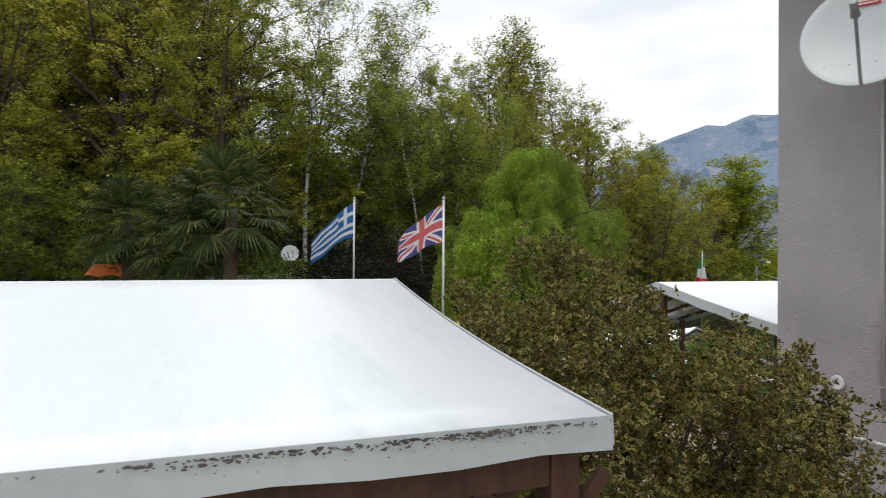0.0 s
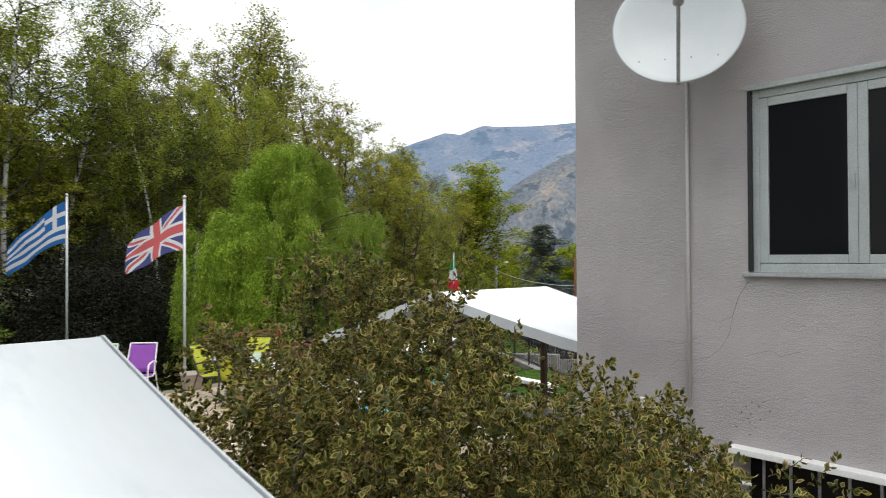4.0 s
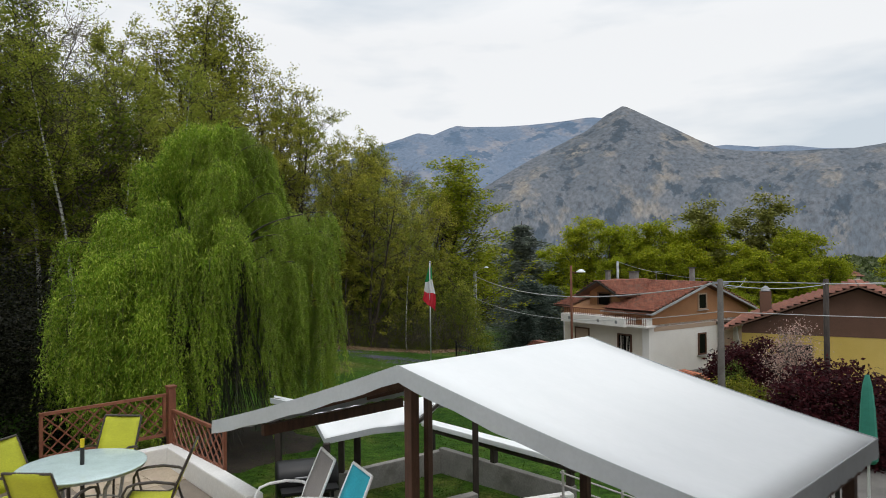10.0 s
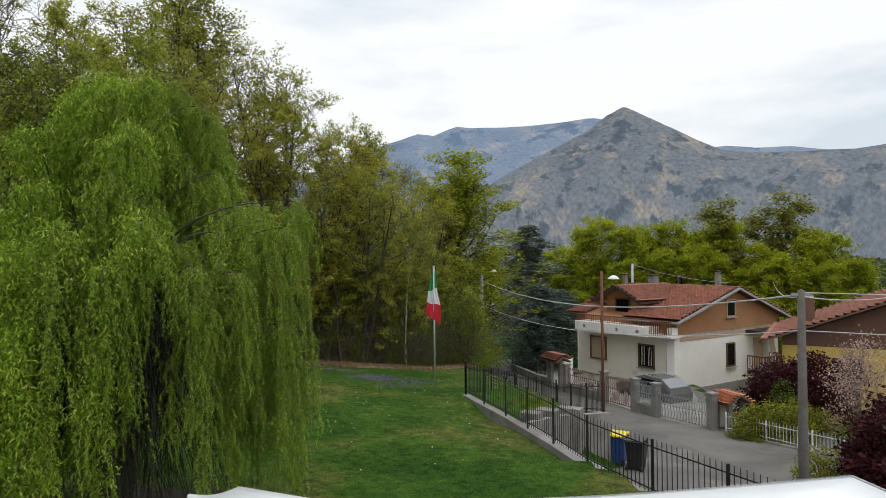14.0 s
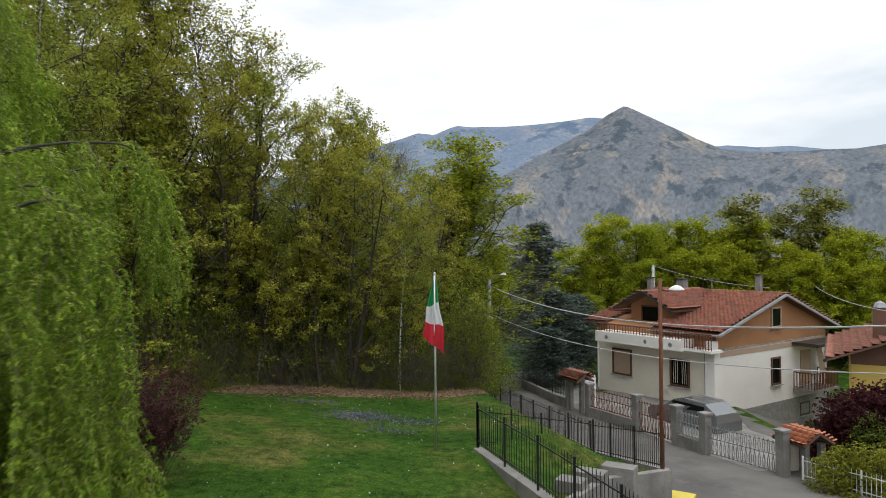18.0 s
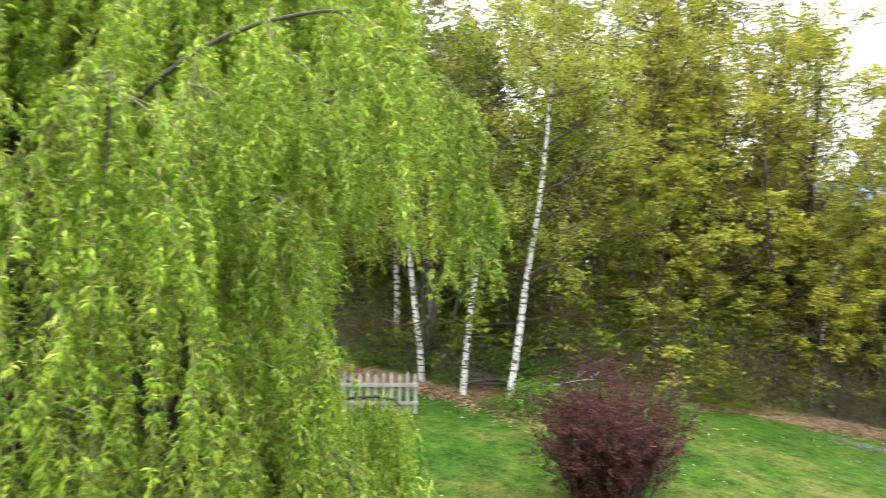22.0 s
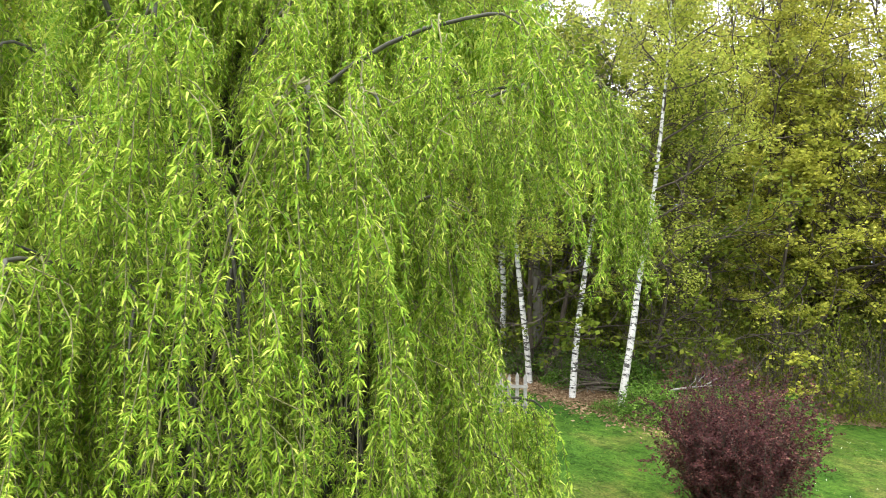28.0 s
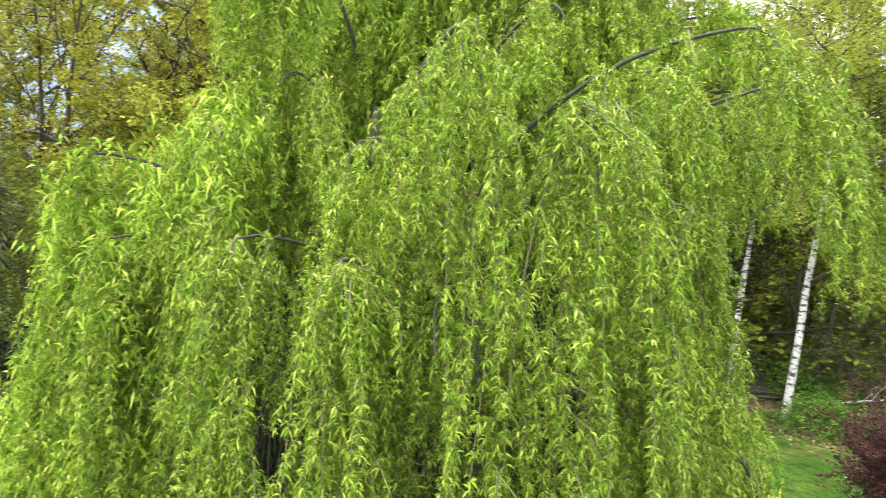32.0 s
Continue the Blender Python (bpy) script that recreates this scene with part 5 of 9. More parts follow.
part("sleeve", tubes([(0, 0, 0.895), (0, 0, 0.985)], r=0.021), M_YELLOWPL, stand, "yellow sleeve")

lounger = thing("sun_lounger", (-0.42, 5.5, 0), -66, "turquoise reclining lounger with a dark folding frame", "lounger")
prof = [(-0.95, 0.36), (-0.5, 0.34), (-0.1, 0.33), (0.08, 0.36), (0.18, 0.46), (0.28, 0.66), (0.36, 0.83)]
part("sling", sheet(bmesh.new(), [[(x, y, z) for x in np.linspace(-0.26, 0.26, 5)] for y, z in prof], 0.012), M_TURQ, lounger, smooth=True)
for s in (-1, 1):
    part("side_tube", tubes([(s * 0.28, y, z) for y, z in prof], r=0.013), M_BROWNTUBE, lounger)
    part("leg", tubes([(s * 0.3, -0.6, 0.34), (s * 0.3, -0.75, 0.0)], r=0.013), M_BROWNTUBE, lounger)
    part("leg", tubes([(s * 0.3, 0.05, 0.34), (s * 0.3, 0.3, 0.0)], r=0.013), M_BROWNTUBE, lounger)
    part("armrest", tubes([(s * 0.31, -0.2, 0.55), (s * 0.31, 0.3, 0.58)], r=0.017), M_BLACK, lounger)

pot = thing("plant_pot", (-5.0, 8.25, 0), 0, "pale round flower pot on the terrace", "flower pot")
part("bowl", lathe(bmesh.new(), [(0.13, 0), (0.17, 0.02), (0.2, 0.26), (0.22, 0.28), (0.22, 0.31), (0.19, 0.31), (0.18, 0.27), (0.02, 0.26)], 24), M_TERRACOTTA, pot, smooth=True)


def rosette(loc, n, length, width, leaf, label, name="yucca", trunk=0.3):
    ob = thing(name, loc, 0, label, "plant")
    rng = np.random.default_rng(int(abs(loc[0] * 100)))
    part("stem", tubes([(0, 0, 0), (0, 0, trunk)], r=0.05), M_PALMBARK, ob)
    v, f = [], []
    for i in range(n):
        az, up = rng.uniform(0, 6.28), rng.uniform(-0.3, 1.4)
        d = np.array([math.cos(az) * math.cos(up), math.sin(az) * math.cos(up), math.sin(up)])
        s = np.array([-math.sin(az), math.cos(az), 0]) * width
        ln = length * rng.uniform(0.7, 1.1)
        pts = [np.array([0, 0, trunk]) + d * ln * t - np.array([0, 0, 0.25 * ln * t * t]) for t in (0.05, 0.5, 1.0)]
        k = len(v)
        v += [pts[0] - s * 0.4, pts[0] + s * 0.4, pts[1] + s, pts[1] - s, pts[2] + s * 0.05, pts[2] - s * 0.05]
        f += [(k, k + 1, k + 2, k + 3), (k + 3, k + 2, k + 4, k + 5)]
    part("leaves", mesh_np("leaves", v, f), leaf, ob)
    return ob


rosette((-7.0, 9.2, -1.2), 70, 0.5, 0.016, L_PALE, "spiky dried yucca beside the terrace", trunk=1.5)

parasol = thing("closed_parasol", (6.3, 11.3, -1.45), 0, "closed green garden parasol", "parasol")
part("pole", tubes([(0, 0, 0), (0, 0, 2.35)], r=0.02), M_WHITEPAINT, parasol)
part("canopy", lathe(bmesh.new(), [(0.03, 2.38), (0.07, 2.2), (0.1, 1.9), (0.12, 1.5), (0.13, 1.1), (0.1, 1.05), (0.03, 1.1)], 10), plain("green_parasol_cloth", (0.05, 0.3, 0.22), 0.8), parasol)

# ---- flags ----
def flag_cloth(w, h, droop, limp, seed):
    """A cloth on a pole at its origin; it flies along +x, sinks by droop at its end, or hangs limp (0 to 1)."""
    rng = np.random.default_rng(seed)
    nx, ny = 34, 18
    ph = rng.uniform(0, 6)
    v, uv = [], []
    for i in range(nx + 1):
        u = i / nx
        for j in range(ny + 1):
            q = j / ny
            x = w * u * (1 - 0.25 * limp) * (1 - limp * 0.5)
            sink = droop * u ** 1.3 + limp * w * u * 0.92 * (0.75 + 0.35 * q)
            amp = 0.07 * u ** 0.7 * (1 + limp)
            y = amp * math.sin(u * 8.5 + q * 1.8 + ph) + 0.035 * u * math.sin(u * 17 - q * 4 + ph)
            z = h * (1 - (1 - q) * (1 - 0.3 * u)) - sink + 0.03 * u * math.sin(q * 7 + u * 6)
            v.append((x + 0.02 * math.sin(q * 9) * u, y, z))
            uv.append((u, q))
    f = [(i * (ny + 1) + j, (i + 1) * (ny + 1) + j, (i + 1) * (ny + 1) + j + 1, i * (ny + 1) + j + 1) for i in range(nx) for j in range(ny)]
    me = mesh_np("cloth", v, f)
    layer = me.uv_layers.new(name="UVMap")
    idx = np.zeros(len(me.loops), np.int32)
    me.loops.foreach_get("vertex_index", idx)
    layer.data.foreach_set("uv", np.array(uv, np.float32)[idx].ravel())
    return me


def limp_cloth(length, wide, seed):
    """A cloth that hangs from its upper corner down the pole in soft folds."""
    rng = np.random.default_rng(seed)
    nd, nc, ph = 30, 14, rng.uniform(0, 6)
    v, uv = [], []
    for i in range(nd + 1):
        d = i / nd
        for j in range(nc + 1):
            c = 2 * j / nc - 1
            half = 0.05 + wide * (0.55 * min(1, d * 1.6) + 0.45 * d)
            x = half * c - 0.04 - 0.02 * d + 0.02 * math.sin(d * 9 + ph)
            y = 0.05 * (0.4 + d) * math.sin(c * 5 + d * 3 + ph) + 0.03 * math.sin(c * 9 - d * 5)
            z = -length * d * (1 - 0.12 * (1 - c) * d) + 0.02 * math.sin(c * 4)
            v.append((x, y, z))
            uv.append((min(0.99, max(0.01, d * 1.1 - 0.05 + 0.09 * c * (1 - d))), 0.5))
    f = [(i * (nc + 1) + j, (i + 1) * (nc + 1) + j, (i + 1) * (nc + 1) + j + 1, i * (nc + 1) + j + 1) for i in range(nd) for j in range(nc)]
    me = mesh_np("cloth", v, f)
    layer = me.uv_layers.new(name="UVMap")
    idx = np.zeros(len(me.loops), np.int32)
    me.loops.foreach_get("vertex_index", idx)
    layer.data.foreach_set("uv", np.array(uv, np.float32)[idx].ravel())
    return me


def flagpole(x, y, top, base, kind, w, h, heading, droop, limp, label, seed):
    ob = thing("flagpole", (x, y, base), 0, label, "flag")
    ln = top - base
    part("pole", tubes([(0, 0, -0.2), (0, 0, ln * 0.5), (0, 0, ln)], r=0.028), M_ALU, ob, smooth=True)
    part("finial", lathe(bmesh.new(), [(0.01, ln), (0.032, ln + 0.01), (0.036, ln + 0.04), (0.02, ln + 0.07), (0.004, ln + 0.075)], 12), M_ALU, ob, smooth=True)
    for z in (ln * 0.33, ln * 0.66):
        part("joint", lathe(bmesh.new(), [(0.027, z), (0.033, z + 0.005), (0.033, z + 0.05), (0.027, z + 0.055)], 12), M_ALU, ob)
    c = part("cloth", limp_cloth(w * 1.22, 0.2, seed) if limp else flag_cloth(w, h, droop, limp, seed), flag_material(kind), ob, smooth=True)
    c.location, c.rotation_euler = (0.03 * math.cos(radians(heading)), 0.03 * math.sin(radians(heading)), ln - 0.12 - (0 if limp else h)), (0, 0, radians(heading))
    return ob


flagpole(-5.22, 8.42, 3.57, -1.25, "crossed", 1.3, 0.85, 166, 0.72, 0.0, "crossed red, white and blue flag flying on an aluminium pole", 4)
flagpole(-9.21, 10.93, 3.88, -1.2, "nine_stripes_and_cross", 1.3, 0.95, 185, 1.05, 0.0, "blue and white striped flag flying on an aluminium pole", 9)
flagpole(-1.25, 27.49, 2.52, -1.80, "three_stripes", 1.45, 0.95, 2, 0.0, 0.9, "limp green, white and red flag on an aluminium pole", 2)

# ---- the bush beside the gazebo ----
def evergreen_bush():
    loc = (0.3, -0.98, 0.0)
    ob = thing("evergreen_bush", loc, 0, "large variegated evergreen bush with yellow-edged leaves", "bush")
    rng = np.random.default_rng(21)
    wood = Wood(5)
    R = np.array([2.05, 1.66, 2.4])
    lump = rng.normal(size=(22, 3))
    lump[:, 2] = np.abs(lump[:, 2]) * 0.8
    lump /= np.linalg.norm(lump, axis=1)[:, None]
    pos, axis = [], []
    # boughs' ends as clumps, each a spray of short sprigs closing in a rosette of leaves
    for i in range(860):
        d = rng.normal(size=3)
        d[2] = abs(d[2]) * 0.9 - 0.15
        d /= np.linalg.norm(d)
        bulge = 0.82 + 0.2 * np.max(np.clip((lump @ d - 0.78) / 0.22, 0, 1))
        c = d * R * bulge * (rng.uniform(0.55, 0.75) if i % 3 == 0 else rng.uniform(0.76, 0.94) if i % 5 else rng.uniform(0.94, 1.0))
        if c[2] < 0.1:
            continue
        wide = rng.uniform(0.12, 0.23)
        for j in range(rng.integers(9, 19)):
            way = d * rng.uniform(0.3, 1.2) + np.array([0, 0, 0.3]) + rng.normal(size=3) * 0.62
            way /= np.linalg.norm(way)
            ln = wide * rng.uniform(0.7, 1.35)
            root = c + rng.normal(size=3) * wide * 0.42 - way * ln * 0.5
            if root[2] < 0.05:
                continue
            line = bent(rng, root, way, ln, 4, 0.13, 0.03)
            if j % 3 == 0:
                wood.limb(line, 0.003, 0.001)
            m = rng.integers(14, 22)
            t = np.sort(1.0 - rng.uniform(0.0, 0.92, m) ** 1.6)
            p = np.stack([np.interp(t, np.linspace(0, 1, 5), line[:, q]) for q in range(3)], 1)
            out = np.cross(way, rng.normal(size=(m, 3)))
            out /= np.linalg.norm(out, axis=1)[:, None]
            a = out * 0.8 + way * (0.1 + 1.1 * t[:, None] ** 3 * rng.uniform(0.4, 1.0, (m, 1)))
            pos.append(p)
            axis.append(a / np.linalg.norm(a, axis=1)[:, None])
    for i in range(16):
        az = i * 0.4
        wood.limb(bent(rng, (math.cos(az) * 0.15, math.sin(az) * 0.15, 0), np.array([math.cos(az) * 0.5, math.sin(az) * 0.5, 0.8]), 1.7, 5, 0.12, 0.02), 0.03, 0.008)
    pos, axis = np.concatenate(pos), np.concatenate(axis)
    k = len(pos)
    side = np.cross(axis, rng.normal(size=(k, 3)))
    side /= np.linalg.norm(side, axis=1)[:, None]
    up = np.cross(side, axis)
    ln = rng.uniform(0.024, 0.047, (k, 1))
    wd = ln * rng.uniform(0.42, 0.56, (k, 1))
    base, tip = pos, pos + axis * ln
    c = pos + axis * ln * 0.5
    rim = [base, c + side * wd * 0.5 + up * wd * 0.14, c + axis * ln * 0.3 + side * wd * 0.34 + up * wd * 0.1, tip - up * ln * 0.08,
           c + axis * ln * 0.3 - side * wd * 0.34 + up * wd * 0.1, c - side * wd * 0.5 + up * wd * 0.14, c]
    v = np.stack(rim, 1).reshape(-1, 3)
    o = np.arange(k, dtype=np.int32)[:, None] * 7
    f = np.concatenate([np.stack([o[:, 0] + a, o[:, 0] + b, o[:, 0] + 6], 1) for a, b in ((0, 1), (1, 2), (2, 3), (3, 4), (4, 5), (5, 0))])
    me = mesh_np("foliage", v, f)
    e = me.attributes.new("edge", "FLOAT", "POINT")
    e.data.foreach_set("value", np.tile(np.array([1, 1, 1, 1, 1, 1, 0], np.float32), k))
    part("foliage", me, L_VARIEG, ob)
    tagged(part("twig", wood.mesh("twig"), M_BARK, ob), kind="stuff")


evergreen_bush()

# ---- weeping willow ----
def weeping_willow(x, y, height):
    """Boughs that rise from a stout trunk and arch over; from the arch and its side twigs hang long shoots, so that each bough carries a rounded sleeve of its own with shade between the sleeves."""
    z0 = float(ground_z(x, y))
    ob = thing("weeping_willow", (x, y, z0), 0, "large weeping willow with fresh yellow-green hanging shoots", "tree")
    rng = np.random.default_rng(12)
    trunk = Wood(10)
    trunk.limb(bent(rng, (0, 0, -0.3), (0.08, 0.05, 1), 3.0, 6, 0.05, 0.05), 0.36, 0.24)
    for i in range(5):
        az = 1.3 * i + 0.4
        trunk.limb(bent(rng, (0.1 * math.cos(az), 0.1 * math.sin(az), 2.0 + 0.15 * i), np.array([math.cos(az) * 0.32, math.sin(az) * 0.32, 1.0]), height * 0.34, 7, 0.1, 0.02), 0.11, 0.03)
    part("trunk", trunk.mesh("trunk"), M_GREYBARK, ob, smooth=True)
    twigs = Wood(3)
    pos, axes, size = [], [], []

    def shoot(p, o, ln, near, close):
        kick, wav, ph = rng.uniform(0.03, 0.17), rng.uniform(0.01, 0.035), rng.uniform(0, 6)
        n = max(4, int(ln / 0.3))
        t = np.linspace(0, 1, n + 1)
        e = 1 - np.exp(-5 * t)
        line = np.stack([p[0] + o[0] * kick * e + wav * np.sin(4 * t + ph), p[1] + o[1] * kick * e + wav * np.cos(3.3 * t + ph), p[2] - ln * t + (0.05 + 0.35 * kick) * np.sin(np.pi * np.minimum(1, 0.4 * t / 0.12 / max(ln, 0.5)))], 1)
        drift = rng.normal(size=2) * 0.1 * ln
        line[:, 0] += drift[0] * t
        line[:, 1] += drift[1] * t
        twigs.limb(line, 0.003, 0.0012)
        per = 12 if close else 6
        m = int(ln / (0.042 if close else 0.085)) + 2
        node = np.linspace(0.02, 1, m) + rng.normal(size=m) * 0.012
        q = np.repeat(node, per) + rng.normal(size=m * per) * 0.006 / max(ln, 0.2)
        pts = np.stack([np.interp(q, t, line[:, c]) for c in range(3)], 1)
        az = rng.uniform(0, 2 * np.pi, m * per)
        a = np.stack([np.cos(az), np.sin(az), rng.uniform(-1.2, 0.75, m * per)], 1)
        pos.append(pts)
        axes.append(a / np.linalg.norm(a, axis=1)[:, None])
        size.append(rng.uniform(0.021, 0.047, m * per) * (1 - 0.3 * q.clip(0, 1) ** 3) * (1.0 if close else 1.9))

    def tuft(p, wide):
        k = rng.integers(12, 24)
        a = rng.normal(size=(k, 3)) * np.array([1, 1, 0.7]) + np.array([0, 0, -0.45])
        pos.append(p + rng.normal(size=(k, 3)) * np.array([0.5, 0.5, 0.75]) * wide)
        axes.append(a / np.linalg.norm(a, axis=1)[:, None])
        size.append(rng.uniform(0.05, 0.095, k))

    # each bough: bearing in degrees, distance of its crest from the trunk, height of the crest, length and half-width of its sleeve
    boughs = [(-6, 2.95, 4.62, 3.4, 0.3), (4, 2.45, 4.75, 0.9, 0.18), (12, 2.8, 5.1, 0.95, 0.24), (32, 2.85, 5.05, 1.1, 0.22), (19, 2.2, 5.1, 0.9, 0.18), (-15.5, 2.75, 4.95, 2.0, 0.11), (-17, 2.6, 3.9, 2.6, 0.1),
              (-24, 2.3, 4.55, 1.3, 0.14), (-25, 2.75, 4.0, 1.6, 0.09), (-36, 2.5, 4.1, 2.7, 0.17), (-48, 2.05, 4.7, 1.5, 0.2), (-42, 1.65, 5.05, 1.2, 0.2), (-60, 2.35, 4.1, 2.6, 0.2), (36, 1.8, 4.3, 2.4, 0.18),
              (-74, 2.3, 4.6, 2.2, 0.26), (-88, 2.2, 4.3, 2.4, 0.26), (-80, 2.3, 3.4, 2.9, 0.24), (-69, 1.8, 5.2, 1.4, 0.24), (-95, 1.95, 5.15, 1.5, 0.24), (-104, 2.3, 4.0, 2.9, 0.26),
              (11, 2.6, 4.3, 3.4, 0.24), (0, 1.5, 3.9, 2.6, 0.2), (26, 1.7, 3.9, 2.7, 0.2), (17, 2.7, 3.1, 2.5, 0.22), (21, 2.35, 3.6, 2.9, 0.2), (47, 2.45, 3.1, 2.5, 0.22), (56, 2.3, 2.7, 2.2, 0.2), (36, 2.5, 2.6, 2.1, 0.2), (8, 1.75, 5.5, 1.3, 0.2), (-9, 1.35, 5.7, 1.3, 0.2), (22, 1.6, 5.9, 1.3, 0.2)]
    for h, r, many in ((7.35, 0.25, 4), (6.95, 0.75, 8), (6.4, 1.15, 10), (5.75, 1.5, 11), (6.5, 0.4, 4), (6.0, 0.8, 6), (5.2, 1.0, 6), (5.0, 2.0, 12), (4.2, 2.25, 13), (3.3, 2.35, 13), (2.5, 2.2, 11), (4.6, 1.2, 5), (3.2, 1.4, 6), (2.4, 1.2, 5)):
        for i in range(many):
            az = 360.0 * (i + rng.uniform(-0.3, 0.3)) / many + h * 77
            az = (az + 205) % 360 - 205
            if -66 < az < 46 and h < 5.3 and r > 1.6:
                continue
            if -52 < az < -14 and h < 4.9:
                continue
            if 95 < az < 155 and i % 2:
                continue
            r2 = r * rng.uniform(0.86, 1.1) * (0.78 if 25 < az < 100 and h < 4.5 else 1.0)
            h2 = h + rng.uniform(-0.3, 0.3)
            boughs.append((az, r2, h2, rng.uniform(0.85, 1.5) if h > 4.5 else 1.1 if 38 < az < 85 and h > 3 else max(1.2, h2 - rng.uniform(0.2, 1.0)), rng.uniform(0.15, 0.3)))
    for az, r, h, drop, wide in boughs:
        near, close = -130 < az < 60, -80 < az < 50
        a = radians(az)
        out, across = np.array([math.cos(a), math.sin(a), 0]), np.array([-math.sin(a), math.cos(a), 0])
        root = np.array([0, 0, max(1.2, min(h - 1.3, 0.62 * h))]) + out * 0.12
        bias = 0.12 * rng.normal()
        swing, reach = rng.normal() * 0.12, rng.uniform(0.22, 0.42)
        # the crown's top stands off the trunk
        set_off = np.array([0.2, 0.8, 0]) * smoothstep(4.4, 5.6, h) * (0.0 if -66 < az < 46 and r > 1.5 else 1.0)
        up = np.linspace(0, 1, 11)
        rise = [root + (out * r + set_off - out * 0.12) * t + across * swing * math.sin(math.pi * t) * r + np.array([0, 0, (h - root[2]) * math.sin(t * math.pi / 2) ** 0.9]) for t in up]
        fall = [set_off + out * (r + reach * math.sin(t * math.pi / 2) ** 0.8) + across * bias * t + np.array([0, 0, h - 0.95 * drop * t ** 1.7]) for t in np.linspace(0, 1, 11)[1:]]
        pts = np.array(rise + fall) + rng.normal(size=(21, 3)) * 0.006
        steps = np.linspace(0, 1, 21)
        bough = Wood(6)
        thick = rng.uniform(0.017, 0.03)
        round_ = np.stack([np.interp(np.linspace(0, 20, 81), np.arange(21), pts[:, c]) for c in range(3)], 1)
        for _ in range(3):
            round_[1:-1] = 0.25 * round_[:-2] + 0.5 * round_[1:-1] + 0.25 * round_[2:]
        bough.limb(round_[:52:3], thick, 0.004)
        part("bough", bough.mesh("bough"), M_WILLOWBARK, ob, smooth=True)
        # secondary boughs leave the arch near its crest and fall on their own, set with short shoots in tufts; long shoots hang between them
        for j in range(5 if near else 3):
            lean = (j - 2 + rng.uniform(-0.4, 0.4)) * 0.5 * wide if near else (j - 1) * 0.8 * wide
            t0 = rng.uniform(0.36, 0.56)
            p = np.array([np.interp(t0, steps, pts[:, c]) for c in range(3)])
            far, down = rng.uniform(0.08, 0.3), drop * (1.0 if j == 2 else rng.uniform(0.4, 0.95))
            down = min(down, p[2] - 0.3)
            u = np.linspace(0, 1, 9)
            bend = np.sin(u * np.pi / 2) ** 0.7
            line = p + np.outer(bend, across * lean * 1.3 + out * far) + np.stack([0 * u, 0 * u, 0.05 * np.sin(np.pi * np.minimum(1, 3 * u)) - down * u ** 1.35], 1) + rng.normal(size=(9, 3)) * 0.012
            twigs.limb(line, 0.005, 0.002)
            for k in range(0 if close and az > -45 else int((30 if az < 60 else 16) * (0.3 + down) * (0.6 if close else 1.0))):
                u0 = rng.uniform(0, 1)
                q = np.array([np.interp(u0, u, line[:, c]) for c in range(3)]) + rng.normal(size=3) * np.array([0.08, 0.08, 0.03])
                tuft(q, rng.uniform(0.07, 0.14))
            for k in range(int(24 * (0.4 + down)) if close else 0):
                u0 = rng.uniform(0, 1) ** 0.9
                u0 = (np.round(u0 * 9) / 9 + rng.normal() * 0.03 + 0.05 * (j % 2)) if rng.random() < 0.7 else u0
                u0 = min(1.0, max(0.0, u0))
                q = np.array([np.interp(u0, u, line[:, c]) for c in range(3)]) + rng.normal(size=3) * np.array([0.03, 0.03, 0.02])
                az2 = rng.uniform(0, 6.28)
                way = 0.6 * out[:2] + np.array([math.cos(az2), math.sin(az2)])
                shoot(q, way / np.linalg.norm(way), min(rng.uniform(0.16, 0.5), max(0.15, q[2] - 0.2)), near, close)
        for j in range(6 if close else 5):
            t = rng.uniform(0.4, 0.85)
            p = np.array([np.interp(t, steps, pts[:, c]) for c in range(3)]) + across * rng.normal() * wide * 0.6 + rng.normal(size=3) * 0.03
            shoot(p, out[:2], min(max(0.3, p[2] - 0.22), drop * rng.uniform(0.4, 1.0)), near, close)
    # bare old twigs hang within the crown, added to darken its gaps
    old = Wood(4)
    for i in range(1000):
        az, r, top = rng.uniform(0, 6.28), 1.75 * rng.random() ** 0.6, rng.uniform(1.8, 4.3)
        old.limb(bent(rng, (math.cos(az) * r, math.sin(az) * r, top), np.array([math.cos(az) * 0.15 + rng.normal() * 0.12, math.sin(az) * 0.15 + rng.normal() * 0.12, -1.0]), min(top - 0.3, rng.uniform(1.0, 2.6)), 4, 0.08, 0.0), 0.011, 0.005)
    tagged(part("bare_twig", old.mesh("bare_twig"), M_WILLOWBARK, ob, "dark bare inner twigs added to darken the crown's gaps"), kind="stuff")
    pos, axes, ln = np.concatenate(pos), np.concatenate(axes), np.concatenate(size)[:, None]
    k = len(pos)
    side = np.cross(axes, rng.normal(size=(k, 3)) * 0.6 + np.array([0, 0, 1.0]))
    side /= np.linalg.norm(side, axis=1)[:, None] + 1e-9
    mid = pos + axes * ln * 0.45
    tip = pos + axes * ln + np.array([0, 0, -0.38]) * ln
    v = np.stack([pos, mid + side * ln * 0.1, tip, mid - side * ln * 0.1], 1).reshape(-1, 3)
    tagged(part("hanging_twig", twigs.mesh("twig"), M_TWIG, ob), kind="stuff")
    tagged(part("foliage", mesh_np("foliage", v, np.arange(4 * k, dtype=np.int32).reshape(-1, 4)), L_WILLOW, ob), kind="stuff")


weeping_willow(-5.72, 15.32, 7.55)

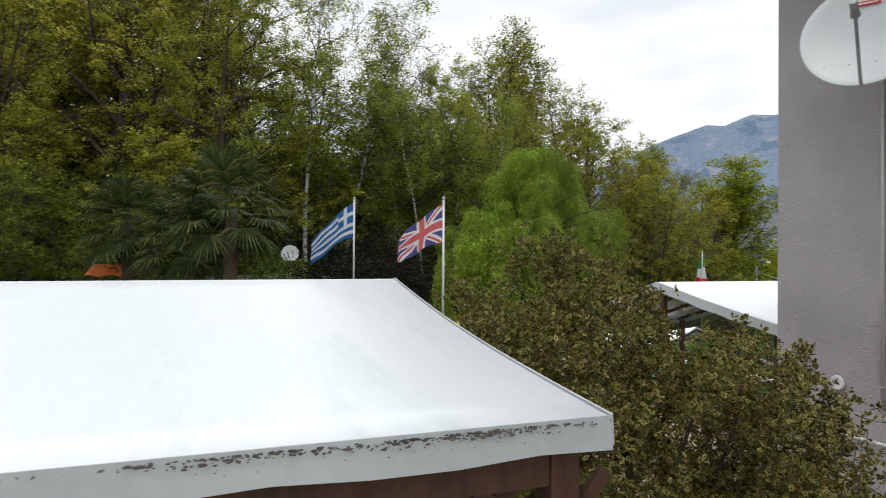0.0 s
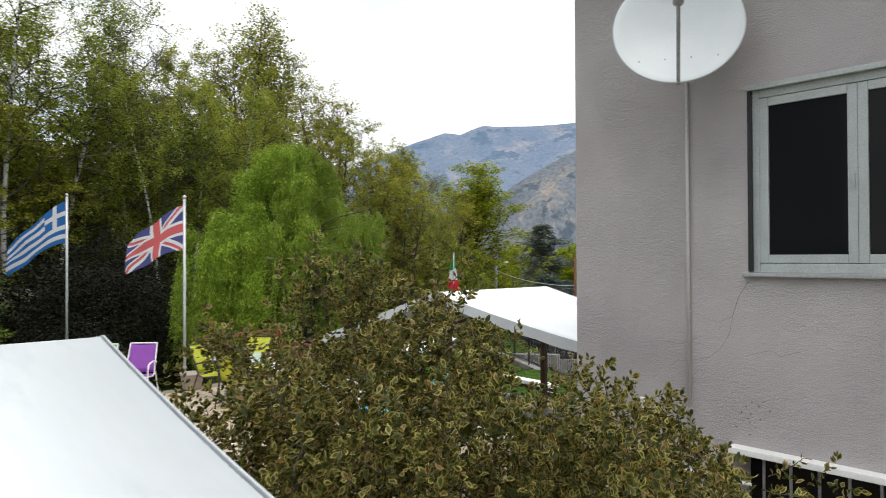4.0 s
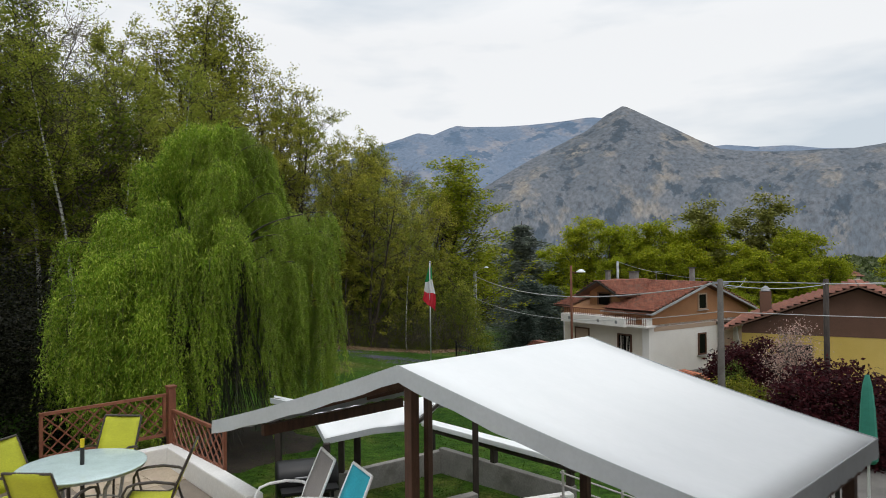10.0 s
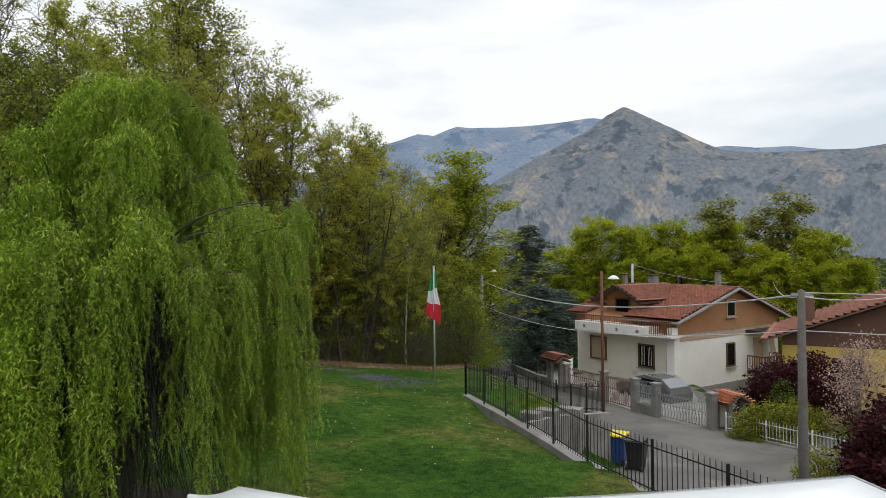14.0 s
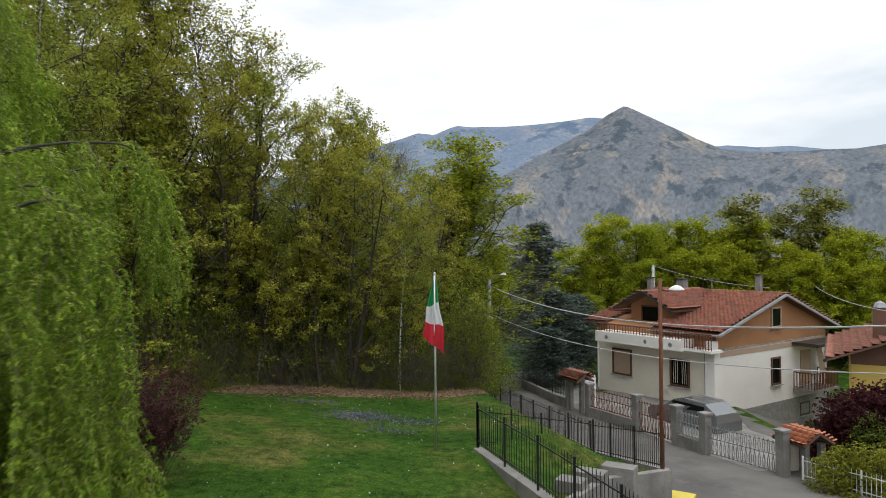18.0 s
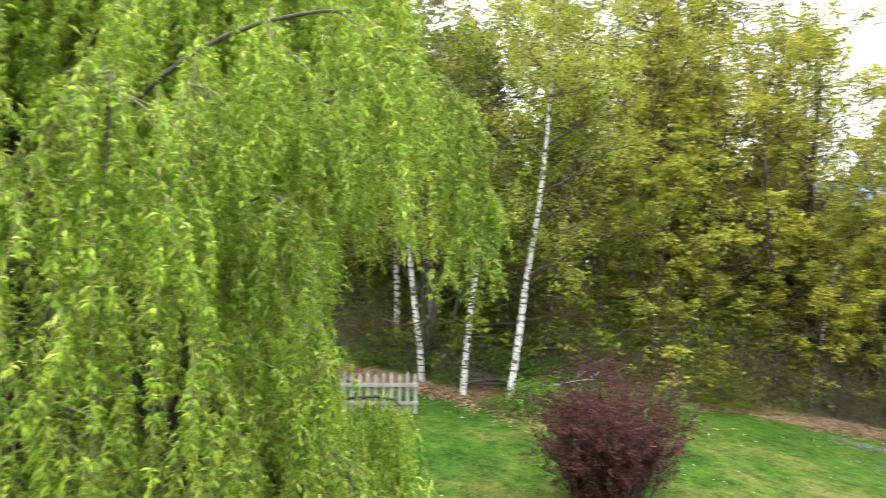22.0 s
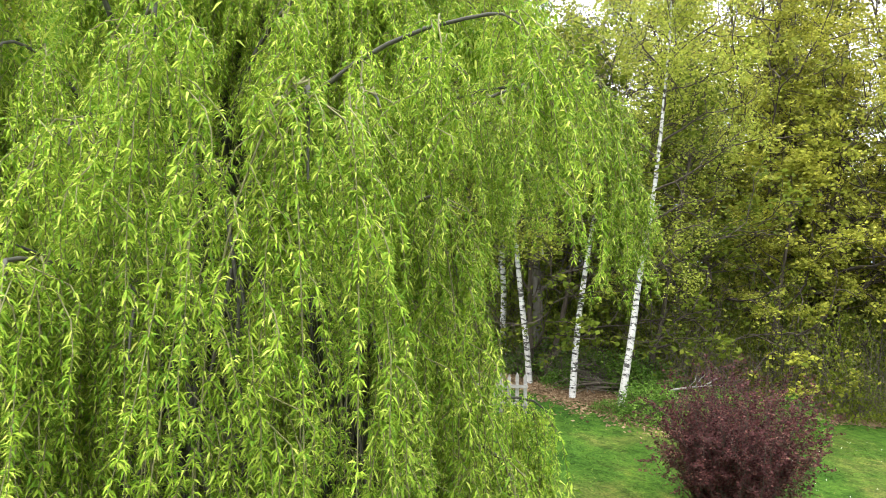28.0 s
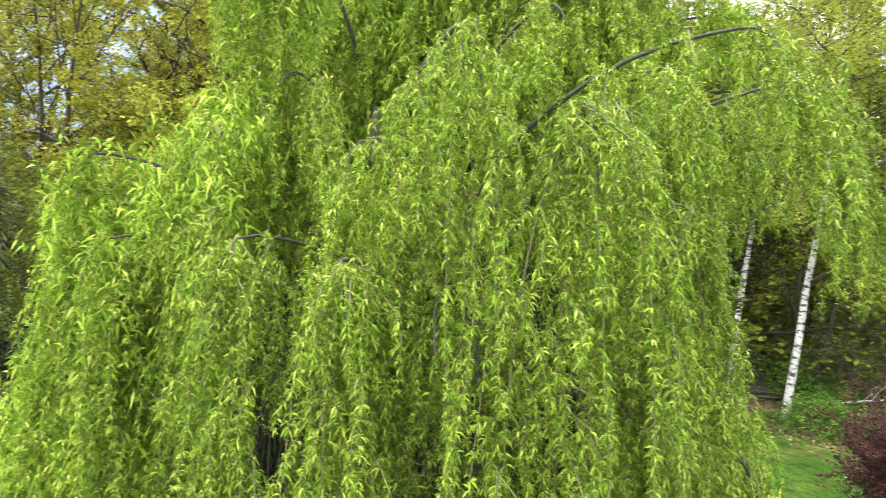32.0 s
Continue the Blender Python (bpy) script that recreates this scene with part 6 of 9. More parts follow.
# dark brown ground patch, painted in for the shade under the willow
M_WILLOWSHADE = surface("willow_shade_ground", (0.022, 0.017, 0.011), (0.05, 0.036, 0.024), 1.4, 24.0, 0.95, 0.9, 0.03, spots=((0.03, 0.045, 0.012), 1.1, 0.56, 0.68))
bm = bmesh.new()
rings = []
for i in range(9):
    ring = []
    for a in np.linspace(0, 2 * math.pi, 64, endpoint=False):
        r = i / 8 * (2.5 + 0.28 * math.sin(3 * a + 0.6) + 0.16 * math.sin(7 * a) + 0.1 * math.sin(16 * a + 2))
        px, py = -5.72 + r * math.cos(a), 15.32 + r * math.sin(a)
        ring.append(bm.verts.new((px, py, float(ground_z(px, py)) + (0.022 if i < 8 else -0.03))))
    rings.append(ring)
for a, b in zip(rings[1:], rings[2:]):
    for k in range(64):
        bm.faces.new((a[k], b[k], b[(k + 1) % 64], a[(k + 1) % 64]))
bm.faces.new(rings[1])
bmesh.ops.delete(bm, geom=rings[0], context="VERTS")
tagged(part("bare_soil", bm, M_WILLOWSHADE, smooth=True), "dark ground patch painted for the willow's shade", "soil", kind="structure")

# ---- trees of the wood ----
oak_a = tree_meshes(1, 15.0, 4.4, 0.26, 17000, 0.105, 0.26, 20, 0.05, 0.0, 0.25, 0.13)
oak_b = tree_meshes(2, 14.0, 3.9, 0.24, 16000, 0.105, 0.22, 18, 0.09, 0.0, 0.4, 0.13)
oak_c = tree_meshes(3, 12.0, 3.7, 0.14, 17000, 0.105, 0.15, 13, 0.09, 0.0, 0.2, 0.13, 2)
great_oak = tree_meshes(21, 18.0, 6.6, 0.3, 17000, 0.15, 0.44, 20, 0.05, 0.0, 0.1, 0.15)
spire = tree_meshes(4, 15.0, 1.3, 0.16, 20000, 0.115, 0.14, 22, 0.03, 0.0, 0.7, 0.12, 3, 1.2)
crowned = tree_meshes(15, 14.0, 3.9, 0.1, 34000, 0.14, 0.17, 24, 0.045, 0.0, 0.9, 0.17, 3, 0.5)
birch_a = tree_meshes(5, 13.0, 2.5, 0.30, 15000, 0.085, 0.12, 20, 0.06, 0.06, 0.5, 0.13)
birch_b = tree_meshes(6, 12.0, 2.3, 0.32, 13000, 0.085, 0.10, 18, 0.05, 0.07, 0.5, 0.13)
sapling = tree_meshes(8, 7.0, 2.4, 0.06, 8000, 0.11, 0.07, 12, 0.1, 0.0, 0.3, 0.13, 2)
bare = tree_meshes(9, 9.0, 2.6, 0.2, 3500, 0.06, 0.13, 20, 0.07, 0.0, 0.5, 0.14)
back_b = tree_meshes(10, 14.0, 4.3, 0.12, 7000, 0.19, 0.2, 16, 0.07, 0.0, 0.3, 0.18)
back_c = tree_meshes(11, 12.0, 3.9, 0.08, 7000, 0.19, 0.18, 16, 0.07, 0.0, 0.25, 0.18)
KINDS = {
    "oak_a": (oak_a, M_BARK, L_OAK, "tall oak with young yellow-green leaves at the wood's edge"),
    "oak_b": (oak_b, M_BARK, L_WOOD, "woodland tree with fresh olive-green leaves"),
    "oak_c": (oak_c, M_BARK, L_OAK, "spreading woodland tree with young yellow-green leaves"),
    "dark_b": (back_b, M_BARK, L_DARKWOOD, "woodland tree with leaves darkened for shade"),
    "dark_c": (back_c, M_BARK, L_DARKWOOD, "low woodland tree with leaves darkened for shade"),
    "back_b": (back_b, M_BARK, L_WOOD, "woodland tree with olive-green leaves behind others"),
    "back_c": (back_c, M_BARK, L_OAK, "woodland tree with yellow-green leaves behind others"),
    "spire": (spire, M_BARK, L_OAK, "tall slender tree with sparse new leaves"),
    "great_oak": (great_oak, M_BARK, L_OAK, "great oak with a thick dark trunk and young yellow-green leaves"),
    "bright": (crowned, M_BARK, L_BRIGHT, "tree with bright fresh green leaves and a split top"),
    "birch_a": (birch_a, M_BIRCH, L_BIRCH, "slender white-barked birch with thin spring leaves"),
    "birch_b": (birch_b, M_BIRCH, L_BIRCH, "slender white-barked birch with thin spring leaves"),
    "sapling": (sapling, M_BARK, L_WOOD, "young bushy tree at the wood's edge"),
    "dark_s": (sapling, M_BARK, L_DARKWOOD, "bushy young tree at the wood's edge, leaves darkened for shade"),
    "bare": (bare, M_GREYBARK, L_PALE, "grey tree still almost bare of leaves"),
}


def plant(kind, x, y, h, rz, wide=1.0, z=None):
    meshes, bark, leaf, label = KINDS[kind]
    base_h = {"back_b": 14, "back_c": 12, "oak_a": 15, "great_oak": 18, "oak_b": 14, "dark_b": 14, "bright": 14, "oak_c": 12, "dark_c": 12, "spire": 15, "birch_a": 13, "birch_b": 12, "sapling": 7, "dark_s": 7, "bare": 9}[kind]
    s = h / base_h
    name = "birch" if "birch" in kind else "tree"
    z = float(ground_z(x, y)) if z is None else z
    return tree(name, meshes, (x, y, z), (s * wide, s * wide, s), rz, bark, leaf, label, "trees of the wood")


# those that stand out, each where it stands
for kind, x, y, h, rz, wide in (
    ("spire", -10.7, 40.6, 15.9, 20, 1.1), ("spire", -14.6, 40.0, 19.4, 80, 1.1), ("spire", -17.2, 41.0, 19.8, 200, 1.1), ("oak_a", -12.9, 38.6, 12.6, 130, 0.95), ("oak_a", -11.4, 35.3, 11.2, 40, 0.95),
    ("oak_a", -14.2, 35.6, 13.2, 300, 1.0), ("oak_b", -16.4, 36.2, 14.0, 170, 1.1), ("oak_a", -9.6, 37.0, 10.8, 220, 0.9), ("oak_c", -8.6, 42.0, 11.6, 60, 1.0), ("oak_b", -6.6, 40.8, 11.4, 10, 1.0), ("oak_a", -8.5, 47.7, 13.4, 75, 0.9), ("oak_b", -5.4, 45.4, 11.6, 200, 0.95), ("oak_a", -10.9, 44.5, 13.6, 160, 0.85),
    ("bare", -3.9, 42.5, 10.6, 30, 0.9), ("oak_c", -3.0, 40.0, 7.4, 150, 0.9), ("oak_c", -7.4, 37.4, 10.4, 120, 0.95), ("oak_c", -5.2, 37.8, 8.8, 20, 0.95), ("oak_b", -9.2, 39.0, 12.4, 280, 1.0),
):
    plant(kind, x, y, h, rz, wide)
for kind, x, y, h, rz, wide in (
    ("bright", -1.3, 51.8, 13.7, 0, 1.55), ("oak_b", -3.6, 58.0, 13.4, 80, 0.95), ("oak_c", -4.6, 51.0, 10.2, 190, 0.9), ("oak_c", -3.6, 47.0, 9.8, 33, 0.95),
    ("birch_b", -17.6, 28.6, 12.4, 40, 1.0), ("birch_a", -20.7, 24.0, 18.0, 50, 0.85), ("birch_b", -19.4, 25.2, 17.0, 10, 0.9), ("bare", -15.9, 27.7, 13.4, 70, 0.9), ("oak_b", -19.5, 36.0, 16.0, 70, 1.0),
    ("birch_b", -8.5, 36.6, 8.5, 0, 0.8), ("birch_b", -3.2, 38.2, 7.5, 50, 0.8),
):
    plant(kind, x, y, h, rz, wide)
for kind, x, y, h, rz, wide in (
    ("oak_a", -26.8, 20.9, 20.5, 15, 1.1), ("oak_a", -31.0, 21.5, 21.5, 100, 1.1), ("oak_a", -23.5, 23.5, 14.8, 220, 1.0), ("oak_a", -36.0, 17.0, 21.0, 300, 1.1), ("oak_b", -29.0, 17.5, 18.0, 60, 1.05), ("oak_b", -33.0, 24.5, 21.0, 10, 1.1), ("oak_a", -28.5, 27.0, 18.0, 190, 1.05),
    ("oak_a", -29.0, 12.5, 16.0, 10, 1.0), ("oak_c", -28.0, 10.0, 14.5, 80, 1.0), ("oak_b", -31.0, 14.0, 18.0, 150, 1.05), ("oak_c", -26.0, 5.5, 11.0, 200, 1.05), ("oak_a", -34.0, 9.0, 17.0, 260, 1.05), ("oak_b", -20.2, 17.5, 14.0, 300, 1.0), ("great_oak", -25.6, 16.6, 18.5, 40, 1.0),
):
    plant(kind, x, y, h, rz, wide)
for kind, x, y, h, rz in (("back_b", -38.0, 12.0, 18.0, 20), ("back_b", -36.0, 4.0, 16.0, 120), ("back_c", -30.0, 1.0, 13.0, 70), ("back_b", -43.0, 7.0, 18.0, 170), ("back_b", -40.0, 20.0, 20.0, 70)):
    plant(kind, x, y, h, rz, 1.05)
# the rows behind and between, under the wood's roofline
rng = np.random.default_rng(5)
for x in np.arange(-46, 0, 2.7):
    # dark kinds in the front rows deepen the shade at the wood's foot
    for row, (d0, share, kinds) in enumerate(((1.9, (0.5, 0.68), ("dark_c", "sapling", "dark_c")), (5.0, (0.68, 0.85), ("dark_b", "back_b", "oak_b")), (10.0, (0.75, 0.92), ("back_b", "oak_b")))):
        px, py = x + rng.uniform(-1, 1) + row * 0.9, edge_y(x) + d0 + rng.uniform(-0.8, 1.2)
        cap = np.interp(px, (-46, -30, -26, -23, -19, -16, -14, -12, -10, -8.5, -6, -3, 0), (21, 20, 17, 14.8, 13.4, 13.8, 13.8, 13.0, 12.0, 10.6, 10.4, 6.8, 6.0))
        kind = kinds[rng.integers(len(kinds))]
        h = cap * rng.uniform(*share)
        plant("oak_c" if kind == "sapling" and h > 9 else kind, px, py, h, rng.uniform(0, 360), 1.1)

# the birches at the corner of the lawn, each leaning its own way
for kind, x, y, h, rz, lean in (("birch_a", -11.96, 26.9, 11.5, 0, 11), ("birch_b", -13.2, 26.5, 12.0, 90, 5), ("birch_b", -14.8, 26.5, 12.0, 200, 4), ("birch_a", -16.6, 27.0, 12.5, 300, 2), ("birch_b", -19.5, 28.5, 11.5, 60, 2)):
    ob = plant(kind, x, y, h, rz, 0.95)
    tilt = Matrix.Rotation(radians(lean), 3, Vector((-0.83, 0.56, 0)))
    ob.rotation_euler = (tilt @ Matrix.Rotation(radians(rz), 3, "Z")).to_euler()
# low trees that close the view beyond the palms
for kind, x, y, h, rz in (("back_c", -20.0, 13.5, 7.5, 30), ("dark_s", -22.0, 10.5, 6.0, 140), ("dark_s", -18.6, 10.8, 5.0, 250), ("back_c", -25.0, 12.0, 8.5, 80), ("dark_s", -21.5, 7.5, 5.5, 10), ("oak_c", -27.0, 7.5, 9.0, 190), ("dark_s", -23.5, 15.5, 6.5, 300)):
    plant(kind, x, y, h, rz, 1.15)

# ---- the road side: fences, lamps, wires, houses ----
def iron_fence(line, height, label, group, gap=0.125, material=M_IRON, base=0.06):
    """Railings along points (x, y, z of the foot): square posts at the points, pointed bars between two rails."""
    line = [Vector(p) for p in line]
    ob = thing("iron_fence", line[0], 0, label, "fence", group)
    bar = bmesh.new()
    tube(bar, [(0, 0, base), (0, 0, height - 0.05), (0, 0, height + 0.03)], 0.011, 0.006, 4)
    me = bpy.data.meshes.new("bar")
    bar.to_mesh(me)
    bar.free()
    me.materials.append(material)
    for a, b in zip(line, line[1:]):
        d = b - a
        n = max(2, round(Vector((d.x, d.y)).length / gap))
        for k in range(1, n):
            o = new("bar", me)
            o.parent, o.location = ob, a + d * k / n - line[0]
        for z in (base + 0.08, height - 0.12):
            part("rail", tubes([a - line[0] + Vector((0, 0, z)), b - line[0] + Vector((0, 0, z))], r=0.017, n=4), material, ob)
    for p in line:
        part("post", box(bmesh.new(), p - line[0] + Vector((0, 0, height / 2)), (0.05, 0.05, height + 0.06)), material, ob)
    return ob


def subdivided(points, step):
    out = []
    for a, b in zip(points, points[1:]):
        a, b = Vector(a), Vector(b)
        n = max(1, round((b - a).length / step))
        out += [a.lerp(b, k / n) for k in range(n)]
    return out + [Vector(points[-1])]


def strip_wall(name, points, thick, bottom, material, label):
    """A wall along points (x, y, top) down to a common bottom."""
    bm = bmesh.new()
    for a, b in zip(points, points[1:]):
        a, b = Vector(a), Vector(b)
        d = Vector((b.x - a.x, b.y - a.y, 0)).normalized()
        s = Vector((-d.y, d.x, 0)) * thick / 2
        lo = [Vector((p.x, p.y, bottom)) for p in (a - s, a + s, b + s, b - s)]
        hi = [a - s, a + s, b + s, b - s]
        vs = [bm.verts.new(p) for p in lo + hi]
        for f in ((3, 2, 1, 0), (4, 5, 6, 7), (0, 1, 5, 4), (1, 2, 6, 5), (2, 3, 7, 6), (3, 0, 4, 7)):
            bm.faces.new([vs[k] for k in f])
    ob = part(name, bm, material)
    return tagged(ob, label, "wall", kind="structure")


INNER = [(6.2, 12.0, -1.6), (4.9, 14.9, -1.62), (3.28, 18.0, -1.64), (2.42, 20.0, -1.66), (1.91, 21.8, -1.67), (0.91, 24.7, -1.67), (-0.25, 27.66, -1.66)]
strip_wall("fence_footing", INNER, 0.24, -2.2, M_CONCRETE, "grey concrete footing under the iron fence")
iron_fence(subdivided([(x, y, z + 0.02) for x, y, z in INNER], 1.75), 1.05, "black iron railings on a concrete footing", "iron fences")
OUTER = [(4.5, 28.75, -2.55), (3.57, 34.0, -3.62), (2.25, 40.0, -4.2), (0.75, 47.5, -4.85)]
strip_wall("retaining_wall", [(7.5, 10.4, -1.72), (5.45, 14.0, -1.74), (3.6, 18.0, -1.76), (2.8, 20.0, -1.78), (2.2, 22.2, -1.82), (1.45, 24.7, -1.88), (2.75, 27.4, -2.3), (4.6, 28.7, -2.5), (3.7, 34.0, -3.55), (2.4, 40.0, -4.12), (0.95, 47.5, -4.78)], 0.2, -6.2, M_CONCRETE, "grey concrete retaining wall above the lane")
iron_fence(subdivided(OUTER, 1.9), 1.05, "black iron railings above the lane", "iron fences")
iron_fence(subdivided([(-0.23, 27.66, -1.66), (1.5, 29.6, -2.3), (3.2, 31.4, -2.9)], 1.5), 1.0, "black iron railings round the grass corner", "iron fences", 0.15)
for x, y, z0, z1, sx, sy in ((1.75, 26.0, -3.2, -1.86, 0.6, 0.45), (2.35, 27.0, -3.4, -2.0, 0.7, 0.45), (3.2, 27.9, -4.4, -2.15, 0.8, 0.45)):
    ob = part("concrete_block", box(bmesh.new(), (0, 0, (z1 - z0) / 2), (sx, sy, z1 - z0), bevel=0.02), M_CONCRETE)
    ob.location, ob.rotation_euler = (x, y, z0), (0, 0, radians(-28))
    tagged(ob, "stepped grey concrete block beside the lane", "concrete block", "concrete blocks")


def street_lamp(x, y, z0, z1, pole_mat, head, label, r=0.07):
    ob = thing("street_lamp", (x, y, z0), 0, label, "street lamp")
    h = z1 - z0
    part("pole", tubes([(0, 0, -0.3), (0, 0, h * 0.5), (0, 0, h)], r=r, n=10), pole_mat, ob, smooth=True)
    hx, hy, hz = head
    part("arm", tubes([(0, 0, h - 0.25), (hx * 0.5, hy * 0.5, h + hz - 0.05), (hx, hy, h + hz)], r=0.022), pole_mat, ob)
    m = Matrix.Translation((hx * 1.1, hy * 1.1, h + hz))
    part("head", lathe(bmesh.new(), [(0.02, 0.1), (0.1, 0.08), (0.19, 0.0), (0.2, -0.03), (0.02, -0.02)], 16, m), M_WHITEPAINT, ob, "white lamp shade", smooth=True)
    return ob


street_lamp(4.46, 28.72, -2.6, 2.34, M_RUST, (0.35, -0.1, -0.25), "rust-brown lamp post with a white shade", 0.05)
street_lamp(0.72, 50.0, -5.3, 1.62, M_GALV, (0.75, -0.2, 0.28), "grey concrete-coloured street lamp beside the lane", 0.13)
street_lamp(15.9, 85.0, -7.0, 0.7, M_GALV, (-1.2, 0, 0.4), "distant grey street lamp")
util = thing("utility_pole", (8.2, 22.5, -4.1), 0, "weathered grey-brown utility pole", "utility pole")
part("pole", lathe(bmesh.new(), [(0.13, -0.3), (0.12, 2.0), (0.085, 6.05), (0.02, 6.08)], 14), M_OLDPOLE, util, smooth=True)
part("crossarm", box(bmesh.new(), (0, 0, 5.95), (0.5, 0.06, 0.08)), M_GALV, util)
util2 = thing("utility_pole", (14.5, 28.4, -4.6), 0, "slim dark wooden utility pole", "utility pole")
part("pole", lathe(bmesh.new(), [(0.12, -0.3), (0.1, 6.3), (0.02, 6.32)], 12), M_DARKWOOD, util2, smooth=True)
util3 = thing("utility_pole", (15.1, 69.0, -6.2), 0, "grey utility pole behind the house", "utility pole")
part("pole", lathe(bmesh.new(), [(0.15, -0.3), (0.12, 8.2), (0.02, 8.25)], 12), M_GALV, util3, smooth=True)


def cable(a, b, sag, r=0.014):
    a, b = Vector(a), Vector(b)
    pts = [a.lerp(b, t) - Vector((0, 0, 4 * sag * t * (1 - t))) for t in np.linspace(0, 1, 17)]
    ob = part("overhead_cable", tubes(pts, r=r, n=5), M_CABLE)
    return tagged(ob, "grey overhead cable between poles", "cable", "overhead cables")


cable((0.72, 50.0, 1.3), (8.2, 22.5, 1.85), 0.9, 0.022)
cable((0.72, 50.0, -0.3), (8.2, 22.5, 0.95), 0.8)
cable((8.2, 22.5, 1.8), (14.5, 28.4, 1.5), 0.15, 0.016)
cable((8.2, 22.5, 0.95), (30.0, 14.2, 1.5), 0.3)
cable((8.2, 22.5, 1.8), (24.0, 60.0, 0.6), 0.4)
cable((8.2, 22.5, 1.9), (30.0, 14.0, 2.6), 0.3)
cable((14.5, 28.4, 1.5), (34.0, 40.0, 2.6), 0.4)
cable((15.1, 69.0, 2.0), (20.2, 58.5, 0.6), 0.3)


def tile_roof(name, a, b, c, d, parent, material=M_ROOF, cols=0, rows_n=0):
    """Rows of barrel tiles over the slope with eave a-b and ridge d-c."""
    a, b, c, d = (Vector(p) for p in (a, b, c, d))
    cols = cols or max(6, int((b - a).length / 0.24))
    rows_n = rows_n or max(4, int((d - a).length / 0.36))
    nrm = (b - a).cross(d - a).normalized()
    if nrm.z < 0:
        nrm = -nrm
    v, f = [], []
    per = 4
    nx = cols * per
    for j in range(rows_n):
        for e in (0, 1):
            t = (j + e) / rows_n
            lift = 0.17 * (1 - e)
            for i in range(nx + 1):
                s = i / nx
                p = a.lerp(b, s).lerp(d.lerp(c, s), t)
                v.append(p + nrm * (0.035 * math.sin(2 * math.pi * i / per) + lift + 0.03))
        o = j * 2 * (nx + 1)
        f += [(o + i, o + i + 1, o + nx + 2 + i, o + nx + 1 + i) for i in range(nx)]
        if j:
            q = o - (nx + 1)
            f += [(q + i, q + i + 1, o + i + 1, o + i) for i in range(nx)]
    me = mesh_np(name, [tuple(p) for p in v], f)
    ob = part(name, me, material, parent)
    tagged(ob, kind="stuff")
    bm = bmesh.new()
    sheet(bm, [[a - nrm * 0.02, b - nrm * 0.02], [d - nrm * 0.02, c - nrm * 0.02]], 0.09)
    part("roof_deck", bm, M_BROWNWALL, parent)
    return ob


def framed_window(parent, c, axis, w, h, frame_mat, inner_mat, name="window", face=-1):
    """A window on a wall: axis 'u' lies on the front (facing -v), 'v' on the gable (facing -u)."""
    def bx(dw, dz, sw, sz, out, depth):
        if axis == "u":
            return ((c[0] + dw, c[1] + face * out, c[2] + dz), (sw, depth, sz))
        return ((c[0] - out, c[1] + dw, c[2] + dz), (depth, sw, sz))
    fr = part(name, boxes(bx(-w / 2, 0, 0.1, h + 0.1, 0.03, 0.1), bx(w / 2, 0, 0.1, h + 0.1, 0.03, 0.1), bx(0, h / 2, w, 0.1, 0.03, 0.1), bx(0, -h / 2, w, 0.1, 0.03, 0.1)), frame_mat, parent)
    part("pane", boxes(bx(0, 0, w - 0.08, h - 0.08, 0.01, 0.03)), inner_mat, fr)
    part("sill", boxes(bx(0, -h / 2 - 0.09, w + 0.25, 0.05, 0.07, 0.2)), M_SILL, fr)
    return fr


def balustrade(parent, pts, h, material, gap=0.16, name="balustrade"):
    rail = part(name, tubes(pts and [Vector(p) + Vector((0, 0, h)) for p in pts], r=0.04, n=6), material, parent)
    for a, b in zip(pts, pts[1:]):
        a, b = Vector(a), Vector(b)
        n = max(2, int((b - a).length / gap))
        for k in range(n + 1):
            p = a.lerp(b, k / n)
            part("baluster", tubes([p, p + Vector((0, 0, h * 0.5)), p + Vector((0, 0, h))], r=0.028, n=5), material, rail)
    part("bottom_rail", tubes([Vector(p) + Vector((0, 0, 0.08)) for p in pts], r=0.016, n=5), material, rail)


# the tiled house: local x runs along the front, local y along the gable wall
HC = Vector((12.75, 48.0, -5.5))
h_rz = math.degrees(math.atan2(0.807, -0.591))
house = thing("house", HC, h_rz, "cream and ochre two-storey house with a red tiled roof and balconies", "house")
U, V = 8.4, 11.6
# with local x along the front, the gable direction is local -y
G = lambda u, v, z: (u, -v, z + 5.5)
part("wall", boxes((G(U / 2, V / 2, -5.2), (U, V, 6.1))), M_WHITEHOUSE, house)
part("front_wall", boxes((G(U / 2, -0.012, -4.0), (U - 0.04, 0.03, 3.4))), M_CREAMWALL, house)
part("stone_plinth", boxes((G(U / 2, V / 2, -6.75), (U + 0.12, V + 0.12, 2.2))), M_STONE, house)
bm = bmesh.new()
gp = [(0, -2.3), (V, -2.3), (V, -1.5), (6.0, 0.42), (0, -1.3)]
for x0, x1 in ((0.0, U),):
    lo = [bm.verts.new(G(x0, v, z)) for v, z in gp]
    hi = [bm.verts.new(G(x1, v, z)) for v, z in gp]
    bm.faces.new(lo)
    bm.faces.new(hi[::-1])
    for i in range(5):
        bm.faces.new((lo[i], lo[(i + 1) % 5], hi[(i + 1) % 5], hi[i]))
bmesh.ops.recalc_face_normals(bm, faces=bm.faces[:])
part("upper_wall", bm, M_ORANGEWALL, house)
tile_roof("roof", G(-0.5, -0.45, -1.28), G(4.0, -0.45, -1.28), G(4.0, 6.0, 0.62), G(-0.5, 6.0, 0.62), house)
tile_roof("roof", G(4.0, 1.6, -0.68), G(9.0, 1.6, -0.68), G(9.0, 6.0, 0.62), G(4.0, 6.0, 0.62), house)
